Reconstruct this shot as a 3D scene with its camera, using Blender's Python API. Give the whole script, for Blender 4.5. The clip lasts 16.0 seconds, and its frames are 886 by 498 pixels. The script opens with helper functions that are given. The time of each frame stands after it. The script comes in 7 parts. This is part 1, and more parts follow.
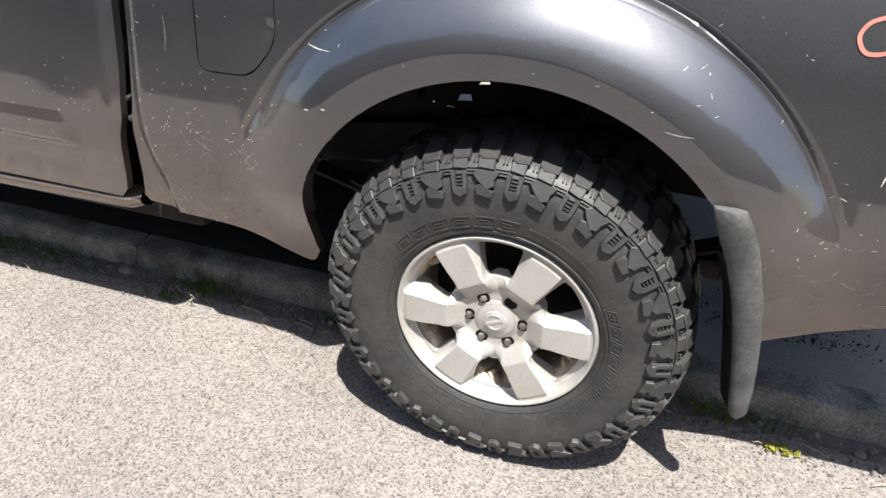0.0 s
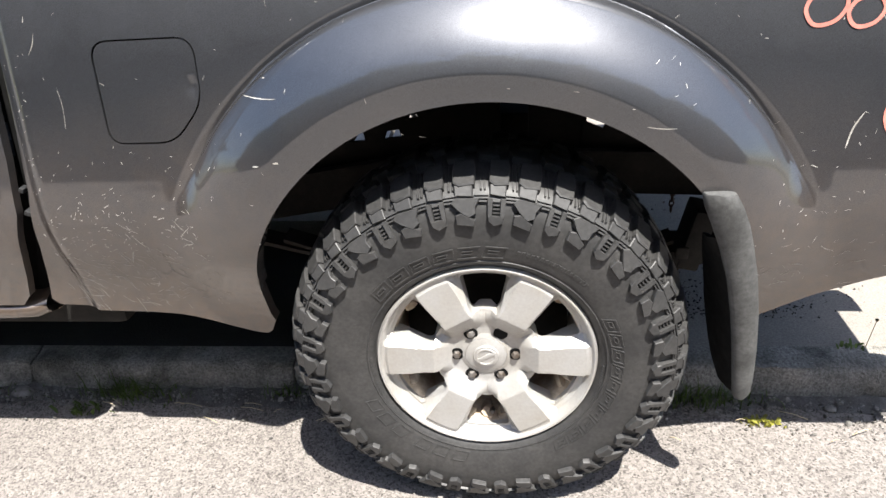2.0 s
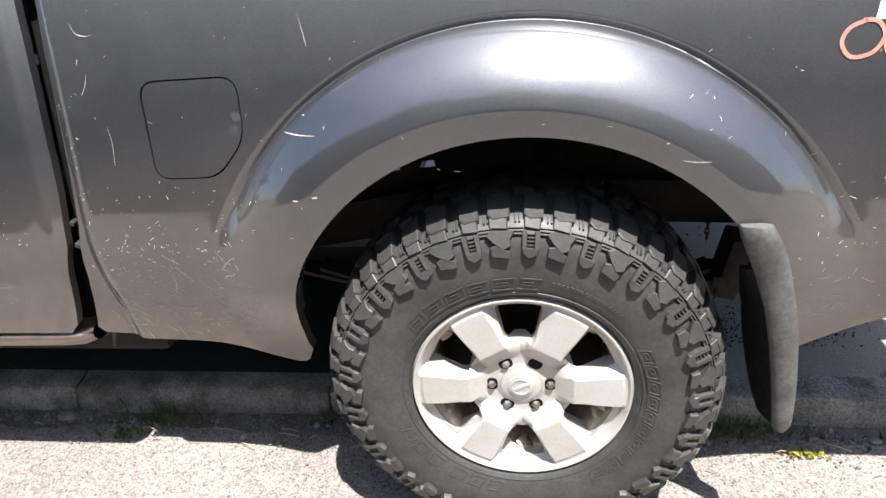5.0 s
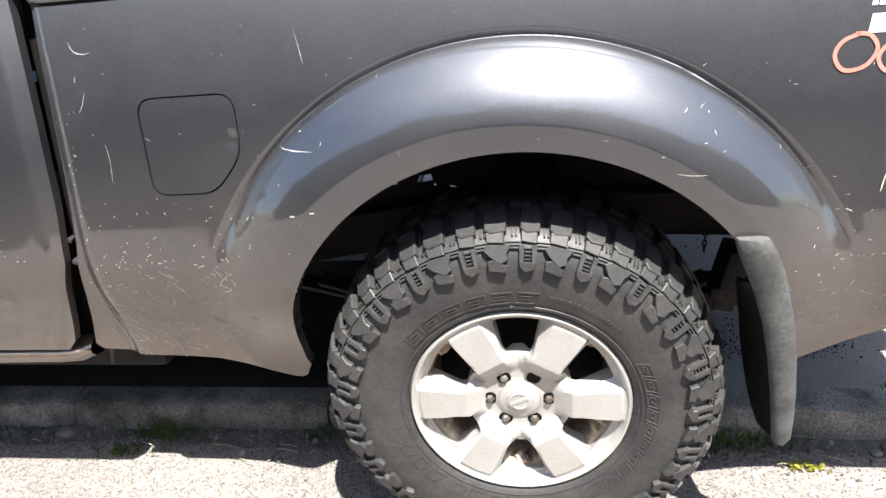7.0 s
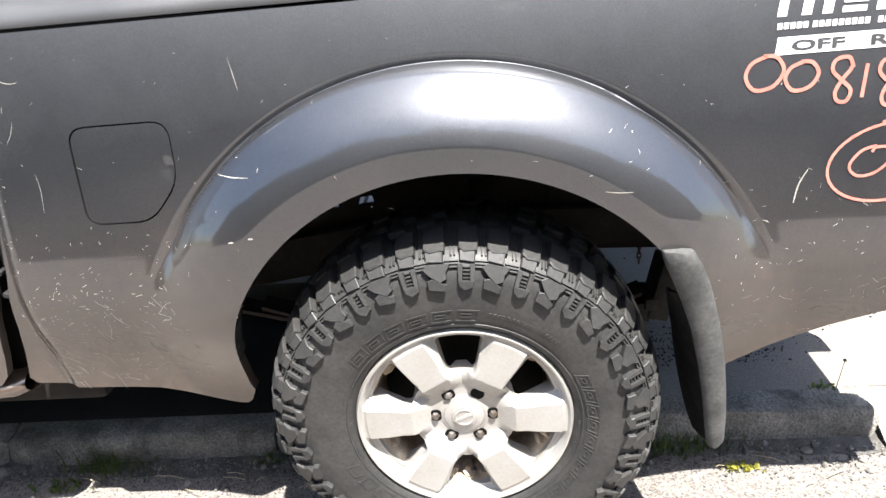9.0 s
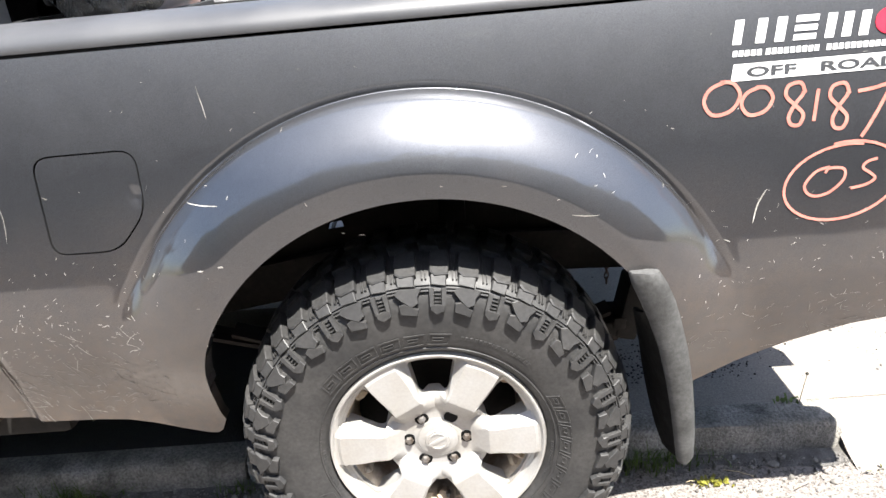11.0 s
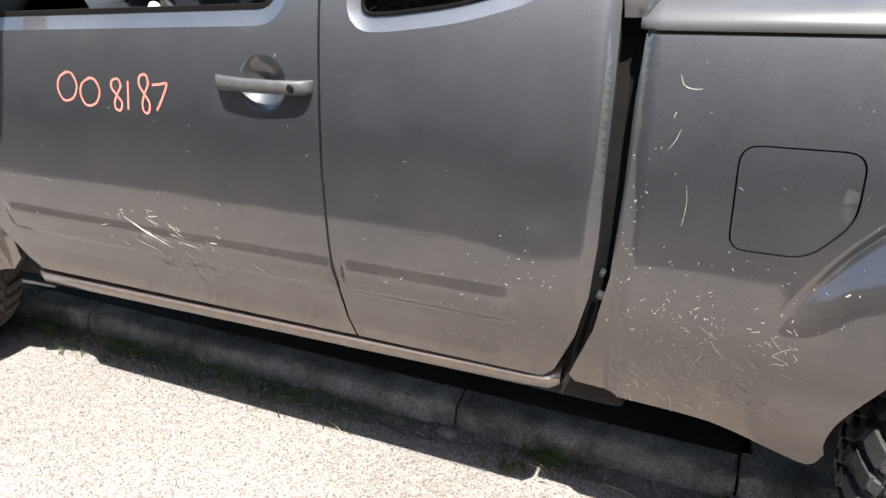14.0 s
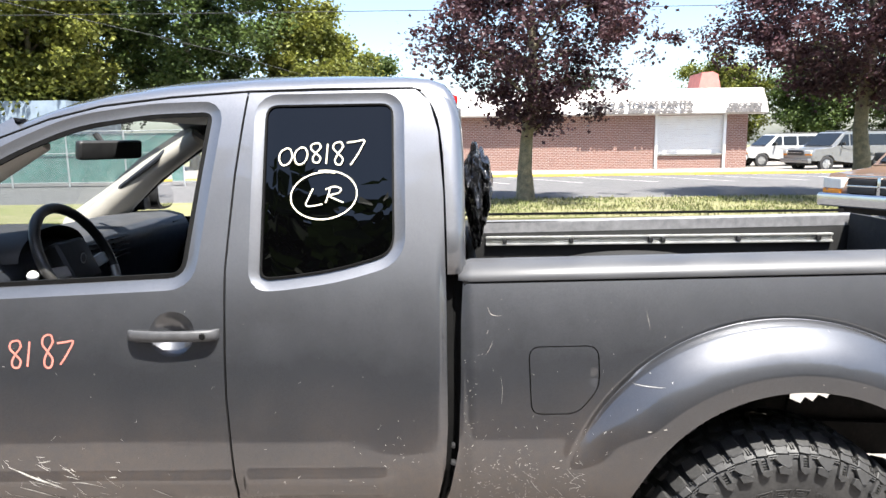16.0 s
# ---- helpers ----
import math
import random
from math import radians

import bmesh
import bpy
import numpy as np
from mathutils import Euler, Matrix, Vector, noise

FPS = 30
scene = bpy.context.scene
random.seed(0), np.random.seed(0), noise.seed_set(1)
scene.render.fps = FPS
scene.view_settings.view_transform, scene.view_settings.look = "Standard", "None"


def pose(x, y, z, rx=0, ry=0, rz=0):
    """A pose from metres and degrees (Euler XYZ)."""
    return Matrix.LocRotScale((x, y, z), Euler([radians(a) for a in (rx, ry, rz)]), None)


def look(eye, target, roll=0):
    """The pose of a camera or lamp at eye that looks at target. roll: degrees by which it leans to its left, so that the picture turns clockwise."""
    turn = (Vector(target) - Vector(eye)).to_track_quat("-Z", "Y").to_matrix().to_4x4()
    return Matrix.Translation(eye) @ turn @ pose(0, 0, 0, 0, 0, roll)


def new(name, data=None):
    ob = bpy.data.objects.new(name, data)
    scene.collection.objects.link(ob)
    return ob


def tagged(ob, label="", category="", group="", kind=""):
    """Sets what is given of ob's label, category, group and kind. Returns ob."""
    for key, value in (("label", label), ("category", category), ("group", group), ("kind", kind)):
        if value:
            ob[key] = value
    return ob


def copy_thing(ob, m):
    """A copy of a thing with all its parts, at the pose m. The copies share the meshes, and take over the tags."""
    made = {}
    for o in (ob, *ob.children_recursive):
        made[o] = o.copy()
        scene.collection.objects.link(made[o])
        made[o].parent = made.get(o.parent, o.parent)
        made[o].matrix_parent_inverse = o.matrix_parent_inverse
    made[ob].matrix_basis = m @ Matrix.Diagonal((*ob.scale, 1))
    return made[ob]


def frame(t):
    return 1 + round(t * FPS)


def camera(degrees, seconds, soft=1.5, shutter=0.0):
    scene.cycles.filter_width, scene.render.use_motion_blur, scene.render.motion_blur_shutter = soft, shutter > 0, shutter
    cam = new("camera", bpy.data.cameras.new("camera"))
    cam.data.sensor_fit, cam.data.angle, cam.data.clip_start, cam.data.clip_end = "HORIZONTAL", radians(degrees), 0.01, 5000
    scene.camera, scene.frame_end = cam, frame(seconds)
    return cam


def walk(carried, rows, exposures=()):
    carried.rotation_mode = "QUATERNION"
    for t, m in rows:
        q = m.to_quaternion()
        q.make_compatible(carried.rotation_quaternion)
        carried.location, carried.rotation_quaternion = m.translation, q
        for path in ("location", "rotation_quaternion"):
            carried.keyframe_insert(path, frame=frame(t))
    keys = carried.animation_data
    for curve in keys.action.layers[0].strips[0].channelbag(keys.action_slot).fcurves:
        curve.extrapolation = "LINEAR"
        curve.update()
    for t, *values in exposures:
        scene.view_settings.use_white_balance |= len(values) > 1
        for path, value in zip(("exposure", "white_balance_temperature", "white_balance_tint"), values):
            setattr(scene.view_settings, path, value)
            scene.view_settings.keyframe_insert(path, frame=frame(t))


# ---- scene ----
cam = camera(65.6, 16.0)
PATH = [
    (0, (0.258, 0.356, 1.287), (-0.289, 1.942, 0.199), 0.7),
    (0.5, (0.129, 0.399, 1.235), (-0.29, 2.029, 0.154), -2.2),
    (1, (0.049, 0.373, 1.239), (-0.149, 2.07, 0.198), -0.7),
    (1.5, (-0.01, 0.333, 1.253), (-0.127, 2.046, 0.228), 0.1),
    (2, (0.042, 0.379, 1.241), (-0.143, 2.107, 0.25), -3.5),
    (2.5, (0.077, 0.392, 1.247), (-0.145, 2.135, 0.293), -5.5),
    (3, (0.07, 0.38, 1.258), (-0.158, 2.135, 0.326), -5.3),
    (5.5, (0.036, 0.371, 1.266), (-0.244, 2.117, 0.331), -5.0),
    (6, (0.042, 0.366, 1.258), (-0.196, 2.107, 0.304), -5.0),
    (6.5, (0.051, 0.374, 1.258), (-0.208, 2.117, 0.313), -5.6),
    (7, (0.043, 0.376, 1.27), (-0.232, 2.14, 0.368), -5.3),
    (7.5, (0.044, 0.367, 1.278), (-0.188, 2.138, 0.378), -5.7),
    (8, (0.075, 0.369, 1.276), (-0.118, 2.146, 0.379), -6.1),
    (10.5, (0.046, 0.346, 1.296), (-0.008, 2.167, 0.47), -3.7),
    (11, (0.062, 0.354, 1.294), (0.026, 2.177, 0.472), -4.7),
    (11.5, (0.094, 0.361, 1.299), (0.01, 2.2, 0.516), -5.3),
    (12, (0.093, 0.404, 1.331), (-0.375, 2.133, 0.441), -8.8),
    (12.5, (-0.038, 0.359, 1.325), (-0.67, 2.039, 0.442), -5.7),
    (13, (-0.261, 0.254, 1.382), (-1.055, 1.867, 0.506), -4.7),
    (13.5, (-0.461, 0.257, 1.367), (-1.436, 1.737, 0.441), -5.5),
    (14, (-0.664, 0.345, 1.354), (-1.399, 1.982, 0.471), -2.1),
    (14.5, (-0.818, 0.278, 1.382), (-1.244, 2.117, 0.723), 3.5),
    (15, (-0.928, 0.08, 1.438), (-1.051, 2.005, 0.909), 7.7),
    (15.5, (-0.843, -0.088, 1.495), (-0.887, 1.883, 1.158), 1.4),
    (16, (-0.845, -0.215, 1.535), (-0.877, 1.76, 1.221), -0.8),
]
walk(cam, [(t, look(eye, target, roll)) for t, eye, target, roll in PATH], [(0, 2.0), (3, 2.3), (5.5, 2.4), (8, 2.55), (10.5, 2.55), (12.5, 2.5), (13.5, 2.25), (14, 2.4), (14.5, 2.9), (15, 2.75), (16, 2.4)])

# ---- light ----
SUN = Vector((0.20, -0.33, 0.92)).normalized()
world = bpy.data.worlds.new("sky")
scene.world = world
world.use_nodes = True
wn = world.node_tree.nodes
sky = wn.new("ShaderNodeTexSky")
sky.sky_type, sky.sun_disc = "NISHITA", False
sky.sun_elevation = math.asin(SUN.z)
sky.sun_rotation = math.atan2(SUN.x, SUN.y)
sky.dust_density, sky.ozone_density, sky.air_density = 1.6, 2.0, 1.0
wn["Background"].inputs["Strength"].default_value = 0.064
world.node_tree.links.new(sky.outputs[0], wn["Background"].inputs["Color"])
sun = new("sun", bpy.data.lights.new("sun", "SUN"))
sun.data.energy, sun.data.angle, sun.data.color = 3.6, radians(0.53), (1.0, 0.965, 0.905)
sun.matrix_world = look(SUN * 30, (0, 0, 0))

# ---- materials ----
def node(nt, kind, **inputs):
    n = nt.nodes.new(kind)
    for k, v in inputs.items():
        n.inputs[k].default_value = v
    return n


def mat(name, col, rough=0.5, metal=0.0, var=0.2, scale=6.0, fine=80.0, bump=0.15, depth=0.002, col2=None, coat=0.0,
        coat_rough=0.1, spec=0.5, rvar=0.1, island=0.0, spread=(0.35, 0.65), extra=None):
    """A surface with slow stains, fine grain, and relief; island: tone shift from piece to piece."""
    m = bpy.data.materials.new(name)
    m.use_nodes = True
    nt = m.node_tree
    link = nt.links.new
    b = nt.nodes["Principled BSDF"]
    b.inputs["Metallic"].default_value = metal
    b.inputs["Specular IOR Level"].default_value = spec
    b.inputs["Coat Weight"].default_value = coat
    b.inputs["Coat Roughness"].default_value = coat_rough
    tc = nt.nodes.new("ShaderNodeTexCoord")
    slow = node(nt, "ShaderNodeTexNoise", Scale=scale, Detail=6.0, Roughness=0.6)
    grain = node(nt, "ShaderNodeTexNoise", Scale=fine, Detail=3.0, Roughness=0.6)
    link(tc.outputs["Object"], slow.inputs["Vector"])
    link(tc.outputs["Object"], grain.inputs["Vector"])
    a = Vector(col)
    c2 = Vector(col2) if col2 else a * (1 - 2 * var)
    ramp = nt.nodes.new("ShaderNodeValToRGB")
    ramp.color_ramp.elements[0].position, ramp.color_ramp.elements[1].position = spread
    ramp.color_ramp.elements[0].color = (*c2, 1)
    ramp.color_ramp.elements[1].color = (*a, 1)
    link(slow.outputs["Fac"], ramp.inputs["Fac"])
    mul = node(nt, "ShaderNodeMapRange")
    mul.inputs["From Min"].default_value, mul.inputs["From Max"].default_value = 0.3, 0.7
    mul.inputs["To Min"].default_value, mul.inputs["To Max"].default_value = 1 - var, 1 + var
    link(grain.outputs["Fac"], mul.inputs["Value"])
    scaled = nt.nodes.new("ShaderNodeVectorMath")
    scaled.operation = "SCALE"
    link(ramp.outputs["Color"], scaled.inputs[0])
    link(mul.outputs[0], scaled.inputs["Scale"])
    out = scaled.outputs[0]
    if island:
        geo = nt.nodes.new("ShaderNodeNewGeometry")
        r = node(nt, "ShaderNodeMapRange")
        r.inputs["To Min"].default_value, r.inputs["To Max"].default_value = 1 - island, 1 + island
        link(geo.outputs["Random Per Island"], r.inputs["Value"])
        s2 = nt.nodes.new("ShaderNodeVectorMath")
        s2.operation = "SCALE"
        link(out, s2.inputs[0])
        link(r.outputs[0], s2.inputs["Scale"])
        out = s2.outputs[0]
    link(out, b.inputs["Base Color"])
    rr = node(nt, "ShaderNodeMapRange")
    rr.inputs["From Min"].default_value, rr.inputs["From Max"].default_value = 0.3, 0.7
    rr.inputs["To Min"].default_value, rr.inputs["To Max"].default_value = max(0, rough - rvar), min(1, rough + rvar)
    link(slow.outputs["Fac"], rr.inputs["Value"])
    link(rr.outputs[0], b.inputs["Roughness"])
    if bump:
        bp = node(nt, "ShaderNodeBump", Strength=bump, Distance=depth)
        link(grain.outputs["Fac"], bp.inputs["Height"])
        link(bp.outputs[0], b.inputs["Normal"])
    return m


def clear_glass(name, tint=(0.9, 0.95, 0.93), clear=0.9, gloss=0.05):
    """A thin pane: a tinted see-through part, and a sharp reflection that grows at flat angles."""
    m = bpy.data.materials.new(name)
    m.use_nodes = True
    nt = m.node_tree
    nt.nodes.remove(nt.nodes["Principled BSDF"])
    see = node(nt, "ShaderNodeBsdfTransparent", Color=(*[c * clear for c in tint], 1))
    gl = node(nt, "ShaderNodeBsdfGlossy", Color=(1, 1, 1, 1), Roughness=0.01)
    lw = node(nt, "ShaderNodeLayerWeight", Blend=0.5)
    pw = nt.nodes.new("ShaderNodeMath")
    pw.operation = "POWER"
    pw.inputs[1].default_value = 4.0
    nt.links.new(lw.outputs["Facing"], pw.inputs[0])
    fr = nt.nodes.new("ShaderNodeMath")
    fr.operation = "MULTIPLY_ADD"
    fr.inputs[1].default_value, fr.inputs[2].default_value = 0.35, 0.03
    nt.links.new(pw.outputs[0], fr.inputs[0])
    mix = nt.nodes.new("ShaderNodeMixShader")
    nt.links.new(fr.outputs[0], mix.inputs[0])
    nt.links.new(see.outputs[0], mix.inputs[1])
    nt.links.new(gl.outputs[0], mix.inputs[2])
    nt.links.new(mix.outputs[0], nt.nodes["Material Output"].inputs[0])
    return m


def car_paint():
    """Sun-faded dark grey metallic paint: lower panels dusty, with painted reflection and dimming, and fine scuffs."""
    m = bpy.data.materials.new("grey_metallic_paint")
    m.use_nodes = True
    nt = m.node_tree
    link = nt.links.new
    b = nt.nodes["Principled BSDF"]
    tc = nt.nodes.new("ShaderNodeTexCoord")
    flake = node(nt, "ShaderNodeTexNoise", Scale=900.0, Detail=2.0)
    slow = node(nt, "ShaderNodeTexNoise", Scale=3.5, Detail=5.0, Roughness=0.6)
    mid = node(nt, "ShaderNodeTexNoise", Scale=38.0, Detail=4.0, Roughness=0.65)
    for n in (flake, slow, mid):
        link(tc.outputs["Object"], n.inputs["Vector"])
    sep = nt.nodes.new("ShaderNodeSeparateXYZ")
    link(tc.outputs["Object"], sep.inputs[0])
    # road dust and painted-in brown road reflection thin out upwards, with a ragged upper edge
    wob = nt.nodes.new("ShaderNodeMath")
    wob.operation = "MULTIPLY_ADD"
    link(slow.outputs["Fac"], wob.inputs[0])
    wob.inputs[1].default_value, wob.inputs[2].default_value = -0.30, 0.15
    zz = nt.nodes.new("ShaderNodeMath")
    link(sep.outputs["Z"], zz.inputs[0])
    link(wob.outputs[0], zz.inputs[1])
    dust_reflect = node(nt, "ShaderNodeMapRange")
    dust_reflect.inputs["From Min"].default_value, dust_reflect.inputs["From Max"].default_value = 0.92, 0.44
    dust_reflect.inputs["To Min"].default_value, dust_reflect.inputs["To Max"].default_value = 0.0, 0.70
    link(zz.outputs[0], dust_reflect.inputs["Value"])
    speck = node(nt, "ShaderNodeMapRange")
    speck.inputs["From Min"].default_value, speck.inputs["From Max"].default_value = 0.35, 0.65
    speck.inputs["To Min"].default_value, speck.inputs["To Max"].default_value = 0.75, 1.2
    link(mid.outputs["Fac"], speck.inputs["Value"])
    amount = nt.nodes.new("ShaderNodeMath")
    amount.operation = "MULTIPLY"
    link(dust_reflect.outputs[0], amount.inputs[0])
    link(speck.outputs[0], amount.inputs[1])
    base = node(nt, "ShaderNodeMix")
    base.data_type = "RGBA"
    base.inputs[6].default_value, base.inputs[7].default_value = (0.160, 0.164, 0.180, 1), (0.098, 0.063, 0.037, 1)
    link(amount.outputs[0], base.inputs[0])
    # base colour painted darker below the windows, where the sun glint fades
    painted_dim = node(nt, "ShaderNodeMapRange")
    painted_dim.inputs["From Min"].default_value, painted_dim.inputs["From Max"].default_value = 1.30, 0.95
    painted_dim.inputs["To Min"].default_value, painted_dim.inputs["To Max"].default_value = 0.0, 0.90
    link(zz.outputs[0], painted_dim.inputs["Value"])
    dimmed_base = node(nt, "ShaderNodeMix")
    dimmed_base.data_type = "RGBA"
    dimmed_base.inputs[6].default_value, dimmed_base.inputs[7].default_value = (0.175, 0.179, 0.193, 1), (0.047, 0.049, 0.055, 1)
    link(painted_dim.outputs[0], dimmed_base.inputs[0])
    link(dimmed_base.outputs[2], base.inputs[6])
    fl = node(nt, "ShaderNodeMapRange")
    fl.inputs["From Min"].default_value, fl.inputs["From Max"].default_value = 0.3, 0.7
    fl.inputs["To Min"].default_value, fl.inputs["To Max"].default_value = 0.75, 1.25
    link(flake.outputs["Fac"], fl.inputs["Value"])
    sc = nt.nodes.new("ShaderNodeVectorMath")
    sc.operation = "SCALE"
    link(base.outputs[2], sc.inputs[0])
    link(fl.outputs[0], sc.inputs["Scale"])
    link(sc.outputs[0], b.inputs["Base Color"])
    me_ = node(nt, "ShaderNodeMapRange")
    me_.inputs["To Min"].default_value, me_.inputs["To Max"].default_value = 0.84, 0.20
    link(amount.outputs[0], me_.inputs["Value"])
    link(me_.outputs[0], b.inputs["Metallic"])
    ro = node(nt, "ShaderNodeMapRange")
    ro.inputs["From Min"].default_value, ro.inputs["From Max"].default_value = 0.3, 0.7
    ro.inputs["To Min"].default_value, ro.inputs["To Max"].default_value = 0.46, 0.52
    link(slow.outputs["Fac"], ro.inputs["Value"])
    link(ro.outputs[0], b.inputs["Roughness"])
    b.inputs["Coat Weight"].default_value = 1.0
    b.inputs["Coat IOR"].default_value = 1.75
    cr = node(nt, "ShaderNodeMapRange")
    cr.inputs["From Min"].default_value, cr.inputs["From Max"].default_value = 0.3, 0.7
    cr.inputs["To Min"].default_value, cr.inputs["To Max"].default_value = 0.035, 0.08
    link(mid.outputs["Fac"], cr.inputs["Value"])
    link(cr.outputs[0], b.inputs["Coat Roughness"])
    bp = node(nt, "ShaderNodeBump", Strength=0.03, Distance=0.001)
    link(mid.outputs["Fac"], bp.inputs["Height"])
    link(bp.outputs[0], b.inputs["Normal"])
    return m


def asphalt(name, a, c, stones=130.0, bump=0.5):
    """Worn asphalt: pale and dark aggregate in a greyer binder, with wide stains."""
    m = bpy.data.materials.new(name)
    m.use_nodes = True
    nt = m.node_tree
    link = nt.links.new
    b = nt.nodes["Principled BSDF"]
    b.inputs["Roughness"].default_value = 0.9
    b.inputs["Specular IOR Level"].default_value = 0.25
    tc = nt.nodes.new("ShaderNodeTexCoord")
    vor = node(nt, "ShaderNodeTexVoronoi", Scale=stones, Randomness=1.0)
    wide = node(nt, "ShaderNodeTexNoise", Scale=1.4, Detail=7.0, Roughness=0.65)
    mid = node(nt, "ShaderNodeTexNoise", Scale=45.0, Detail=5.0, Roughness=0.7)
    for n in (vor, wide, mid):
        link(tc.outputs["Object"], n.inputs["Vector"])
    grey = nt.nodes.new("ShaderNodeSeparateColor")
    link(vor.outputs["Color"], grey.inputs[0])
    ramp = nt.nodes.new("ShaderNodeValToRGB")
    e = ramp.color_ramp.elements
    e[0].position, e[0].color = 0.0, (*[x * 0.42 for x in c], 1)
    e[1].position, e[1].color = 1.0, (*[x * 1.18 for x in a], 1)
    for p, col in ((0.07, [x * 0.75 for x in c]), (0.24, c), (0.6, a)):
        k = e.new(p)
        k.color = (*col, 1)
    link(grey.outputs[0], ramp.inputs["Fac"])
    rng = node(nt, "ShaderNodeMapRange")
    rng.inputs["From Min"].default_value, rng.inputs["From Max"].default_value = 0.3, 0.7
    rng.inputs["To Min"].default_value, rng.inputs["To Max"].default_value = 0.82, 1.12
    link(wide.outputs["Fac"], rng.inputs["Value"])
    rng2 = node(nt, "ShaderNodeMapRange")
    rng2.inputs["From Min"].default_value, rng2.inputs["From Max"].default_value = 0.3, 0.7
    rng2.inputs["To Min"].default_value, rng2.inputs["To Max"].default_value = 0.80, 1.14
    link(mid.outputs["Fac"], rng2.inputs["Value"])
    mm = nt.nodes.new("ShaderNodeMath")
    mm.operation = "MULTIPLY"
    link(rng.outputs[0], mm.inputs[0])
    link(rng2.outputs[0], mm.inputs[1])
    sc = nt.nodes.new("ShaderNodeVectorMath")
    sc.operation = "SCALE"
    link(ramp.outputs["Color"], sc.inputs[0])
    link(mm.outputs[0], sc.inputs["Scale"])
    link(sc.outputs[0], b.inputs["Base Color"])
    add = nt.nodes.new("ShaderNodeMath")
    add.operation = "MULTIPLY_ADD"
    link(vor.outputs["Distance"], add.inputs[0])
    add.inputs[1].default_value = -1.0
    link(mid.outputs["Fac"], add.inputs[2])
    bp = node(nt, "ShaderNodeBump", Strength=bump, Distance=0.004)
    link(add.outputs[0], bp.inputs["Height"])
    link(bp.outputs[0], b.inputs["Normal"])
    return m


def bricks(name):
    m = mat(name, (0.30, 0.12, 0.085), 0.9, var=0.2, scale=0.8, fine=30, bump=0.2, col2=(0.22, 0.085, 0.06))
    nt = m.node_tree
    b = nt.nodes["Principled BSDF"]
    src = b.inputs["Base Color"].links[0].from_socket
    tc = nt.nodes.new("ShaderNodeTexCoord")
    mp = nt.nodes.new("ShaderNodeMapping")
    mp.inputs["Rotation"].default_value = (radians(90), 0, 0)
    br = node(nt, "ShaderNodeTexBrick", Scale=1.0)
    br.inputs["Brick Width"].default_value, br.inputs["Row Height"].default_value, br.inputs["Mortar Size"].default_value = 0.24, 0.088, 0.013
    br.inputs["Color1"].default_value, br.inputs["Color2"].default_value = (0.20, 0.098, 0.078, 1), (0.135, 0.066, 0.055, 1)
    br.inputs["Mortar"].default_value = (0.38, 0.33, 0.29, 1)
    nt.links.new(tc.outputs["Object"], mp.inputs[0])
    nt.links.new(mp.outputs[0], br.inputs["Vector"])
    mix = node(nt, "ShaderNodeMix", Factor=0.25)
    mix.data_type = "RGBA"
    nt.links.new(br.outputs["Color"], mix.inputs[6])
    nt.links.new(src, mix.inputs[7])
    nt.links.new(mix.outputs[2], b.inputs["Base Color"])
    return m


def leaf(name, col, col2):
    m = mat(name, col, 0.55, var=0.25, scale=0.7, fine=9, bump=0, col2=col2, island=0.35, spec=0.3)
    b = m.node_tree.nodes["Principled BSDF"]
    tr = node(m.node_tree, "ShaderNodeBsdfTranslucent")
    mix = node(m.node_tree, "ShaderNodeMixShader", Fac=0.3)
    out = m.node_tree.nodes["Material Output"]
    m.node_tree.links.new(b.inputs["Base Color"].links[0].from_socket, tr.inputs["Color"])
    m.node_tree.links.new(b.outputs[0], mix.inputs[1])
    m.node_tree.links.new(tr.outputs[0], mix.inputs[2])
    m.node_tree.links.new(mix.outputs[0], out.inputs[0])
    return m


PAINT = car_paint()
RUBBER = mat("tyre_rubber", (0.019, 0.0188, 0.019), 0.58, var=0.3, scale=11, fine=140, bump=0.3, depth=0.001, col2=(0.036, 0.035, 0.034), spec=0.55)
RUBBER_DUSTY = mat("dusty_tyre_rubber", (0.062, 0.053, 0.045), 0.85, var=0.2, scale=8, fine=120, bump=0.25, depth=0.001, col2=(0.10, 0.084, 0.068), spec=0.2)
ALLOY = mat("painted_alloy", (0.40, 0.392, 0.38), 0.42, 0.35, var=0.06, scale=9, fine=160, bump=0.05, col2=(0.355, 0.335, 0.305), rvar=0.08)
ALLOY_DIRTY = mat("dusty_alloy_barrel", (0.50, 0.43, 0.34), 0.75, 0.1, var=0.2, scale=18, fine=90, bump=0.2, col2=(0.30, 0.22, 0.15))
ALLOY_FRONT = mat("muddy_alloy", (0.52, 0.46, 0.38), 0.6, 0.15, var=0.15, scale=10, fine=90, bump=0.1, col2=(0.36, 0.28, 0.20))
STEEL = mat("dull_steel", (0.22, 0.21, 0.20), 0.5, 0.7, var=0.2, scale=60, fine=300, col2=(0.12, 0.095, 0.075))
RUST = mat("rusty_brown_steel", (0.10, 0.055, 0.035), 0.85, 0.2, var=0.3, scale=20, fine=150, bump=0.4)
DARKRUST = mat("dark_rusty_steel", (0.022, 0.015, 0.012), 0.85, 0.1, var=0.3, scale=20, fine=150, bump=0.4)
CHASSIS = mat("oily_black_chassis", (0.009, 0.0085, 0.008), 0.75, 0.0, var=0.3, scale=12, fine=90, bump=0.3, col2=(0.014, 0.011, 0.009), spec=0.3)
BLACK = mat("black_plastic", (0.020, 0.020, 0.021), 0.55, var=0.2, scale=15, fine=200, bump=0.1)
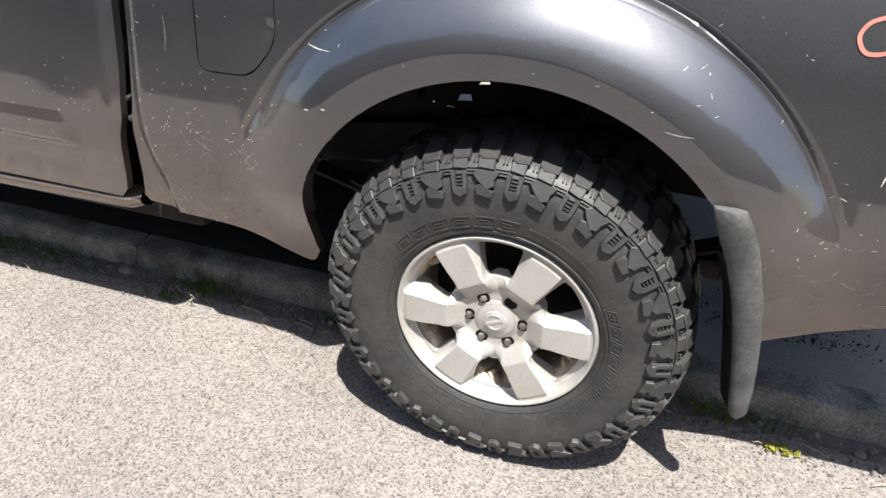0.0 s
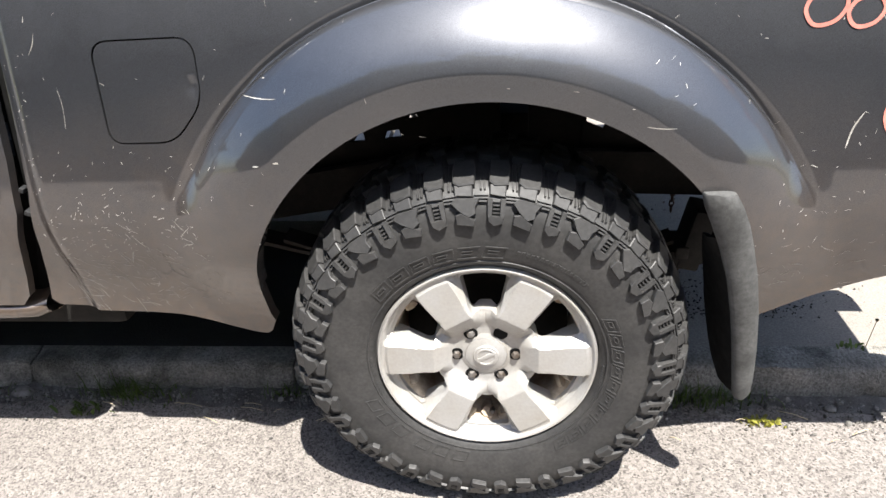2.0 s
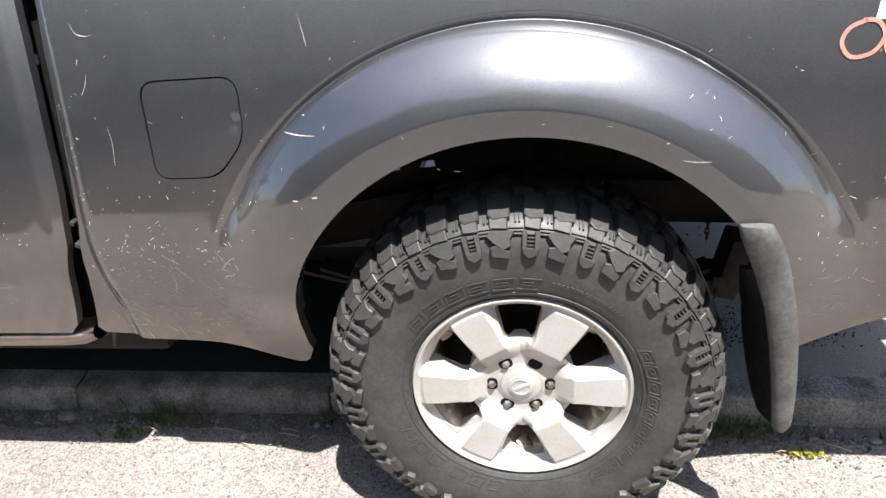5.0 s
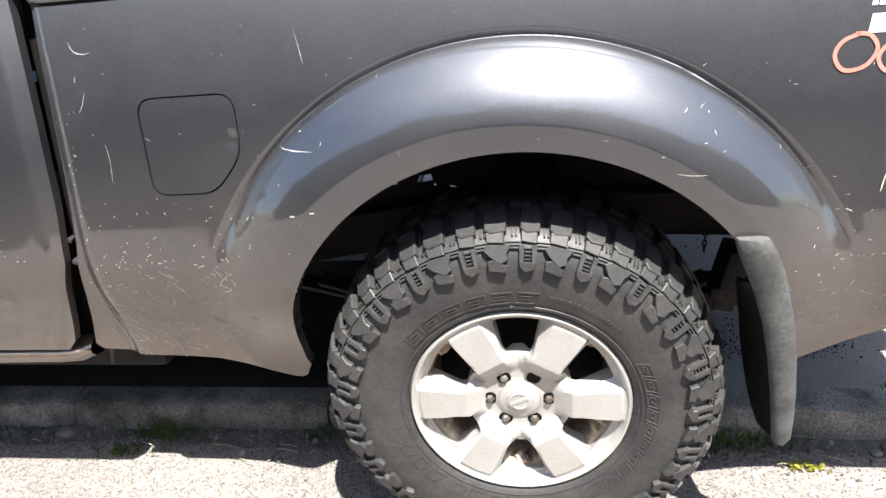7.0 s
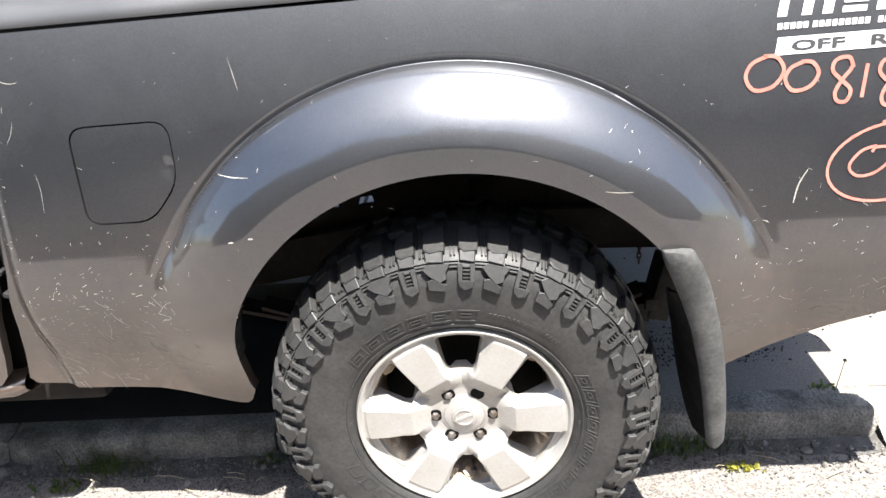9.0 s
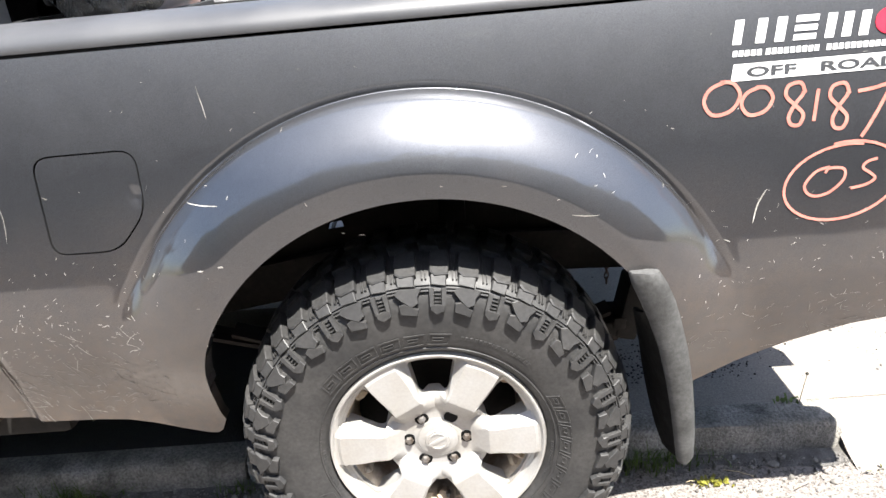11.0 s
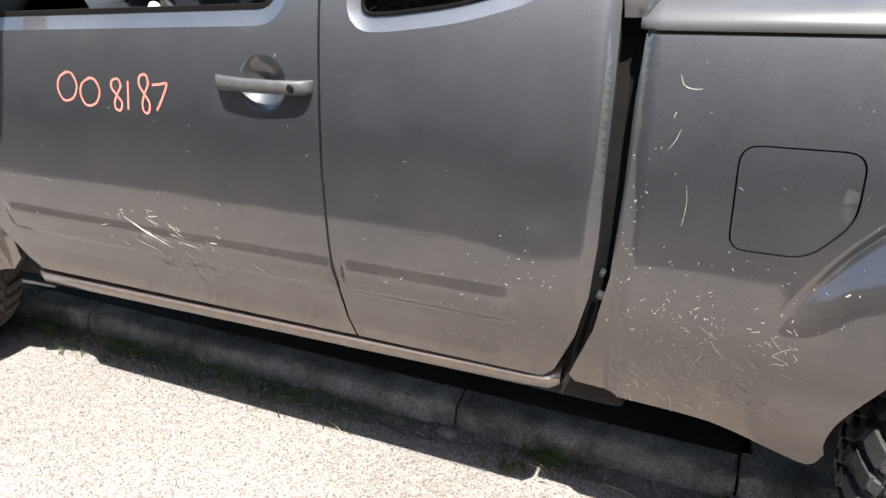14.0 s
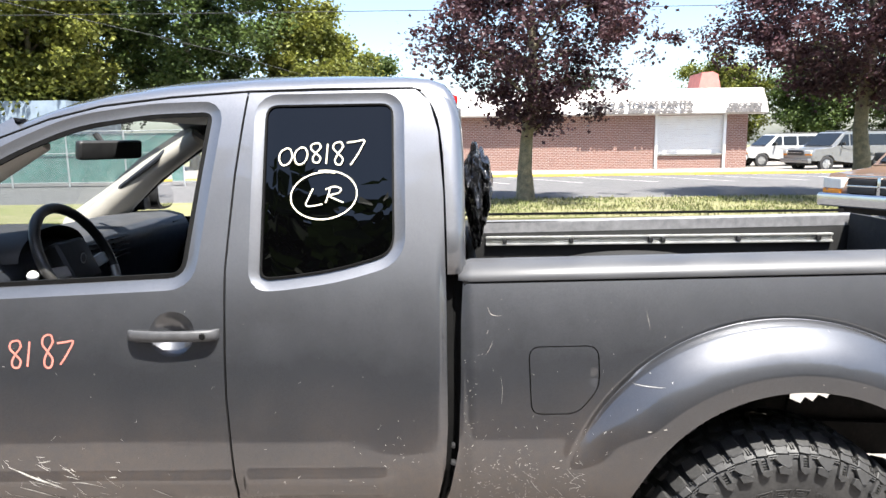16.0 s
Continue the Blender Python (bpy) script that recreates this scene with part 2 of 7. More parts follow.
FLAP = mat("scuffed_grey_rubber", (0.085, 0.085, 0.083), 0.75, var=0.2, scale=22, fine=130, bump=0.25, col2=(0.045, 0.045, 0.044), spec=0.3)
TRIM = mat("weathered_grey_trim", (0.20, 0.20, 0.205), 0.5, var=0.12, scale=25, fine=250, bump=0.1, col2=(0.13, 0.13, 0.135))
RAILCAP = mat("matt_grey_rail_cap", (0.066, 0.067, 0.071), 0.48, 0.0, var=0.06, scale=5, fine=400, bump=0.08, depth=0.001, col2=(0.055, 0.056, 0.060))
HANDLE = mat("faded_grey_handle", (0.066, 0.066, 0.069), 0.5, 0.1, var=0.12, scale=40, fine=300, bump=0.1)
SEAL = mat("black_rubber_seal", (0.005, 0.005, 0.005), 0.7, var=0.2, scale=30, fine=200, bump=0.1, spec=0.15)
TINT = mat("black_tinted_glass", (0.0006, 0.0006, 0.0007), 0.008, var=0.1, scale=3, fine=10, bump=0, rvar=0.005, spec=0.45)
GLASS = clear_glass("clear_windscreen_glass", clear=0.78)
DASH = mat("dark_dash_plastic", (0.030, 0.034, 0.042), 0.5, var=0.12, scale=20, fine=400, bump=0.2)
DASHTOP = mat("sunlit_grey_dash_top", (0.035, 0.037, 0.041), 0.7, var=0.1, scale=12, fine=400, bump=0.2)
CREAM = mat("beige_pillar_trim", (0.36, 0.34, 0.30), 0.75, var=0.06, scale=14, fine=500, bump=0.15)
LEATHER = mat("worn_black_leather", (0.028, 0.027, 0.026), 0.45, var=0.2, scale=25, fine=350, bump=0.2)
SILVER = mat("satin_silver_plastic", (0.45, 0.45, 0.44), 0.4, 0.5, var=0.08, scale=30, fine=300)
MIRROR = mat("mirror_silver", (0.85, 0.86, 0.87), 0.02, 1.0, var=0.02, scale=3, fine=10, bump=0, rvar=0.01)
PINK = mat("salmon_paint_marker", (0.50, 0.185, 0.145), 0.6, var=0.08, scale=60, fine=300, bump=0.1, col2=(0.40, 0.14, 0.11))
CHALK = mat("cream_paint_marker", (0.86, 0.80, 0.62), 0.6, var=0.06, scale=60, fine=300, bump=0.1)
WHITE_DECAL = mat("white_vinyl", (0.80, 0.80, 0.79), 0.4, var=0.03, scale=30, fine=200, bump=0.02)
RED_DECAL = mat("red_vinyl", (0.62, 0.03, 0.06), 0.4, var=0.05, scale=30, fine=200, bump=0.02)
DARK_DECAL = mat("dark_vinyl", (0.05, 0.052, 0.056), 0.45, var=0.05, scale=30, fine=200, bump=0.02)
SCRATCH = mat("bare_scratch", (0.42, 0.40, 0.37), 0.7, var=0.2, scale=40, fine=300, bump=0.1, col2=(0.18, 0.17, 0.15))
BEDLINER = mat("black_bedliner", (0.011, 0.011, 0.011), 0.8, var=0.25, scale=30, fine=250, bump=0.5)
ALU = mat("bare_aluminium_channel", (0.62, 0.62, 0.60), 0.45, 0.7, var=0.1, scale=20, fine=200)
BAG = mat("black_bin_liner", (0.010, 0.010, 0.011), 0.22, var=0.2, scale=10, fine=90, bump=0.5, depth=0.01)
LAMP_RED = mat("red_lens", (0.5, 0.02, 0.02), 0.15, var=0.05, bump=0)
ROAD = asphalt("pale_worn_asphalt", (0.200, 0.181, 0.167), (0.144, 0.130, 0.119), 230.0)
LOT = asphalt("grey_parking_asphalt", (0.120, 0.117, 0.117), (0.082, 0.080, 0.081), 60.0, 0.3)
CONCRETE = mat("weathered_concrete", (0.225, 0.204, 0.180), 0.9, var=0.25, scale=3.4, fine=190, bump=0.6, depth=0.003, col2=(0.185, 0.168, 0.148))
KERBSTONE = mat("dirty_kerb_concrete", (0.27, 0.255, 0.23), 0.92, var=0.45, scale=9, fine=150, bump=1.0, depth=0.006, col2=(0.085, 0.082, 0.07))
DIRT = mat("dark_gutter_grit", (0.13, 0.125, 0.12), 0.95, var=0.35, scale=25, fine=300, bump=0.8, depth=0.004, col2=(0.06, 0.056, 0.05))
# near-black colour: painted shade under the truck, and leaf litter on the pavement
SHADE_LITTER = mat("black_shade_and_litter", (0.028, 0.025, 0.022), 0.95, var=0.3, scale=25, fine=200, bump=0.7, depth=0.006)
STONE = mat("loose_gravel", (0.185, 0.174, 0.160), 0.9, var=0.2, scale=20, fine=100, island=0.45)
GRASS = mat("dry_green_grass", (0.10, 0.12, 0.032), 0.8, var=0.25, scale=0.9, fine=20, bump=0, col2=(0.16, 0.15, 0.065), island=0.35)
SOIL = mat("grassy_soil", (0.125, 0.135, 0.045), 0.95, var=0.3, scale=1.5, fine=25, bump=0.5, depth=0.03, col2=(0.18, 0.16, 0.085))
WEED = leaf("weed_leaves", (0.10, 0.14, 0.035), (0.05, 0.08, 0.02))
YELLOW_WEED = leaf("yellow_weed_leaves", (0.30, 0.28, 0.05), (0.16, 0.17, 0.035))
YELLOW = mat("yellow_line_paint", (0.62, 0.45, 0.06), 0.7, var=0.2, scale=4, fine=60, col2=(0.5, 0.38, 0.12))
LINE = mat("worn_white_line_paint", (0.55, 0.53, 0.50), 0.8, var=0.2, scale=5, fine=60)
BRICK = bricks("red_brown_brick")
SHUTTER = mat("white_painted_steel", (0.74, 0.73, 0.71), 0.5, var=0.04, scale=2, fine=40)
SIGN = mat("white_sign_panel", (0.46, 0.43, 0.41), 0.5, var=0.04, scale=1.2, fine=40, col2=(0.42, 0.39, 0.37))
LETTER = mat("dark_sign_letters", (0.03, 0.025, 0.025), 0.6, var=0.1)
ROOFRED = mat("pale_red_roof_tiles", (0.55, 0.20, 0.17), 0.8, var=0.12, scale=3, fine=40)
BARK = mat("grey_brown_bark", (0.27, 0.225, 0.14), 0.9, var=0.3, scale=7, fine=60, bump=0.8, depth=0.02, col2=(0.12, 0.11, 0.07))
PURPLE = leaf("purple_maple_leaves", (0.085, 0.040, 0.046), (0.040, 0.022, 0.027))
GREEN = leaf("green_leaves", (0.080, 0.115, 0.028), (0.035, 0.058, 0.014))
LIGHTGREEN = leaf("yellow_green_leaves", (0.17, 0.175, 0.030), (0.075, 0.092, 0.018))
DARKGREEN = leaf("dark_green_leaves", (0.045, 0.075, 0.020), (0.022, 0.038, 0.010))
WIRE = mat("black_cable", (0.03, 0.03, 0.03), 0.6)
GALV = mat("galvanised_steel", (0.50, 0.51, 0.51), 0.5, 0.5, var=0.1, scale=10, fine=80)
TEAL = mat("faded_green_screen", (0.10, 0.24, 0.21), 0.8, var=0.2, scale=3, fine=40)
WOODFENCE = mat("weathered_brown_boards", (0.20, 0.12, 0.085), 0.85, var=0.2, scale=3, fine=50, island=0.25)
BLUEGREY = mat("blue_grey_siding", (0.24, 0.30, 0.36), 0.7, var=0.1, scale=2, fine=30)
CARSILVER = mat("silver_car_paint", (0.24, 0.24, 0.235), 0.35, 0.5, var=0.05, scale=4, fine=200, coat=0.8, coat_rough=0.06, bump=0)
CARWHITE = mat("white_car_paint", (0.48, 0.48, 0.47), 0.35, 0.1, var=0.04, scale=4, fine=200, coat=0.8, coat_rough=0.06, bump=0)
CARBEIGE = mat("tan_car_paint", (0.26, 0.17, 0.12), 0.35, 0.4, var=0.06, scale=4, fine=200, coat=0.8, coat_rough=0.06, bump=0)
CARGLASS = mat("dark_car_glass", (0.012, 0.014, 0.016), 0.05, var=0.1, bump=0, rvar=0.02)
CHROME = mat("chrome", (0.6, 0.6, 0.6), 0.12, 1.0, var=0.05, bump=0, rvar=0.04)
AMBER = mat("amber_lens", (0.8, 0.28, 0.03), 0.2, var=0.05, bump=0)
LENS = mat("clear_headlamp_lens", (0.6, 0.6, 0.58), 0.1, var=0.05, bump=0)

# ---- mesh helpers ----
def obj_from(name, bm, material, parent=None, label="", smooth=True, angle=None):
    me = bpy.data.meshes.new(name)
    bm.to_mesh(me)
    bm.free()
    if smooth:
        me.polygons.foreach_set("use_smooth", [True] * len(me.polygons))
        if angle:
            me.set_sharp_from_angle(angle=radians(angle))
    for m in (material if isinstance(material, (list, tuple)) else [material]):
        me.materials.append(m)
    ob = new(name, me)
    if parent is not None:
        ob.parent = parent
        ob.matrix_parent_inverse = world_of(parent).inverted()
    if label:
        tagged(ob, label)
    return ob


def world_of(ob):
    m = ob.matrix_basis.copy()
    while ob.parent:
        m = ob.parent.matrix_basis @ (ob.matrix_parent_inverse @ m)
        ob = ob.parent
    return m


def part(name, bm, material, parent, label="", angle=35):
    return obj_from(name, bm, material, parent, label, True, angle)


def thing(name, at, label, category, group="", kind=""):
    ob = new(name)
    ob.location = at
    ob.empty_display_size = 0.1
    return tagged(ob, label, category, group, kind)


def structure(name, bm, material, label, category, angle=35):
    return tagged(obj_from(name, bm, material, None, "", True, angle), label, category, kind="structure")


def box(bm, c, s, rot=None, bevel=0.0, seg=2):
    """A box of full size s round the centre c, its edges rounded by bevel."""
    r = bmesh.ops.create_cube(bm, size=1.0)
    vs = r["verts"]
    for v in vs:
        v.co = Vector((v.co.x * s[0], v.co.y * s[1], v.co.z * s[2]))
    if bevel:
        es = list({e for v in vs for e in v.link_edges})
        g = bmesh.ops.bevel(bm, geom=es, offset=bevel, segments=seg, affect="EDGES", profile=0.6)
        vs = list({v for f in g["faces"] for v in f.verts} | {v for v in vs if v.is_valid})
    m = Matrix.Translation(c) @ (rot.to_matrix().to_4x4() if rot else Matrix())
    bmesh.ops.transform(bm, matrix=m, verts=vs)
    return vs


def tube(bm, pts, radii, n=8, cap=True):
    """A tube along pts; radii: one number or one for each point."""
    if isinstance(radii, (int, float)):
        radii = [radii] * len(pts)
    pts = [Vector(p) for p in pts]
    rings = []
    side = None
    for i, p in enumerate(pts):
        d = (pts[min(i + 1, len(pts) - 1)] - pts[max(i - 1, 0)]).normalized()
        if side is None:
            side = d.orthogonal().normalized()
        side = (side - d * side.dot(d)).normalized()
        up = d.cross(side)
        rings.append([bm.verts.new(p + (side * math.cos(a) + up * math.sin(a)) * radii[i]) for a in [2 * math.pi * k / n for k in range(n)]])
    for a, b in zip(rings, rings[1:]):
        for k in range(n):
            bm.faces.new((a[k], a[(k + 1) % n], b[(k + 1) % n], b[k]))
    if cap:
        bm.faces.new(rings[0][::-1])
        bm.faces.new(rings[-1])
    return rings


def grid_faces(bm, rows, close_u=False, close_v=False):
    """Faces between rows of vertices."""
    nu, nv = len(rows), len(rows[0])
    for i in range(nu if close_u else nu - 1):
        for j in range(nv if close_v else nv - 1):
            q = (rows[i][j], rows[(i + 1) % nu][j], rows[(i + 1) % nu][(j + 1) % nv], rows[i][(j + 1) % nv])
            if len({id(v) for v in q}) == 4:
                bm.faces.new(q)


def lathe(bm, profile, n=48, y0=0.0):
    """A ring round the y axis; profile: pairs of radius and y."""
    rows = [[bm.verts.new((r * math.cos(2 * math.pi * k / n), y0 + y, r * math.sin(2 * math.pi * k / n))) for r, y in profile] for k in range(n)]
    grid_faces(bm, rows, close_u=True)
    return rows


def prism(bm, outline, y0, y1, axis="y"):
    """A plate with the given outline (pairs) between two depths along an axis."""
    def at(a, b, d):
        return {"y": (a, d, b), "z": (a, b, d), "x": (d, a, b)}[axis]
    lo = [bm.verts.new(at(a, b, y0)) for a, b in outline]
    hi = [bm.verts.new(at(a, b, y1)) for a, b in outline]
    f1, f2 = bm.faces.new(lo), bm.faces.new(hi[::-1])
    for i in range(len(lo)):
        j = (i + 1) % len(lo)
        bm.faces.new((lo[j], lo[i], hi[i], hi[j]))
    bmesh.ops.recalc_face_normals(bm, faces=bm.faces)
    return lo + hi


def rounded(pts, radius, n=5):
    """A closed outline with its corners rounded; radius: one number or one for each corner."""
    if isinstance(radius, (int, float)):
        radius = [radius] * len(pts)
    out = []
    m = len(pts)
    for i in range(m):
        p, a, b = Vector(pts[i]), Vector(pts[i - 1]), Vector(pts[(i + 1) % m])
        r = radius[i]
        da, db = (a - p), (b - p)
        k = min(r, da.length * 0.49, db.length * 0.49)
        if k < 1e-5:
            out.append(tuple(p))
            continue
        s, e = p + da.normalized() * k, p + db.normalized() * k
        for j in range(n + 1):
            t = j / n
            out.append(tuple((1 - t) ** 2 * s + 2 * t * (1 - t) * p + t * t * e))
    return out


def dense(pts, step, closed=True):
    """The same outline with points no further than step apart."""
    out = []
    m = len(pts)
    for i in range(m if closed else m - 1):
        a, b = Vector(pts[i]), Vector(pts[(i + 1) % m])
        k = max(1, int((b - a).length / step + 0.5))
        out += [tuple(a + (b - a) * j / k) for j in range(k)]
    return out if closed else out + [tuple(pts[-1])]


def grown(pts, d):
    """A closed outline moved outwards by d."""
    m = len(pts)
    area = sum(pts[i][0] * pts[(i + 1) % m][1] - pts[(i + 1) % m][0] * pts[i][1] for i in range(m))
    s = 1 if area > 0 else -1
    out = []
    for i in range(m):
        t = (Vector(pts[(i + 1) % m]) - Vector(pts[i - 1])).normalized()
        out.append((pts[i][0] + s * t.y * d, pts[i][1] - s * t.x * d))
    return out


def spline(xs, ys):
    """A smooth curve through points, with no overshoot."""
    xs, ys = list(xs), list(ys)
    d = [(ys[i + 1] - ys[i]) / (xs[i + 1] - xs[i]) for i in range(len(xs) - 1)]
    g = [d[0]] + [(d[i - 1] + d[i]) / 2 for i in range(1, len(d))] + [d[-1]]

    def f(x):
        if x <= xs[0]:
            return ys[0] + g[0] * (x - xs[0])
        if x >= xs[-1]:
            return ys[-1] + g[-1] * (x - xs[-1])
        i = next(k for k in range(len(d)) if x <= xs[k + 1])
        h = xs[i + 1] - xs[i]
        t = (x - xs[i]) / h
        return ((1 + 2 * t) * (1 - t) ** 2 * ys[i] + t * (1 - t) ** 2 * h * g[i] + t * t * (3 - 2 * t) * ys[i + 1] + t * t * (t - 1) * h * g[i + 1])
    return f


def smooth(a, b, x):
    t = min(1, max(0, (x - a) / (b - a)))
    return t * t * (3 - 2 * t)


def smin(a, b, k):
    h = max(0.0, min(1.0, 0.5 + 0.5 * (b - a) / k))
    return b + (a - b) * h - k * h * (1 - h)


MID = 2.37  # the truck's middle line


def sheet(name, outline, holes, depth, step, parent, material, flange=0.02, mirror=False, label=""):
    """A pressed panel: the outline in x and z, cut by holes, pressed to y = depth(x, z), with its edges turned in."""
    bm = bmesh.new()
    edges = []
    for loop in [outline] + holes:
        vs = [bm.verts.new((x, 0, z)) for x, z in loop]
        edges += [bm.edges.new((vs[i], vs[(i + 1) % len(vs)])) for i in range(len(vs))]
    bmesh.ops.triangle_fill(bm, edges=edges, use_beauty=True, normal=(0, -1, 0))
    xs, zs = [p[0] for p in outline], [p[1] for p in outline]
    for lo, hi, no in ((min(xs), max(xs), (1, 0, 0)), (min(zs), max(zs), (0, 0, 1))):
        k = int((hi - lo) / step)
        for i in range(1, k):
            p = lo + (hi - lo) * i / k
            bmesh.ops.bisect_plane(bm, geom=bm.verts[:] + bm.edges[:] + bm.faces[:], dist=1e-6, plane_co=Vector(no) * p, plane_no=no)
    bmesh.ops.remove_doubles(bm, verts=bm.verts, dist=2e-5)
    bmesh.ops.dissolve_degenerate(bm, edges=bm.edges[:], dist=1e-6)
    bm.verts.index_update()
    co = [(v.co.x, v.co.z) for v in bm.verts]
    faces = []
    for f in bm.faces:
        f.normal_update()
        idx = [v.index for v in f.verts]
        faces.append(idx if f.normal.y < 0 else idx[::-1])
    count = {}
    for f_idx in faces:
        for a, b in zip(f_idx, f_idx[1:] + f_idx[:1]):
            count[(a, b)] = count.get((a, b), 0) + 1
    bound = [(a, b) for (a, b) in count if (b, a) not in count]
    bm.free()
    verts, normals = [], []
    e = 0.0015
    for x, z in co:
        y = depth(x, z)
        gx = (depth(x + e, z) - depth(x - e, z)) / (2 * e)
        gz = (depth(x, z + e) - depth(x, z - e)) / (2 * e)
        n = Vector((gx, -1, gz)).normalized()
        verts.append([x, y, z])
        normals.append(tuple(n))
    rim = {}
    for a, b in bound:
        for k in (a, b):
            if k not in rim:
                rim[k] = len(verts)
                x, z = co[k]
                y = verts[k][1]
                verts.extend([[x, y, z], [x, y + flange, z]])
                normals.extend([(0, 0, 0), (0, 0, 0)])
        faces.append([b, a, rim[a], rim[b]][:0] or [rim[a], rim[a] + 1, rim[b] + 1, rim[b]][::-1])
    if mirror:
        for v in verts:
            v[1] = 2 * MID - v[1]
        normals = [(n[0], -n[1], n[2]) for n in normals]
        faces = [f[::-1] for f in faces]
    me = bpy.data.meshes.new(name)
    me.from_pydata(verts, [], faces)
    me.polygons.foreach_set("use_smooth", [True] * len(me.polygons))
    me.normals_split_custom_set_from_vertices(normals)
    me.materials.append(material)
    ob = new(name, me)
    ob.parent = parent
    ob.matrix_parent_inverse = world_of(parent).inverted()
    if label:
        tagged(ob, label)
    return ob


def ribbon(bm, pts, width, depth, lift=0.0012, mirror=False, taper=False):
    """A flat painted or scratched stroke on a panel: pts in x and z, lying just proud of y = depth(x, z)."""
    pts = [Vector(p) for p in pts]
    m = len(pts)
    left, right = [], []
    for i, p in enumerate(pts):
        t = (pts[min(i + 1, m - 1)] - pts[max(i - 1, 0)])
        t = t.normalized() if t.length > 1e-9 else Vector((1, 0))
        w = width / 2 * ((0.25 + 0.75 * math.sin(math.pi * (i + 0.5) / m)) if taper else 1.0)
        for side, row in ((1, left), (-1, right)):
            x, z = p.x - side * t.y * w, p.y + side * t.x * w
            row.append(bm.verts.new((x, depth(x, z) - lift, z)))
    for i in range(m - 1):
        f = bm.faces.new((left[i], left[i + 1], right[i + 1], right[i]))
        f.normal_update()
        if f.normal.y > 0:
            f.normal_flip()


def curve_pts(ctrl, n=6, closed=False):
    """Points of a smooth stroke through the given ones."""
    P = [Vector(c) for c in ctrl]
    out = []
    m = len(P)
    for i in range(m if closed else m - 1):
        g = lambda k: P[k % m] if closed else P[min(max(k, 0), m - 1)]
        a, b, c, d = g(i - 1), g(i), g(i + 1), g(i + 2)
        for j in range(n):
            t = j / n
            out.append(tuple(0.5 * ((2 * b) + (c - a) * t + (2 * a - 5 * b + 4 * c - d) * t * t + (3 * b - a - 3 * c + d) * t ** 3)))
    out.append(tuple(P[0] if closed else P[-1]))
    return out

# ---- ground ----
def far_z(y):
    return -0.012 * max(0.0, y - 17)


def strip(name, material, label, category, x0, x1, y0, y1, z, nx=2, ny=2, thick=0.0, slope=True):
    bm = bmesh.new()
    rows = []
    for i in range(nx + 1):
        x = x0 + (x1 - x0) * i / nx
        rows.append([bm.verts.new((x, y0 + (y1 - y0) * j / ny, z + (far_z(y0 + (y1 - y0) * j / ny) if slope else 0))) for j in range(ny + 1)])
    grid_faces(bm, rows)
    bmesh.ops.recalc_face_normals(bm, faces=bm.faces)
    for f in bm.faces:
        if f.normal.z < 0:
            f.normal_flip()
    if thick:
        g = bmesh.ops.extrude_face_region(bm, geom=bm.faces[:])
        low = [v for v in bm.verts if v not in {w for w in g["geom"] if isinstance(w, bmesh.types.BMVert)}]
        for v in low:
            v.co.z -= thick
    return structure(name, bm, material, label, category)


strip("ground", SOIL, "flat grassy ground reaching the horizon", "ground", -900, 900, -900, 1400, -0.35, 8, 40)
strip("road", ROAD, "pale sun-bleached asphalt road with coarse worn aggregate", "road", -60, 60, -7.5, 1.80, 0.0, 1, 1, 0.3)
strip("pavement", CONCRETE, "weathered concrete pavement behind the kerb", "pavement", -0.50, 60, 1.872, 4.6, 0.083, 1, 1, 0.12)
strip("pavement_front", CONCRETE, "weathered concrete pavement beyond the painted shade strip", "pavement", -60, -0.52, 2.62, 4.6, 0.083, 1, 1, 0.12)
strip("road_far", LOT, "grey asphalt lane beyond the pavement", "road", -60, 60, 4.6, 13.0, -0.01, 1, 1, 0.2)
strip("verge", SOIL, "strip of patchy sunlit grass with tree roots", "verge", -60, 60, 13.0, 17.3, 0.03, 1, 1, 0.2)
strip("parking_lot", LOT, "grey asphalt parking lot with worn white bays", "parking lot", -60, 60, 17.3, 31.0, -0.01, 1, 4, 0.2)
strip("walkway", CONCRETE, "pale concrete walkway along the brick shop", "pavement", -60, 60, 31.0, 60, 0.10, 1, 8, 0.3)

# ---- truck: side section and features ----
SECT = spline([0.30, 0.38, 0.45, 0.545, 0.62, 0.69, 0.76, 0.85, 1.0, 1.1, 1.165, 1.25, 1.45, 1.62, 1.70],
              [1.520, 1.512, 1.503, 1.483, 1.460, 1.450, 1.457, 1.474, 1.502, 1.520, 1.534, 1.557, 1.616, 1.674, 1.712])
ARCH_X, ARCH_Z, ARCH_R = 0.010, 0.469, 0.446


def flare(x, z, cx):
    """The wheel arch's bulge round cx: a plain lip, a crease, and a shoulder that turns up to a crest."""
    dx, dz = x - cx, z - 0.462
    r = math.hypot(dx, dz) if dz > 0 else abs(dx)
    u = r - 0.497
    fall = 0.105 * smooth(0.74, 0.42, z) ** 1.3
    crease = 0.5 * (u + math.sqrt(u * u + 0.003 ** 2))
    y = 1.390 + 0.30 * crease - 0.05 * min(0, u) + fall
    if u > 0:
        y += 2.6 * u * u + 18 * u ** 3 + 520 * max(0, u - 0.101) ** 2
    return y


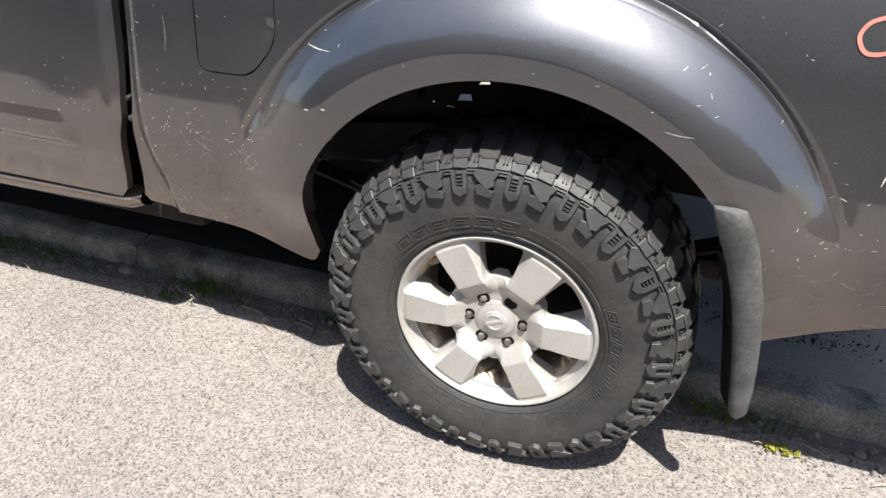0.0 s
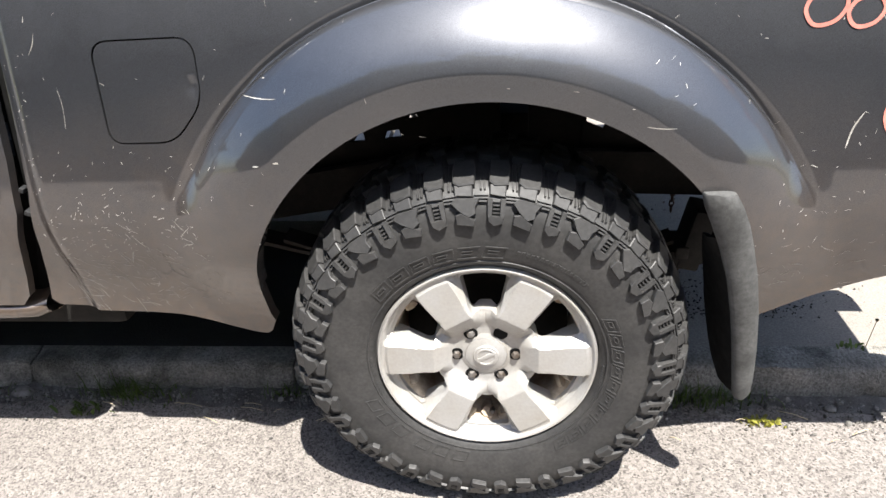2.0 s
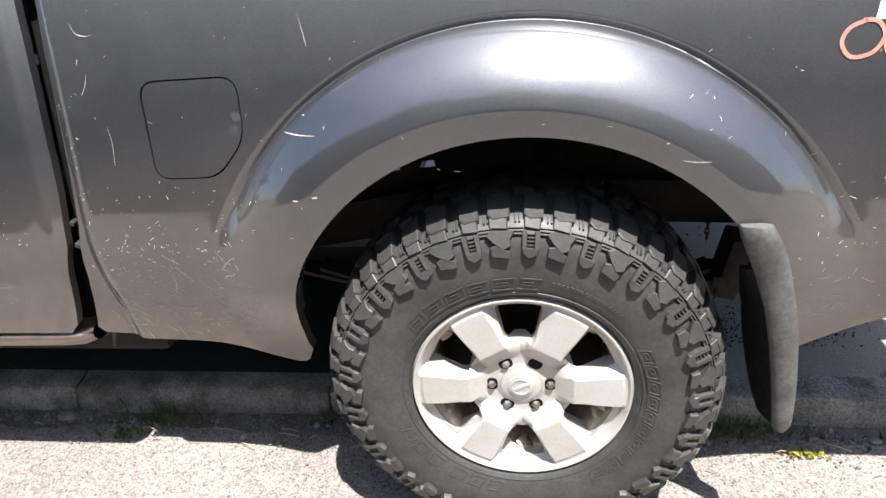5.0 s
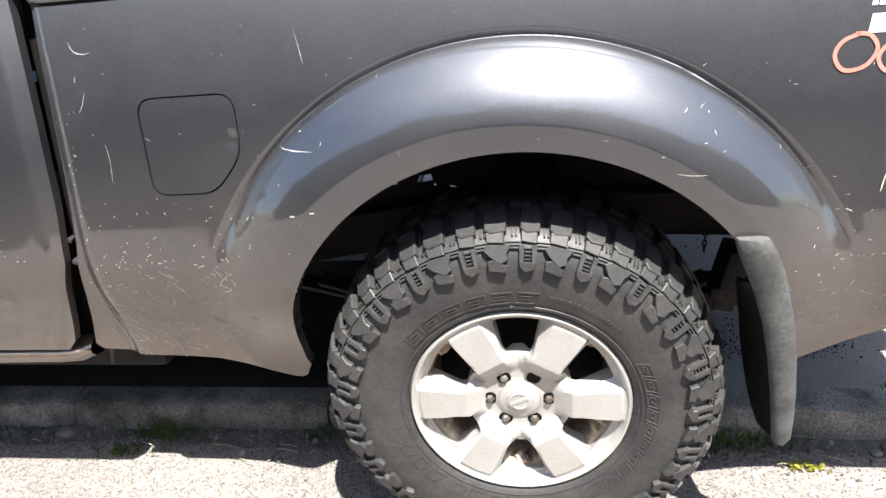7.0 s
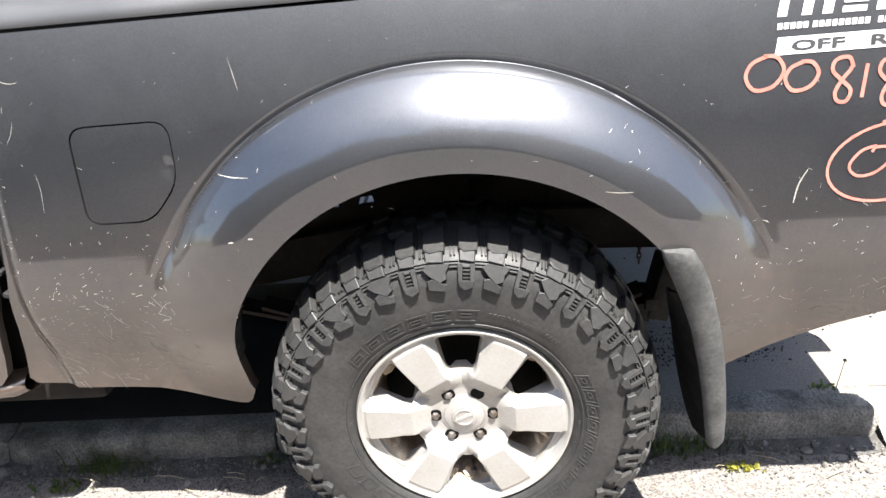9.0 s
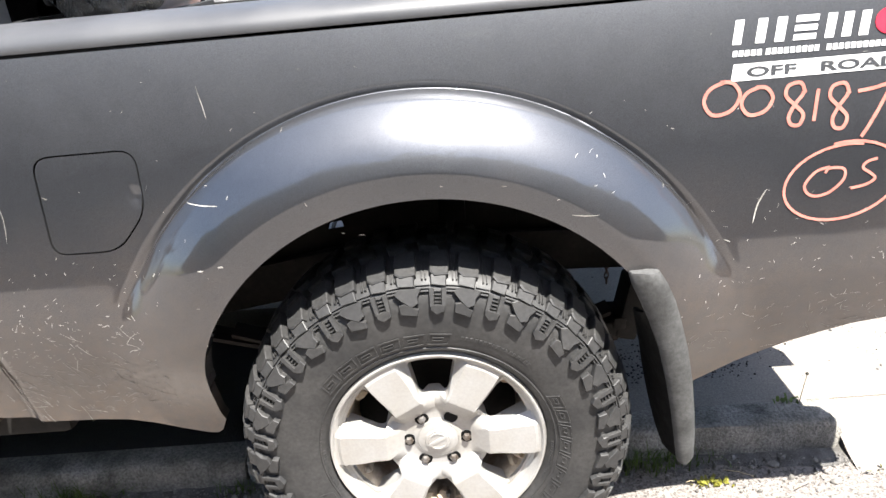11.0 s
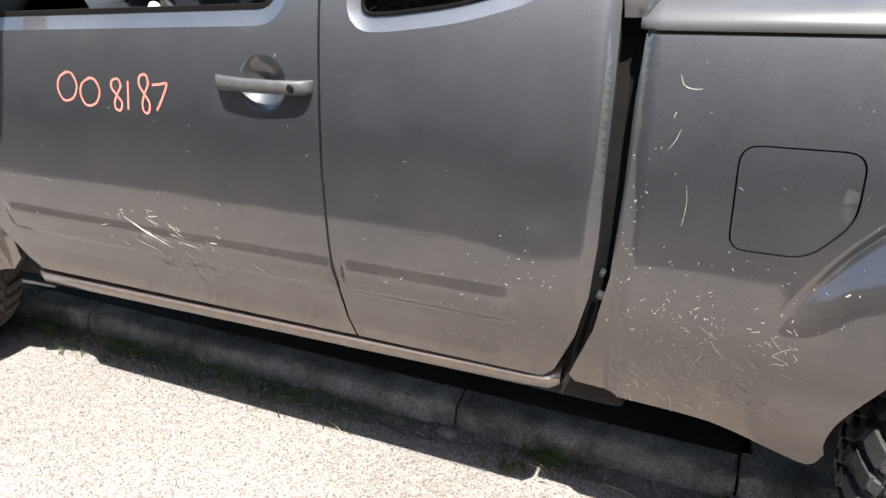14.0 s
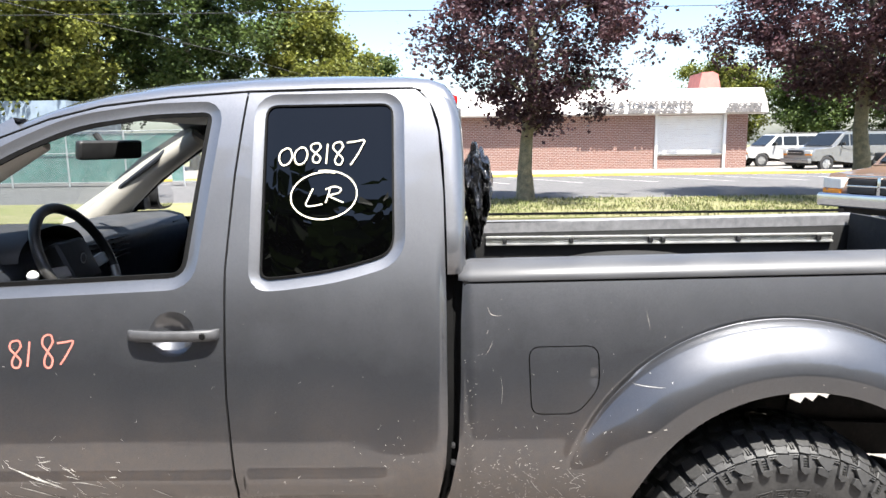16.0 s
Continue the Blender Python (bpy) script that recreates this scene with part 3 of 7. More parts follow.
def bed_depth(x, z):
    y = SECT(z)
    y += 0.016 * smooth(-0.80, -0.835, x) + 0.01 * smooth(1.03, 1.08, x)
    # the panel tucks in just above the bulge's crest
    y += 0.010 * smooth(0.620, 0.594, math.hypot(x, z - 0.462)) * smooth(0.66, 0.80, z)
    bulged = smin(y, flare(x, z, 0.0), 0.006 + 0.03 * smooth(0.82, 0.70, z))
    w = smooth(0.83, 0.66, z)
    if w <= 0:
        return bulged
    # low down the bulge loses its crease and melts into the panel
    out = math.hypot(x, max(0, z - 0.462)) - 0.497
    lip = 1.392 + 0.105 * smooth(0.74, 0.42, z) ** 1.3
    soft = y - max(0, y - lip) * (1 - smooth(-0.06, 0.15, out))
    return bulged + (soft - bulged) * w


def door_depth(x, z):
    y = SECT(z) - 0.004
    y += 0.022 * smooth(-0.905, -0.862, x) ** 2 * smooth(1.32, 1.14, z)
    # pressed side moulding
    s = smooth(0.612, 0.628, z) * smooth(0.706, 0.660, z)
    y -= 0.011 * s * (smooth(-2.46, -2.42, x) * smooth(-1.415, -1.43, x) + smooth(-1.40, -1.385, x) * smooth(-0.99, -1.04, x))
    # shallow dent at the rear door's lower corner
    y += 0.003 * math.exp(-((x + 0.98) / 0.09) ** 2 - ((z - 0.79) / 0.06) ** 2)
    y += 0.0035 * math.exp(-((x + 1.31) / 0.08) ** 2 - ((z - 1.06) / 0.06) ** 2)
    # the front of the cab draws in
    y += 0.05 * smooth(-2.2, -3.3, x) * smooth(1.1, 1.5, z)
    return y


def fender_depth(x, z):
    y = SECT(z) + 0.01 + 0.20 * max(0, -3.3 - x) ** 2 + 0.12 * max(0, z - 0.98) ** 2 * 10
    return smin(y, flare(x, z, -3.2) + 0.1 * max(0, -3.6 - x), 0.012)


truck = thing("pickup_truck", (-1.5, MID, 0), "scratched dusty dark grey extended-cab pickup truck parked astride the kerb", "pickup truck")


def arch_points(cx, a0, a1, n=44):
    return [(cx + ARCH_X + ARCH_R * math.cos(radians(a0 + (a1 - a0) * i / n)), ARCH_Z + ARCH_R * math.sin(radians(a0 + (a1 - a0) * i / n))) for i in range(n + 1)]


CUP_X, CUP_Z, CUP_A, CUP_B = -1.582, 1.045, 0.060, 0.058
CUP = [(CUP_X + CUP_A * math.cos(2 * math.pi * k / 48), CUP_Z + CUP_B * math.sin(2 * math.pi * k / 48)) for k in range(48)]
FUEL = rounded([(-0.653, 1.001), (-0.476, 1.003), (-0.475, 0.899), (-0.532, 0.834), (-0.648, 0.834)], [0.03, 0.03, 0.03, 0.03, 0.025])
BAND_R, BAND_LEFT, BAND_RIGHT = 0.622, 170.0, 12.0


def band_points(cx, a0, a1, n=90):
    return [(cx + BAND_R * math.cos(radians(a0 + (a1 - a0) * i / n)), 0.462 + BAND_R * math.sin(radians(a0 + (a1 - a0) * i / n))) for i in range(n + 1)]


def arch_cut(cx, deg):
    """Where the ray at that angle from the bulge's centre meets the wheel opening's edge."""
    d = Vector((math.cos(radians(deg)), math.sin(radians(deg))))
    o = Vector((-ARCH_X, 0.462 - ARCH_Z))
    b = o.dot(d)
    t = -b + math.sqrt(b * b - o.dot(o) + ARCH_R ** 2)
    return t


def arch_edge(cx, a0, a1, n):
    out = []
    for i in range(n + 1):
        a = a0 + (a1 - a0) * i / n
        t = arch_cut(cx, a)
        out.append((cx + t * math.cos(radians(a)), 0.462 + t * math.sin(radians(a))))
    return out


def arch_band(depth, cx, parent, mirror, turns=170):
    """The bulging band round the wheel opening, with its edge rolled in."""
    bm = bmesh.new()
    verts, normals, rows = [], [], []
    e = 0.001
    ks = [0, 0.02, 0.05, 0.09, 0.14, 0.19, 0.24, 0.265, 0.28, 0.295, 0.31, 0.335, 0.38, 0.44, 0.5, 0.56, 0.62, 0.68, 0.73, 0.77, 0.80, 0.825, 0.845, 0.86, 0.875, 0.89, 0.905, 0.92, 0.94, 0.97, 1.0]
    for i in range(turns + 1):
        a = radians(BAND_LEFT + (BAND_RIGHT - BAND_LEFT) * i / turns)
        t0 = arch_cut(cx, math.degrees(a))
        row = []
        for k in [-2, -1] + ks:
            q = max(0, k)
            r = t0 + (BAND_R - t0) * q
            x, z = cx + r * math.cos(a), 0.462 + r * math.sin(a)
            y = depth(x, z)
            gx = (depth(x + e, z) - depth(x - e, z)) / (2 * e)
            gz = (depth(x, z + e) - depth(x, z - e)) / (2 * e)
            if k < 0:
                y += 0.004 if k == -1 else 0.045
                normals.append(Vector((-math.cos(a), 0, -math.sin(a))))
            else:
                normals.append(Vector((gx, -1, gz)).normalized())
            row.append(len(verts))
            verts.append([x, y, z])
        rows.append(row)
    faces = []
    for a, b in zip(rows, rows[1:]):
        for k in range(len(a) - 1):
            faces.append([a[k], a[k + 1], b[k + 1], b[k]])
    if mirror:
        for v in verts:
            v[1] = 2 * MID - v[1]
        normals = [Vector((n.x, -n.y, n.z)) for n in normals]
    else:
        faces = [f[::-1] for f in faces]
    bm.free()
    me = bpy.data.meshes.new("wheel_arch_flare")
    me.from_pydata(verts, [], faces)
    me.polygons.foreach_set("use_smooth", [True] * len(me.polygons))
    me.normals_split_custom_set_from_vertices([tuple(n) for n in normals])
    me.materials.append(PAINT)
    ob = new("wheel_arch_flare", me)
    ob.parent = parent
    ob.matrix_parent_inverse = world_of(parent).inverted()
    return ob


BED = [(-0.823, 1.163), (-0.829, 1.058), (-0.831, 0.896), (-0.838, 0.743), (-0.862, 0.620), (-0.912, 0.478), (-0.90, 0.462),
       (-0.80, 0.456), (-0.69, 0.452), (-0.63, 0.446), (-0.58, 0.434), (-0.52, 0.416), (-0.470, 0.404), (-0.452, 0.403), (-0.441, 0.41), (-0.430, 0.435)] \
    + arch_edge(0, 181, BAND_LEFT, 4) + band_points(0, BAND_LEFT, BAND_RIGHT) + arch_edge(0, BAND_RIGHT, -1, 4) \
    + [(0.453, 0.435), (0.455, 0.412), (0.49, 0.432), (0.523, 0.452), (0.595, 0.492), (0.693, 0.535), (0.80, 0.572), (0.90, 0.590), (1.08, 0.60), (1.09, 0.9), (1.085, 1.185)]
W1 = rounded([(-1.552, 1.187), (-1.492, 1.618), (-1.66, 1.614), (-1.872, 1.585), (-2.06, 1.505), (-2.26, 1.375), (-2.43, 1.235), (-2.445, 1.152)],
             [0.045, 0.03, 0.05, 0.08, 0.08, 0.08, 0.04, 0.03])
W2 = rounded([(-1.354, 1.180), (-1.349, 1.634), (-1.004, 1.635), (-1.000, 1.243), (-1.15, 1.200), (-1.30, 1.182)],
             [0.03, 0.035, 0.035, 0.05, 0.10, 0.08])
SEAM = [(-1.407, 0.472), (-1.420, 0.529), (-1.416, 0.635), (-1.428, 0.766), (-1.440, 0.882), (-1.444, 1.0), (-1.444, 1.207), (-1.425, 1.45), (-1.399, 1.668)]
FRONT_DOOR = [(x - 0.003, z) for x, z in SEAM] + [(-1.61, 1.655), (-1.80, 1.634), (-1.94, 1.600), (-2.08, 1.548), (-2.30, 1.425), (-2.52, 1.255), (-2.555, 1.17),
              (-2.566, 1.0), (-2.548, 0.85), (-2.532, 0.70), (-2.522, 0.57), (-2.49, 0.50), (-2.455, 0.462)]
REAR_DOOR = [(-0.963, 0.474), (-0.938, 0.500), (-0.893, 0.610), (-0.872, 0.70), (-0.866, 0.80), (-0.866, 1.08), (-0.868, 1.214), (-0.872, 1.40), (-0.885, 1.56), (-0.908, 1.64), (-0.945, 1.672)] \
    + [(x + 0.003, z) for x, z in SEAM[::-1]]
FENDER = [(-2.560, 1.165), (-2.572, 1.0), (-2.554, 0.85), (-2.538, 0.70), (-2.530, 0.575), (-2.56, 0.47), (-2.62, 0.42), (-2.72, 0.405), (-2.747, 0.44)] \
    + arch_edge(-3.2, -1, BAND_RIGHT, 4) + band_points(-3.2, BAND_RIGHT, BAND_LEFT) + arch_edge(-3.2, BAND_LEFT, 181, 4) + [(-3.63, 0.43), (-3.70, 0.45), (-3.95, 0.50), (-4.02, 0.70), (-3.99, 0.93), (-3.6, 1.02), (-3.1, 1.09), (-2.8, 1.12)]


def window_frame(outline, depth, mirror, parent, name="window_frame", drop=0.008, reach=0.029):
    """The sloping reveal round a window, from the panel's face in to the glass."""
    bm = bmesh.new()
    inner = dense(outline, 0.02)
    rows = []
    for k, (d, dep) in enumerate(((reach, 0.0), (reach * 0.95, 0.001), (reach * 0.12, drop * 0.95), (0.0, drop), (0.0, drop + 0.035))):
        ring = grown(inner, d)
        rows.append([bm.verts.new((x, (2 * MID - depth(x, z) - dep) if mirror else depth(x, z) + dep, z)) for x, z in ring])
    grid_faces(bm, rows, close_v=True)
    bmesh.ops.recalc_face_normals(bm, faces=bm.faces)
    c = sum((f.calc_center_median() for f in bm.faces), Vector()) / len(bm.faces)
    f = bm.faces[0]
    if (f.normal.y > 0) != mirror:
        bmesh.ops.reverse_faces(bm, faces=bm.faces)
    return part(name, bm, PAINT, parent, angle=60)


def seal(outline, depth, mirror, parent, inset=0.0, w=0.020, off=0.024):
    bm = bmesh.new()
    pts = dense(grown(outline, -w / 2 - inset), 0.02)
    pts3 = [Vector((x, (2 * MID - depth(x, z) - off) if mirror else depth(x, z) + off, z)) for x, z in pts]
    rows = []
    m = len(pts3)
    for i, p in enumerate(pts3):
        t = (pts3[(i + 1) % m] - pts3[i - 1]).normalized()
        n = Vector((0, 1, 0)).cross(t).normalized()
        o = Vector((0, 1, 0))
        rows.append([bm.verts.new(p + n * (w / 2) * a + o * 0.006 * b) for a, b in ((1, 1), (1, -1), (-1, -1), (-1, 1))])
    grid_faces(bm, rows, close_u=True, close_v=True)
    bmesh.ops.recalc_face_normals(bm, faces=bm.faces)
    return part("window_seal", bm, SEAL, parent)


def pane(outline, depth, mirror, parent, material, off, name="window_glass"):
    bm = bmesh.new()
    vs = [bm.verts.new((x, (2 * MID - depth(x, z) - off) if mirror else depth(x, z) + off, z)) for x, z in outline]
    f = bm.faces.new(vs)
    bmesh.ops.triangulate(bm, faces=[f])
    g = bmesh.ops.extrude_face_region(bm, geom=bm.faces[:])
    for v in g["geom"]:
        if isinstance(v, bmesh.types.BMVert):
            v.co.y += -0.004 if mirror else 0.004
    bmesh.ops.recalc_face_normals(bm, faces=bm.faces)
    return part(name, bm, material, parent)


def sections(name, material, stations, parent, label="", closed=False, angle=40):
    """A skin through cross-sections, each a row of points."""
    bm = bmesh.new()
    rows = [[bm.verts.new(p) for p in st] for st in stations]
    grid_faces(bm, rows, close_v=closed)
    bmesh.ops.recalc_face_normals(bm, faces=bm.faces)
    return part(name, bm, material, parent, label, angle)


def plain(outline, hole_d):
    return dense(grown(outline, hole_d), 0.02)


for side in (False, True):
    bed = sheet("bed_side_panel", dense([(x, min(z, 1.075)) for x, z in BED] if side else BED, 0.012), [dense(grown(FUEL, 0.003), 0.01)] if not side else [], bed_depth, 0.015 if not side else 0.03, truck, PAINT, 0.03, side,
                "scuffed grey bed side with a bulging wheel arch and marker writing" if not side else "")
    if not side:
        BEDPANEL = bed
        fuel = sheet("fuel_door", dense(FUEL, 0.012), [], lambda x, z: bed_depth(x, z) + 0.004 * math.exp(-((x + 0.486) / 0.012) ** 2 - ((z - 0.925) / 0.016) ** 2) + 0.001, 0.012, truck, PAINT, 0.012, False, "closed square fuel door dented at its edge")
        bm = bmesh.new()
        prism(bm, dense(grown(FUEL, 0.006), 0.02), 1.515, 1.53)
        part("fuel_door_recess", bm, SEAL, truck)
    fd = sheet("front_door", dense(FRONT_DOOR, 0.015), [plain(W1, 0.029), CUP], door_depth, 0.015 if not side else 0.035, truck, PAINT, 0.02, side, "closed front door, scratched and dusty, with an open window")
    window_frame(W1, door_depth, side, fd, "window_frame")
    # pressed hand cup behind the handle
    bm = bmesh.new()
    rows = []
    for f in (1.0, 0.97, 0.93, 0.87, 0.78, 0.66, 0.5, 0.3, 0.08):
        row = []
        for x, z in CUP:
            px, pz = CUP_X + (x - CUP_X) * f, CUP_Z + (z - CUP_Z) * f
            d = 0.032 * (1 - f ** 2.2) ** 1.2
            row.append(bm.verts.new((px, 2 * MID - door_depth(px, pz) - d if side else door_depth(px, pz) + d, pz)))
        rows.append(row)
    grid_faces(bm, rows, close_v=True)
    bm.faces.new(rows[-1])
    bmesh.ops.recalc_face_normals(bm, faces=bm.faces)
    if (bm.faces[0].normal.y > 0) != side:
        bmesh.ops.reverse_faces(bm, faces=bm.faces)
    part("hand_cup", bm, PAINT, fd, angle=60)
    seal(W1, door_depth, side, fd, 0.0, 0.012, 0.014)
    rd = sheet("rear_door", dense(REAR_DOOR, 0.015), [plain(W2, 0.029)], door_depth, 0.015 if not side else 0.035, truck, PAINT, 0.02, side, "short closed rear-hinged door with a fixed tinted window")
    window_frame(W2, door_depth, side, rd, "window_frame")
    seal(W2, door_depth, side, rd, 0.0, 0.005, 0.0085)
    pane(W2, door_depth, side, rd, TINT, 0.0095)
    ff = sheet("front_fender", dense(FENDER, 0.015), [], fender_depth, 0.02 if not side else 0.04, truck, PAINT, 0.02, side, "scraped grey front wing with a bulging wheel arch")
    arch_band(bed_depth, 0.0, bed, side, 170 if not side else 60)
    arch_band(fender_depth, -3.2, ff, side, 120 if not side else 60)
    if not side:
        FDOOR, RDOOR = fd, rd

    def Y(y):
        return 2 * MID - y if side else y

    # sill under the doors
    prof = [(1.55, 0.462), (1.515, 0.459), (1.500, 0.453), (1.493, 0.443), (1.494, 0.432), (1.504, 0.421), (1.525, 0.413), (1.58, 0.408), (1.66, 0.41)]
    st = []
    for x in (-2.50, -2.46, -2.0, -1.5, -1.0, -0.95, -0.93):
        lift = 0.014 * (x + 1.7) / 0.8 + (0.004 if x > -0.96 or x < -2.47 else 0)
        st.append([(x, Y(y + (0.02 if x in (-2.50, -0.93) else 0)), z + lift) for y, z in prof])
    sections("rocker_sill", PAINT, st, truck, angle=60)
    bm = bmesh.new()
    box(bm, (-1.70, Y(1.62), 0.60), (1.62, 0.10, 0.36), bevel=0.02)
    part("inner_sill", bm, CHASSIS, truck)
    # black strip painted as the shade in the gap behind the doors
    st = []
    for z, x0, x1 in ((0.44, -0.99, -0.86), (0.50, -0.96, -0.86), (0.62, -0.905, -0.845), (0.75, -0.88, -0.815), (0.9, -0.88, -0.81), (1.1, -0.88, -0.81), (1.19, -0.88, -0.83)):
        st.append([(x0, Y(SECT(z) + 0.064), z), (x1, Y(SECT(z) + 0.066), z), (x1, Y(SECT(z) + 0.08), z), (x0, Y(SECT(z) + 0.08), z)])
    sections("gap_shade", SEAL, st, truck, closed=True)
    for zl, sx in ((0.745, 0.010), (0.700, 0.014)):
        bm = bmesh.new()
        box(bm, (-0.853, Y(SECT(zl) + 0.026), zl), (sx, 0.02, 0.010), Euler((0, 0.3, 0)), 0.003)
        part("door_latch", bm, BLACK, truck)
    bm = bmesh.new()
    tube(bm, [(-0.848 + dx, Y(SECT(z) + 0.075), z) for z, dx in ((0.47, -0.075), (0.52, -0.05), (0.62, -0.01), (0.75, 0.0), (0.9, 0.004), (1.1, 0.004), (1.24, 0.0))], 0.012, 8)
    part("door_gap_seal", bm, SEAL, truck)
    # rounded cab corner behind the rear door
    rows = []
    fx = spline([1.10, 1.40, 1.56, 1.62, 1.66, 1.69], [-0.863, -0.868, -0.880, -0.897, -0.925, -0.97])
    fb = spline([1.10, 1.45, 1.56, 1.60, 1.64, 1.67, 1.69], [-0.815, -0.815, -0.820, -0.828, -0.842, -0.862, -0.89])
    for z in (1.185, 1.195, 1.21, 1.3, 1.4, 1.5, 1.56, 1.59, 1.62, 1.64, 1.66, 1.675, 1.685):
        xr, back = fx(z), fb(z)
        y = SECT(z) - 0.001 + 0.006 * smooth(1.62, 1.70, z) + 0.02 * smooth(1.215, 1.185, z)
        rows.append([(xr + (back - xr) * a, Y(y + 0.05 * b), z) for a, b in ((0, 0.35), (0.02, 0.02), (0.3, 0.02), (0.6, 0.10), (0.85, 0.35), (1.0, 1.0), (1.0, 4.0))])
    sections("cab_corner", PAINT, rows, truck, angle=80)
    # bed rail cap
    prof = [(1.552, 1.168), (1.537, 1.169), (1.5355, 1.175), (1.540, 1.186), (1.553, 1.199), (1.575, 1.208), (1.61, 1.212), (1.645, 1.212), (1.655, 1.208), (1.656, 1.13)]
    if side:
        prof = [(1.552, 1.170), (1.535, 1.172), (1.5355, 1.185), (1.541, 1.205), (1.552, 1.218), (1.572, 1.223), (1.61, 1.225), (1.648, 1.224), (1.655, 1.220), (1.656, 1.172)]
    st = []
    low = -0.088 if side else 0.0
    for x in (-0.835, -0.83, -0.822, -0.80, -0.5, 0.0, 0.5, 1.0, 1.08, 1.085):
        rise = 0.011 * (x + 0.83) + low
        c = max(0, (-0.80 - x) / 0.035)
        st.append([(x, Y(y + 0.02 * c ** 2), (z if z < 1.19 else z - 0.022 * c ** 2) + rise) for y, z in prof])
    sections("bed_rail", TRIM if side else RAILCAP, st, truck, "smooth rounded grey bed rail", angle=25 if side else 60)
    bm = bmesh.new()
    box(bm, (0.13, Y(1.546), 1.165), (1.90, 0.012, 0.012))
    part("rail_gap", bm, SEAL, truck)
    # inner bed wall
    bm = bmesh.new()
    box(bm, (0.14, Y(1.645), 1.035), (1.88, 0.02, 0.21 if side else 0.25), bevel=0.005)
    part("bed_wall", bm, BEDLINER, truck)
    # cargo channel bolted inside
    bm = bmesh.new()
    for k in (-0.017, 0.017):
        box(bm, (0.14, Y(1.662), 1.070 + k + low * 0.25), (1.66, 0.026, 0.009), bevel=0.002)
    box(bm, (0.14, Y(1.657), 1.070 + low * 0.25), (1.66, 0.008, 0.04), bevel=0.002)
    ch = part("cargo_channel", bm, ALU, truck, "bare aluminium tie-down channel")
    for x in (-0.6, -0.28, 0.10, 0.16, 0.52, 0.90):
        bm = bmesh.new()
        box(bm, (x, Y(1.672), 1.070 + low * 0.25), (0.02, 0.02, 0.024), bevel=0.004)
        part("channel_bolt", bm, BLACK, ch)

# dark seam over the doors
for side in (False, True):
    bm = bmesh.new()
    pts = [(x, (2 * MID - SECT(z) - 0.001) if side else SECT(z) + 0.001, z) for x, z in ((-0.93, 1.668), (-0.955, 1.675), (-1.2, 1.676), (-1.4, 1.672), (-1.61, 1.659), (-1.80, 1.638), (-1.94, 1.604), (-2.08, 1.552), (-2.30, 1.429), (-2.52, 1.259))]
    tube(bm, pts, 0.0035, 6)
    part("roof_seam", bm, SEAL, truck)
# hook on a hanging chain
bm = bmesh.new()
for k in range(5):
    lathe_at = (0.44, 1.915, 0.525 - 0.014 * k)
    pts = [(lathe_at[0] + (0.005 * math.cos(a) if k % 2 else 0), lathe_at[1] + (0 if k % 2 else 0.005 * math.cos(a)), lathe_at[2] + 0.010 * math.sin(a)) for a in [2 * math.pi * j / 8 for j in range(9)]]
    tube(bm, pts, 0.002, 5)
part("chain", bm, RUST, truck, "short rusty hanging chain")
# roof skin
st = []
for x, zs, zc, yin in ((-0.828, 1.60, 1.615, 0.03), (-0.842, 1.645, 1.655, 0.018), (-0.868, 1.674, 1.690, 0.006), (-0.91, 1.688, 1.714, 0.0), (-0.97, 1.692, 1.732, 0.0), (-1.15, 1.692, 1.745, 0), (-1.4, 1.688, 1.75, 0), (-1.62, 1.674, 1.742, 0.0),
                  (-1.80, 1.652, 1.72, 0.005), (-1.94, 1.622, 1.69, 0.01), (-2.08, 1.572, 1.645, 0.02)):
    y0 = SECT(min(1.66, zs - 0.025)) + 0.006 + yin
    row = [(x, y0, zs - 0.028), (x, y0 + 0.004, zs - 0.012), (x, y0 + 0.02, zs + 0.002), (x, y0 + 0.05, zs + 0.014), (x, y0 + 0.14, zs + 0.4 * (zc - zs) + 0.008), (x, y0 + 0.34, zc - 0.008), (x, MID, zc)]
    st.append(row + [(px, 2 * MID - py, pz) for px, py, pz in row[-2::-1]])
sections("roof", PAINT, st, truck, "grey sheet steel roof", angle=70)
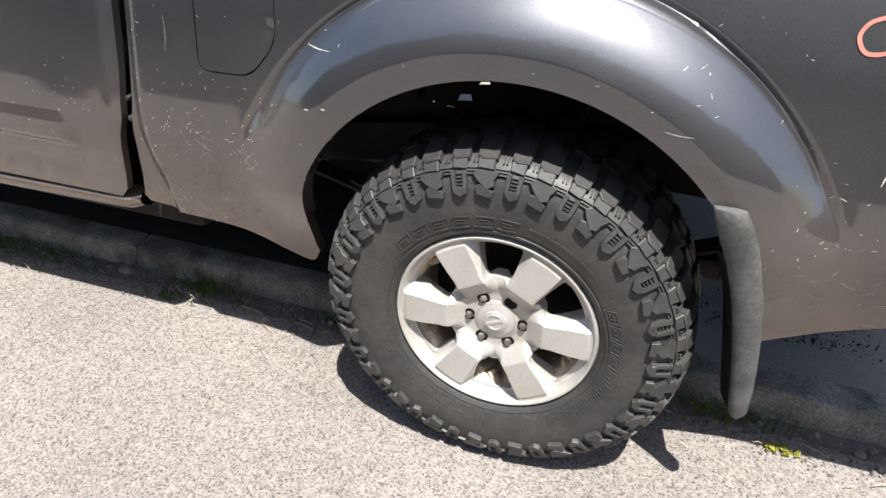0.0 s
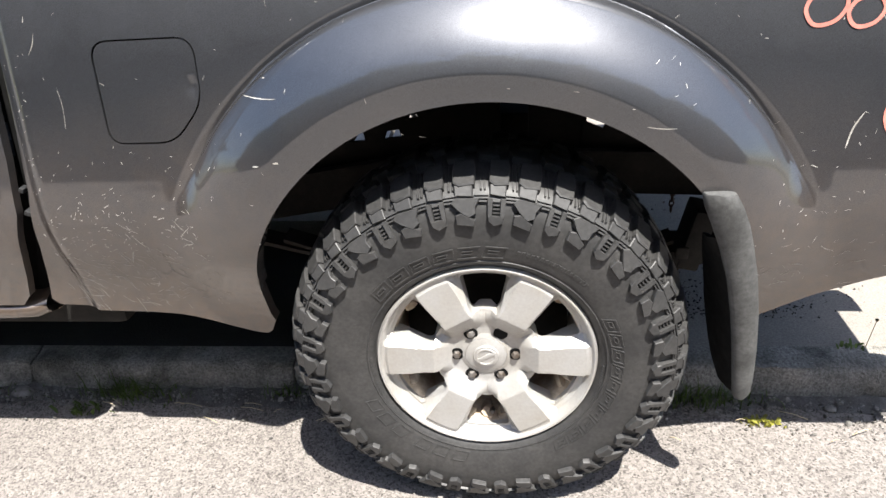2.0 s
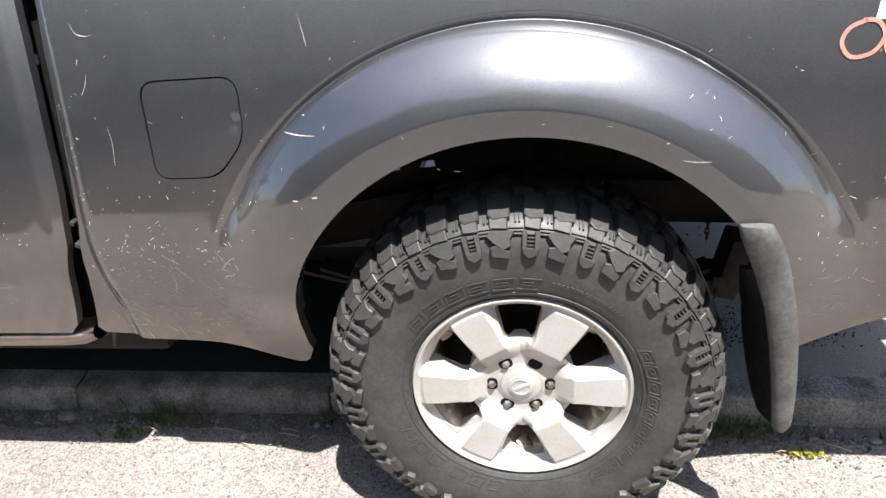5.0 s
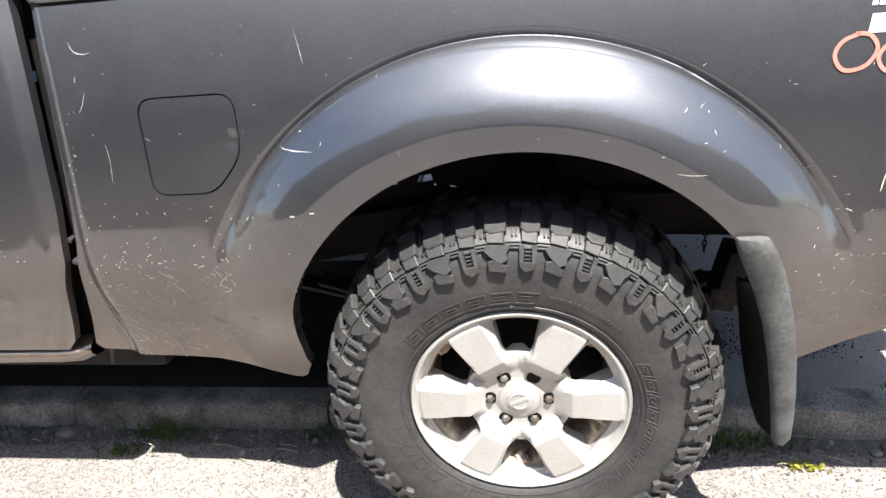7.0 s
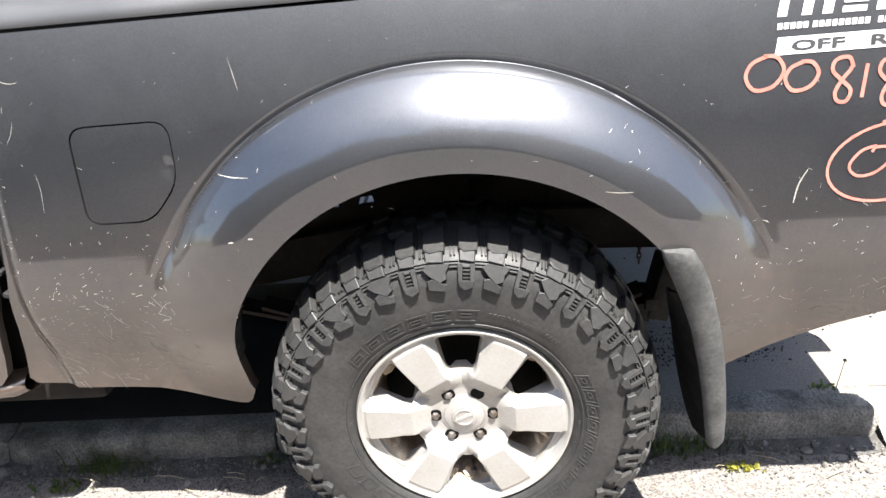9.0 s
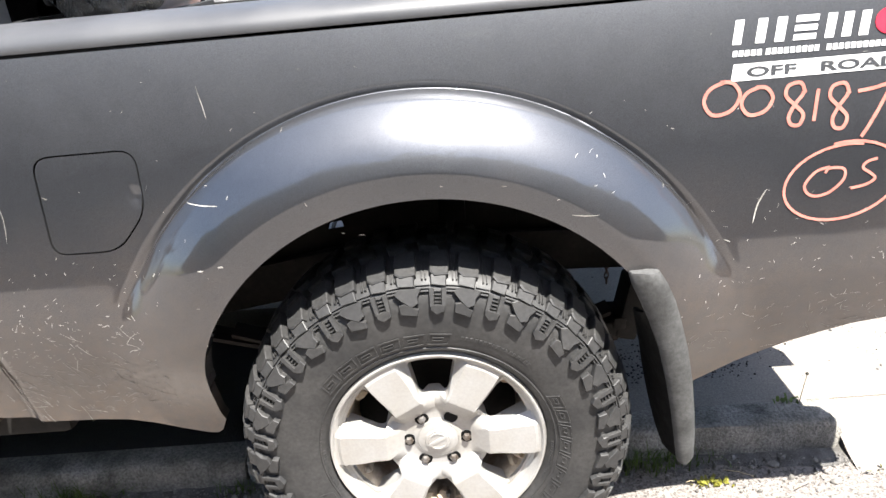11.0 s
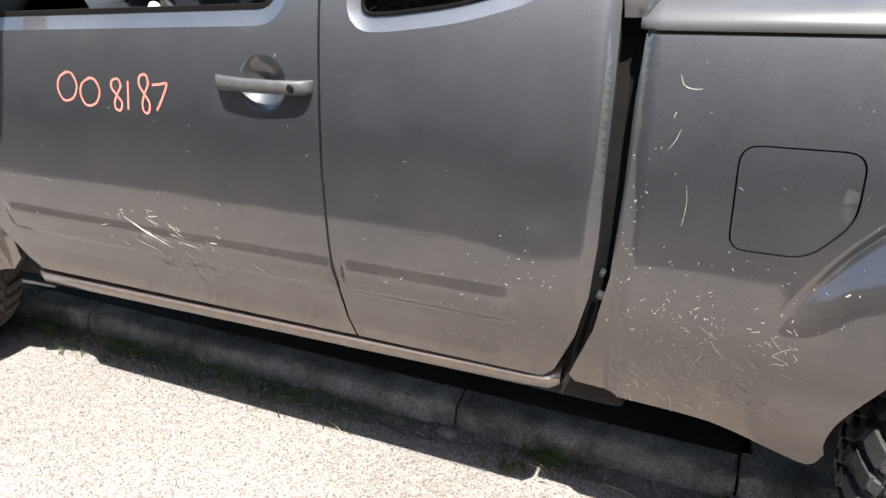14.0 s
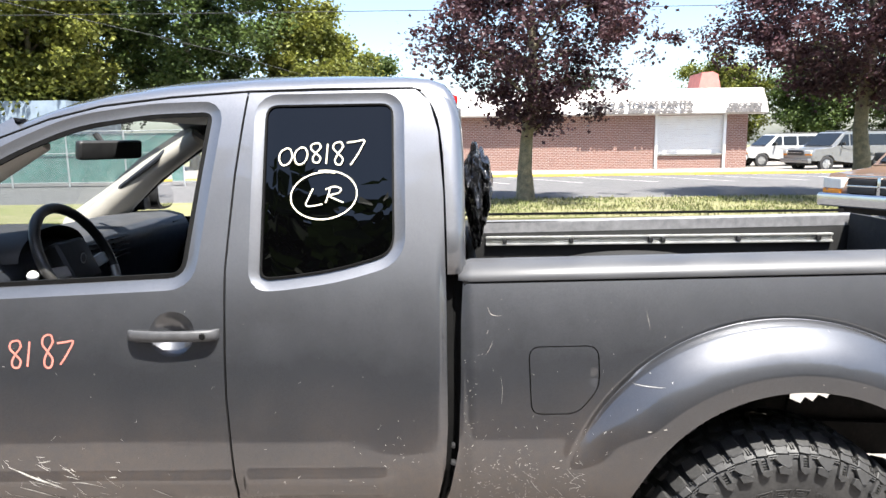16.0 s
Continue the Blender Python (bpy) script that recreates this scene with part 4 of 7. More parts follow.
# windscreen pillars
for side in (False, True):
    st = []
    for x, z in ((-2.03, 1.600), (-2.08, 1.575), (-2.30, 1.450), (-2.52, 1.283), (-2.75, 1.13), (-2.85, 1.06)):
        y0 = SECT(min(1.66, z - 0.02)) + 0.006 + 0.05 * smooth(-2.2, -3.3, x) + 0.008
        st.append([(x + 0.02, 2 * MID - (y0 - 0.0) if side else y0, z - 0.03), (x - 0.01, 2 * MID - (y0 + 0.006) if side else y0 + 0.006, z - 0.004),
                   (x - 0.03, 2 * MID - (y0 + 0.03) if side else y0 + 0.03, z + 0.012), (x - 0.03, 2 * MID - (y0 + 0.09) if side else y0 + 0.09, z + 0.01),
                   (x + 0.02, 2 * MID - (y0 + 0.10) if side else y0 + 0.10, z - 0.02), (x + 0.05, 2 * MID - (y0 + 0.05) if side else y0 + 0.05, z - 0.045)])
    sections("windscreen_pillar", PAINT if not side else PAINT, st, truck, closed=True)
    bm = bmesh.new()
    pts = []
    for x, z in ((-2.05, 1.570), (-2.30, 1.420), (-2.52, 1.255), (-2.70, 1.12)):
        y0 = SECT(min(1.66, z - 0.02)) + 0.10 + 0.05 * smooth(-2.2, -3.3, x)
        pts.append((x + 0.03, 2 * MID - y0 if side else y0, z - 0.01))
    tube(bm, pts, [0.045, 0.058, 0.080, 0.10], 12)
    part("pillar_trim", bm, CREAM, truck, "beige inner pillar trim")
# windscreen
st = []
for x, z in ((-2.06, 1.635), (-2.32, 1.49), (-2.56, 1.315), (-2.90, 1.075)):
    y0 = SECT(min(1.66, z - 0.06)) + 0.08
    st.append([(x + 0.10 * abs(a) ** 2.5, MID + a * (MID - y0), z - 0.02 * a * a) for a in (-1, -0.75, -0.4, 0, 0.4, 0.75, 1)])
ws = sections("windscreen", GLASS, st, truck, "dusty clear windscreen")
ws.visible_shadow = False
# headliner, back wall, floor
bm = bmesh.new()
box(bm, (-1.42, MID, 1.628), (1.02, 1.16, 0.03), bevel=0.01)
part("headliner", bm, CREAM, truck)
bm = bmesh.new()
for y0, y1, z0, z1 in ((1.64, 3.10, 0.60, 1.20), (1.80, 2.94, 1.56, 1.625), (1.72, 1.86, 1.20, 1.57), (2.88, 3.02, 1.20, 1.57)):
    box(bm, (-0.835, (y0 + y1) / 2, (z0 + z1) / 2), (0.03, y1 - y0, z1 - z0), bevel=0.004)
part("cab_back", bm, PAINT, truck)
bm = bmesh.new()
box(bm, (-0.842, MID, 1.385), (0.005, 1.04, 0.37))
part("rear_window", bm, TINT, truck)
bm = bmesh.new()
box(bm, (-1.75, MID, 0.44), (1.9, 1.60, 0.14), bevel=0.02)
box(bm, (-2.1, MID, 0.36), (1.3, 0.5, 0.16), bevel=0.05)
part("cab_floor", bm, CHASSIS, truck)
bm = bmesh.new()
box(bm, (-0.846, MID, 1.672), (0.04, 0.32, 0.030), bevel=0.01)
part("brake_light", bm, LAMP_RED, truck, "red high-level brake light")
# bonnet and nose
st = []
for x, z, w in ((-2.74, 1.118, 0.79), (-3.1, 1.105, 0.79), (-3.6, 1.04, 0.76), (-3.95, 0.96, 0.70), (-4.03, 0.90, 0.66)):
    st.append([(x - 0.06 * (1 - a * a), MID + a * w, z + 0.05 * (1 - a * a)) for a in (-1, -0.9, -0.6, -0.3, 0, 0.3, 0.6, 0.9, 1)])
sections("bonnet", PAINT, st, truck, "grey sheet steel bonnet")
bm = bmesh.new()
box(bm, (-2.80, MID, 1.07), (0.25, 1.56, 0.06), bevel=0.01)
part("cowl", bm, BLACK, truck)
bm = bmesh.new()
box(bm, (-4.03, MID, 0.80), (0.08, 0.86, 0.24), bevel=0.02)
gr = part("grille", bm, BLACK, truck)
for k in (-1, 1):
    bm = bmesh.new()
    box(bm, (-4.09, MID + k * 0.16, 0.80), (0.03, 0.05, 0.24), Euler((k * 0.35, 0, 0)), 0.008)
    part("grille_bar", bm, CHROME, gr)
    bm = bmesh.new()
    box(bm, (-3.99, MID + k * 0.63, 0.80), (0.14, 0.32, 0.20), Euler((0, 0, k * 0.35)), 0.03)
    part("headlight", bm, LENS, truck)
bm = bmesh.new()
box(bm, (-4.10, MID, 0.56), (0.20, 1.66, 0.24), bevel=0.06, seg=3)
part("front_bumper", bm, PAINT, truck)
bm = bmesh.new()
box(bm, (-3.3, MID, 0.72), (1.3, 1.1, 0.4), bevel=0.05)
part("engine_bay", bm, CHASSIS, truck)
# bed: floor, headboard, tailgate, bumper, tail lamps
bm = bmesh.new()
box(bm, (0.13, MID, 0.845), (1.88, 0.99, 0.03), bevel=0.005)
for k in (-1, 1):
    box(bm, (-0.655, MID + k * 0.61, 0.845), (0.31, 0.22, 0.03), bevel=0.005)
    box(bm, (0.785, MID + k * 0.61, 0.845), (0.57, 0.22, 0.03), bevel=0.005)
bf = part("bed_floor", bm, BEDLINER, truck)
for k in range(-5, 6):
    bm = bmesh.new()
    box(bm, (0.13, MID + k * 0.085, 0.864), (1.86, 0.035, 0.012), bevel=0.003)
    part("floor_rib", bm, BEDLINER, bf)
bm = bmesh.new()
box(bm, (-0.785, MID, 0.94), (0.03, 1.46, 0.42), bevel=0.006)
part("bed_headboard", bm, BEDLINER, truck)
bm = bmesh.new()
box(bm, (1.075, MID, 0.95), (0.05, 1.46, 0.42), bevel=0.012)
tg = part("tailgate", bm, PAINT, truck)
bm = bmesh.new()
box(bm, (1.045, MID, 0.975), (0.012, 1.40, 0.38), bevel=0.004)
part("tailgate_liner", bm, BEDLINER, tg)
bm = bmesh.new()
box(bm, (1.02, MID, 0.66), (0.11, 1.50, 0.14), bevel=0.03)
for k in (-1, 1):
    box(bm, (1.06, MID + k * 0.80, 0.625), (0.14, 0.12, 0.15), bevel=0.03)
part("rear_bumper", bm, CHROME, truck)
for k in (-1, 1):
    bm = bmesh.new()
    box(bm, (1.075, MID + k * 0.80, 0.96), (0.06, 0.13, 0.28), bevel=0.02)
    part("tail_lamp", bm, LAMP_RED, truck)
    # wheel housings in the bed
    bm = bmesh.new()
    a = [(0.50 * math.cos(t), 0.845 + 0.15 * math.sin(t)) for t in [math.pi * i / 16 for i in range(17)]]
    y0 = MID + k * 0.72
    prism(bm, a, y0 - k * 0.0, y0 - k * 0.20)
    bmesh.ops.delete(bm, geom=[f for f in bm.faces if f.calc_center_median().z < 0.847 or abs(f.calc_center_median().y - y0) < 0.01], context="FACES_ONLY")
    part("wheel_housing", bm, BEDLINER, truck)
    # frame rails with cross members
    bm = bmesh.new()
    ys = MID + k * 0.46
    st = []
    for x, z in ((-4.0, 0.52), (-2.8, 0.50), (-0.7, 0.50), (-0.45, 0.54), (-0.15, 0.585), (0.25, 0.585), (0.5, 0.575), (1.12, 0.57)):
        st.append([bm.verts.new((x, ys + a * 0.035, z + b * 0.052)) for a, b in ((-1, -1), (1, -1), (1, 1), (-1, 1))])
    grid_faces(bm, st, close_v=True)
    bmesh.ops.recalc_face_normals(bm, faces=bm.faces)
    part("frame_rail", bm, CHASSIS, truck, angle=30)
    # leaf spring
    bm = bmesh.new()
    for j in range(4):
        L = 0.62 - 0.11 * j
        pts = [(0.02 + L * t, MID + k * 0.56, 0.375 - 0.012 * j + 0.10 * t * t) for t in (-1, -0.75, -0.5, -0.25, 0, 0.25, 0.5, 0.75, 1)]
        rows = [[bm.verts.new((p[0], p[1] + a * 0.03, p[2] + b * 0.005)) for a, b in ((-1, -1), (1, -1), (1, 1), (-1, 1))] for p in pts]
        grid_faces(bm, rows, close_v=True)
        bm.faces.new(rows[0][::-1]); bm.faces.new(rows[-1])
    box(bm, (0.42, MID + k * 0.56, 0.40), (0.04, 0.07, 0.05), bevel=0.006)
    box(bm, (-0.35, MID + k * 0.56, 0.39), (0.04, 0.07, 0.05), bevel=0.006)
    bmesh.ops.recalc_face_normals(bm, faces=bm.faces)
    part("leaf_spring", bm, DARKRUST, truck, "dark rusty leaf spring pack", angle=30)
    bm = bmesh.new()
    tube(bm, [(0.10, MID + k * 0.50, 0.36), (-0.03, MID + k * 0.42, 0.68)], [0.028, 0.028], 10)
    part("shock_absorber", bm, CHASSIS, truck)
for x in (-0.42, 0.10, 0.66, 1.0):
    bm = bmesh.new()
    box(bm, (x, MID, 0.60), (0.09, 0.92, 0.07), bevel=0.01)
    part("cross_member", bm, CHASSIS, truck)
for x in (-0.40, 0.06, 0.74):
    bm = bmesh.new()
    box(bm, (x, MID, 0.745), (0.06, 1.20, 0.05), bevel=0.006)
    part("bed_cross_member", bm, CHASSIS, truck)
bm = bmesh.new()
tube(bm, [(0, 1.60, 0.385), (0, 2.15, 0.385), (0, 2.24, 0.385), (0, 2.37, 0.385), (0, 2.50, 0.385), (0, 2.60, 0.385), (0, 3.14, 0.385)], [0.045, 0.045, 0.10, 0.15, 0.10, 0.045, 0.045], 14)
part("rear_axle", bm, DARKRUST, truck, "rusty rear axle with differential")
bm = bmesh.new()
tube(bm, [(-0.05, 2.37, 0.40), (-1.6, 2.37, 0.48)], 0.04, 10)
part("drive_shaft", bm, CHASSIS, truck)
bm = bmesh.new()
tube(bm, [(-2.4, 2.85, 0.42), (-0.6, 2.85, 0.42), (-0.35, 2.85, 0.60), (0.25, 2.85, 0.60), (0.6, 2.88, 0.50), (1.15, 2.95, 0.48)], 0.03, 10)
part("exhaust_pipe", bm, DARKRUST, truck)
bm = bmesh.new()
box(bm, (-1.05, 2.05, 0.52), (0.9, 0.36, 0.24), bevel=0.05)
part("fuel_tank", bm, BLACK, truck)
# black liner between the frame and the bed, with rust holes through it
LINER_TOP = 0.828
for k in (-1, 1):
    bm = bmesh.new()
    holes = [(-0.350, -0.290, 0.662, 0.692), (-0.243, -0.203, 0.670, 0.692), (-0.190, -0.158, 0.717, 0.729)]
    ys = MID + k * 0.47
    loops = [[(-0.62, 0.60), (0.225, 0.60), (0.225, LINER_TOP), (-0.62, LINER_TOP)]] + [[(a, c), (b, c + 0.004), (b - 0.004, d), (a + 0.008, d - 0.003)] for a, b, c, d in holes]
    es = []
    for loop in loops:
        vs = [bm.verts.new((x, ys, z)) for x, z in loop]
        es += [bm.edges.new((vs[q], vs[(q + 1) % len(vs)])) for q in range(len(vs))]
    bmesh.ops.triangle_fill(bm, edges=es, use_beauty=True, normal=(0, -1, 0))
    bmesh.ops.solidify(bm, geom=bm.faces[:], thickness=0.008)
    bmesh.ops.recalc_face_normals(bm, faces=bm.faces)
    part("wheel_liner", bm, CHASSIS, truck, "oily black liner with rust holes")
    # torn bracket plate behind the wheel
    bm = bmesh.new()
    prism(bm, [(0.215, 0.60), (0.215, 0.705), (0.262, 0.684), (0.275, 0.705), (0.30, 0.690), (0.318, 0.712), (0.345, 0.700), (0.360, 0.728), (0.398, 0.716), (0.412, 0.742), (0.440, 0.722), (0.47, 0.745), (0.52, 0.735), (0.60, 0.76), (0.60, 0.60)], ys - 0.004, ys + 0.004)
    part("torn_bracket", bm, CHASSIS, truck, "torn black sheet metal bracket")
    bm = bmesh.new()
    box(bm, (0.82, ys, 0.71), (0.44, 0.012, 0.24), bevel=0.003)
    part("rear_baffle", bm, CHASSIS, truck)
    # spring hanger behind the axle
    bm = bmesh.new()
    box(bm, (0.47, MID + k * 0.56, 0.455), (0.05, 0.085, 0.15), Euler((0, 0.2, 0)), 0.008)
    box(bm, (0.42, MID + k * 0.56, 0.408), (0.40, 0.075, 0.042), Euler((0, -0.10, 0)), 0.006)
    box(bm, (0.44, MID + k * 0.56, 0.428), (0.03, 0.09, 0.03), bevel=0.005)
    part("spring_hanger", bm, CHASSIS, truck)
# mud flap: a grey moulded blade, its inward side behind it painted black for shade
bm = bmesh.new()
rows = []
for z, x, d, y0 in ((0.76, 0.352, 0.036, 1.38), (0.757, 0.35, 0.053, 1.38), (0.734, 0.357, 0.06, 1.382), (0.697, 0.374, 0.06, 1.385), (0.655, 0.392, 0.056, 1.389), (0.591, 0.415, 0.051, 1.394), (0.515, 0.434, 0.048, 1.4), (0.437, 0.45, 0.044, 1.407), (0.373, 0.461, 0.04, 1.412), (0.319, 0.47, 0.034, 1.416), (0.308, 0.474, 0.025, 1.417)):
    rows.append([bm.verts.new(p) for p in ((x, y0 + 0.012, z), (x + 0.002, y0 + 0.004, z), (x + 0.006, y0, z), (x + d * 0.55, y0 - 0.002, z), (x + d - 0.008, y0 + 0.001, z), (x + d, y0 + 0.008, z), (x + d * 0.95, y0 + 0.03, z), (x + 0.010, y0 + 0.03, z))])
grid_faces(bm, rows, close_v=True)
bm.faces.new(rows[0]); bm.faces.new(rows[-1][::-1])
bmesh.ops.recalc_face_normals(bm, faces=bm.faces)
flap = part("mud_flap", bm, FLAP, truck, "scuffed grey moulded mud flap", angle=50)
bm = bmesh.new()
rows = []
for z, x, w, y0 in ((0.672, 0.386, 0.012, 1.399), (0.655, 0.392, 0.05, 1.401), (0.623, 0.404, 0.085, 1.403), (0.569, 0.42, 0.115, 1.408), (0.515, 0.434, 0.13, 1.412), (0.461, 0.445, 0.14, 1.417), (0.406, 0.456, 0.138, 1.421), (0.361, 0.464, 0.122, 1.425), (0.33, 0.469, 0.095, 1.428), (0.314, 0.473, 0.06, 1.429)):
    rows.append([bm.verts.new(p) for p in ((x + 0.002, y0, z), (x - 0.008, y0 + w * 0.3, z), (x - 0.016, y0 + w * 0.75, z), (x - 0.014, y0 + w, z), (x - 0.006, y0 + w, z), (x + 0.002, y0 + w * 0.4, z), (x + 0.010, y0, z))])
grid_faces(bm, rows, close_v=True)
bm.faces.new(rows[0]); bm.faces.new(rows[-1][::-1])
bmesh.ops.recalc_face_normals(bm, faces=bm.faces)
part("flap_shade", bm, SEAL, flap, "curved inward side of the flap, painted black for shade", angle=50)

# ---- wheels ----
def tyre_mesh():
    """Mud-terrain tyre round the y axis: carcass, shoulder lugs, ridged channels, side biters, tread blocks, raised outline marks."""
    bm = bmesh.new()
    rnd = random.Random(17)
    mid = 0.030
    # the outer half, from bead to crown: radius and depth (minus is outwards)
    prof = [(0.204, -0.066), (0.2125, -0.085), (0.221, -0.096), (0.240, -0.104), (0.267, -0.109), (0.294, -0.111), (0.320, -0.109), (0.343, -0.102), (0.359, -0.090), (0.369, -0.073), (0.376, -0.045), (0.379, -0.01), (0.380, mid)]
    full = prof + [(r, 2 * mid - y) for r, y in prof[-2::-1]]
    lathe(bm, full, 126)
    bmesh.ops.recalc_face_normals(bm, faces=bm.faces)
    cum = [0.0]
    for a, b in zip(prof, prof[1:]):
        cum.append(cum[-1] + math.hypot(b[0] - a[0], b[1] - a[1]))
    fr, fy = spline(cum, [p[0] for p in prof]), spline(cum, [p[1] for p in prof])
    e = cum[-1]

    def at(theta, s, h, flip=1):
        """A point at the angle theta, the length s from the bead, the height h over the rubber."""
        s = min(s, e)
        r, y = fr(s), fy(s)
        dr, dy = fr(s + 1e-3) - fr(s - 1e-3), fy(s + 1e-3) - fy(s - 1e-3)
        l = math.hypot(dr, dy)
        nr, ny = dy / l, -dr / l
        r, y = r + nr * h, y + ny * h
        if flip < 0:
            y = 2 * mid - y
        return Vector((r * math.cos(theta), y, r * math.sin(theta)))

    def block(theta, poly, h, shrink=0.90, base=-0.003, flip=1, cham=0.0012, slope=0.0):
        """A raised piece of rubber with a rounded rim; poly: pairs of tangent length and s; slope: how far the top tilts along s."""
        cx, cs = sum(p[0] for p in poly) / len(poly), sum(p[1] for p in poly) / len(poly)
        wide = max(abs(p[1] - cs) for p in poly) + 1e-6
        rings = []
        hj = h * (1 + rnd.uniform(-0.06, 0.06))
        for lift, sk in ((base, 1.0), (max(0.2 * hj, hj - cham), 1 - (1 - shrink) * 0.55), (hj, shrink - (0.05 if cham > 0 else 0))):
            ring = []
            for t, s0 in poly:
                rad = fr(min(e, max(0.0, s0)))
                tt, ss = cx + (t - cx) * sk, cs + (s0 - cs) * sk
                lf = lift + (slope * (s0 - cs) / wide if lift > 0 else 0)
                ring.append(bm.verts.new(at(theta + tt / rad, ss, lf, flip)))
            rings.append(ring)
        n = len(poly)
        fs = [bm.faces.new(rings[2])]
        for lo, hi in zip(rings, rings[1:]):
            for i in range(n):
                fs.append(bm.faces.new((lo[i], lo[(i + 1) % n], hi[(i + 1) % n], hi[i])))
        fs[0].normal_update()
        c = sum((v.co for v in rings[2]), Vector()) / n - sum((v.co for v in rings[0]), Vector()) / n
        if fs[0].normal.dot(c) < 0:
            for f in fs:
                f.normal_flip()
        bmesh.ops.recalc_face_normals(bm, faces=fs)
        fs[0].normal_update()
        if fs[0].normal.dot(c) < 0:
            bmesh.ops.reverse_faces(bm, faces=fs)
    N = 42
    pitch = 2 * math.pi / N
    for k in range(N):
        th = pitch * k
        odd = k % 2
        w = 0.0185 if odd else 0.0165
        o = 0.002 if odd else -0.002
        for flip in (1, -1):
            # shoulder lug, stepped at one side
            block(th, [(-w + o, e - 0.050), (w * 0.9 + o, e - 0.054), (w + 0.001 + o, e - 0.084), (w + o, e - 0.112), (w * 0.45 + o, e - 0.119), (-w + o, e - 0.117), (-w - 0.002 + o, e - 0.088)], 0.0130, 0.93, flip=flip, cham=0.0018)
            # worn lower step of the lug
            block(th, [(-w * 0.85 + o, e - 0.116), (w * 0.95 + o, e - 0.114), (w * 0.9 + o, e - 0.131), (-w * 0.8 + o, e - 0.134)], 0.0075, 0.88, flip=flip, slope=0.002)
            # two ridges along the channel between lugs
            for q in (-0.0032, 0.0032):
                block(th + pitch / 2, [(q - 0.0014, e - 0.050), (q + 0.0014, e - 0.050), (q + 0.0014 - 0.003, e - 0.124), (q - 0.0014 - 0.003, e - 0.124)], 0.0042, 0.8, flip=flip, cham=0)
            sh = 0.33 if flip == 1 else 0.0
            block(th + sh * pitch, [(-0.021, e - 0.042), (0.014, e - 0.038), (0.020, e - 0.014), (0.006, e - 0.004), (-0.017, e - 0.010)], 0.0115, 0.88, flip=flip)
        # three thin ribs at the foot of each channel
        for j in range(3):
            s0 = e - 0.1285 - 0.0052 * j
            block(th + pitch / 2, [(-0.0125, s0), (0.0125, s0), (0.0125, s0 - 0.0028), (-0.0125, s0 - 0.0028)], 0.0052, 0.9, cham=0)
        if odd:
            # slanted biter with a foot block under it
            block(th, [(-0.025, e - 0.136), (0.016, e - 0.134), (0.026, e - 0.141), (0.014, e - 0.153), (-0.004, e - 0.166), (-0.016, e - 0.160), (-0.016, e - 0.149)], 0.0105, 0.95)
            block(th + 0.010, [(-0.018, e - 0.170), (0.006, e - 0.157), (0.016, e - 0.160), (0.015, e - 0.175), (-0.015, e - 0.181)], 0.0100, 0.94)
        else:
            # forked biter with a ladder in the fork
            for sx in (-1, 1):
                block(th, [(sx * 0.0065, e - 0.136), (sx * 0.0155, e - 0.136), (sx * 0.0135, e - 0.168), (sx * 0.0065, e - 0.164)], 0.0100, 0.95)
            block(th, [(-0.0135, e - 0.163), (0.0135, e - 0.163), (0.0125, e - 0.172), (0.002, e - 0.180), (-0.0125, e - 0.174)], 0.0100, 0.95)
            for j in range(5):
                s0 = e - 0.139 - 0.0062 * j
                block(th, [(-0.0062, s0), (0.0062, s0), (0.0062, s0 - 0.0028), (-0.0062, s0 - 0.0028)], 0.0050, 0.86, cham=0)

    # raised outlines where the maker's words stand: plain open boxes
    def frame_mark(theta, w, s0, s1, t=0.0022, h=0.0013, slant=0.0):
        for poly in ([(-w, s0), (w, s0), (w, s0 + t), (-w, s0 + t)], [(-w, s1 - t), (w, s1 - t), (w, s1), (-w, s1)],
                     [(-w, s0), (-w + t, s0), (-w + t, s1), (-w, s1)], [(w - t, s0), (w, s0), (w, s1), (w - t, s1)]):
            block(theta, [(a + slant * (b - s0), b) for a, b in poly], h, 0.97, -0.001, cham=0)
    for k in range(6):
        frame_mark(radians(138 - 10.4 * k), 0.0195, 0.054, 0.080, slant=-0.25)
        frame_mark(radians(138 - 10.4 * k), 0.0100, 0.063, 0.071, 0.0016, slant=-0.25)
    for k in range(10):
        frame_mark(radians(23 - 8.4 * k), 0.0155, 0.052, 0.076, slant=-0.3)
        frame_mark(radians(23 - 8.4 * k), 0.0070, 0.060, 0.068, 0.0016, slant=-0.3)
    for k in range(6):
        frame_mark(radians(206 + 9.5 * k + (4 if k > 2 else 0)), 0.0150, 0.052, 0.077, slant=-0.3)
    for k in range(17):
        block(radians(76 - 1.9 * k), [(-0.0026, 0.069), (0.0026, 0.069), (0.0026, 0.076), (-0.0026, 0.076)], 0.0006, 0.9, -0.0005, cham=0)
        block(radians(-2 - 1.5 * k), [(-0.002, 0.034), (0.002, 0.034), (0.002, 0.040), (-0.002, 0.040)], 0.0006, 0.9, -0.0005, cham=0)
        block(radians(178 + 1.6 * k), [(-0.002, 0.034), (0.002, 0.034), (0.002, 0.040), (-0.002, 0.040)], 0.0006, 0.9, -0.0005, cham=0)
    # raised rings
    for s0 in (0.022, 0.044):
        rows = []
        for k in range(126):
            th = 2 * math.pi * k / 126
            rows.append([bm.verts.new(at(th, s0 + a, b)) for a, b in ((-0.0018, -0.001), (-0.0008, 0.0011), (0.0008, 0.0011), (0.0018, -0.001))])
        grid_faces(bm, rows, close_u=True)
    return bm


RIM_SCALE = 0.962


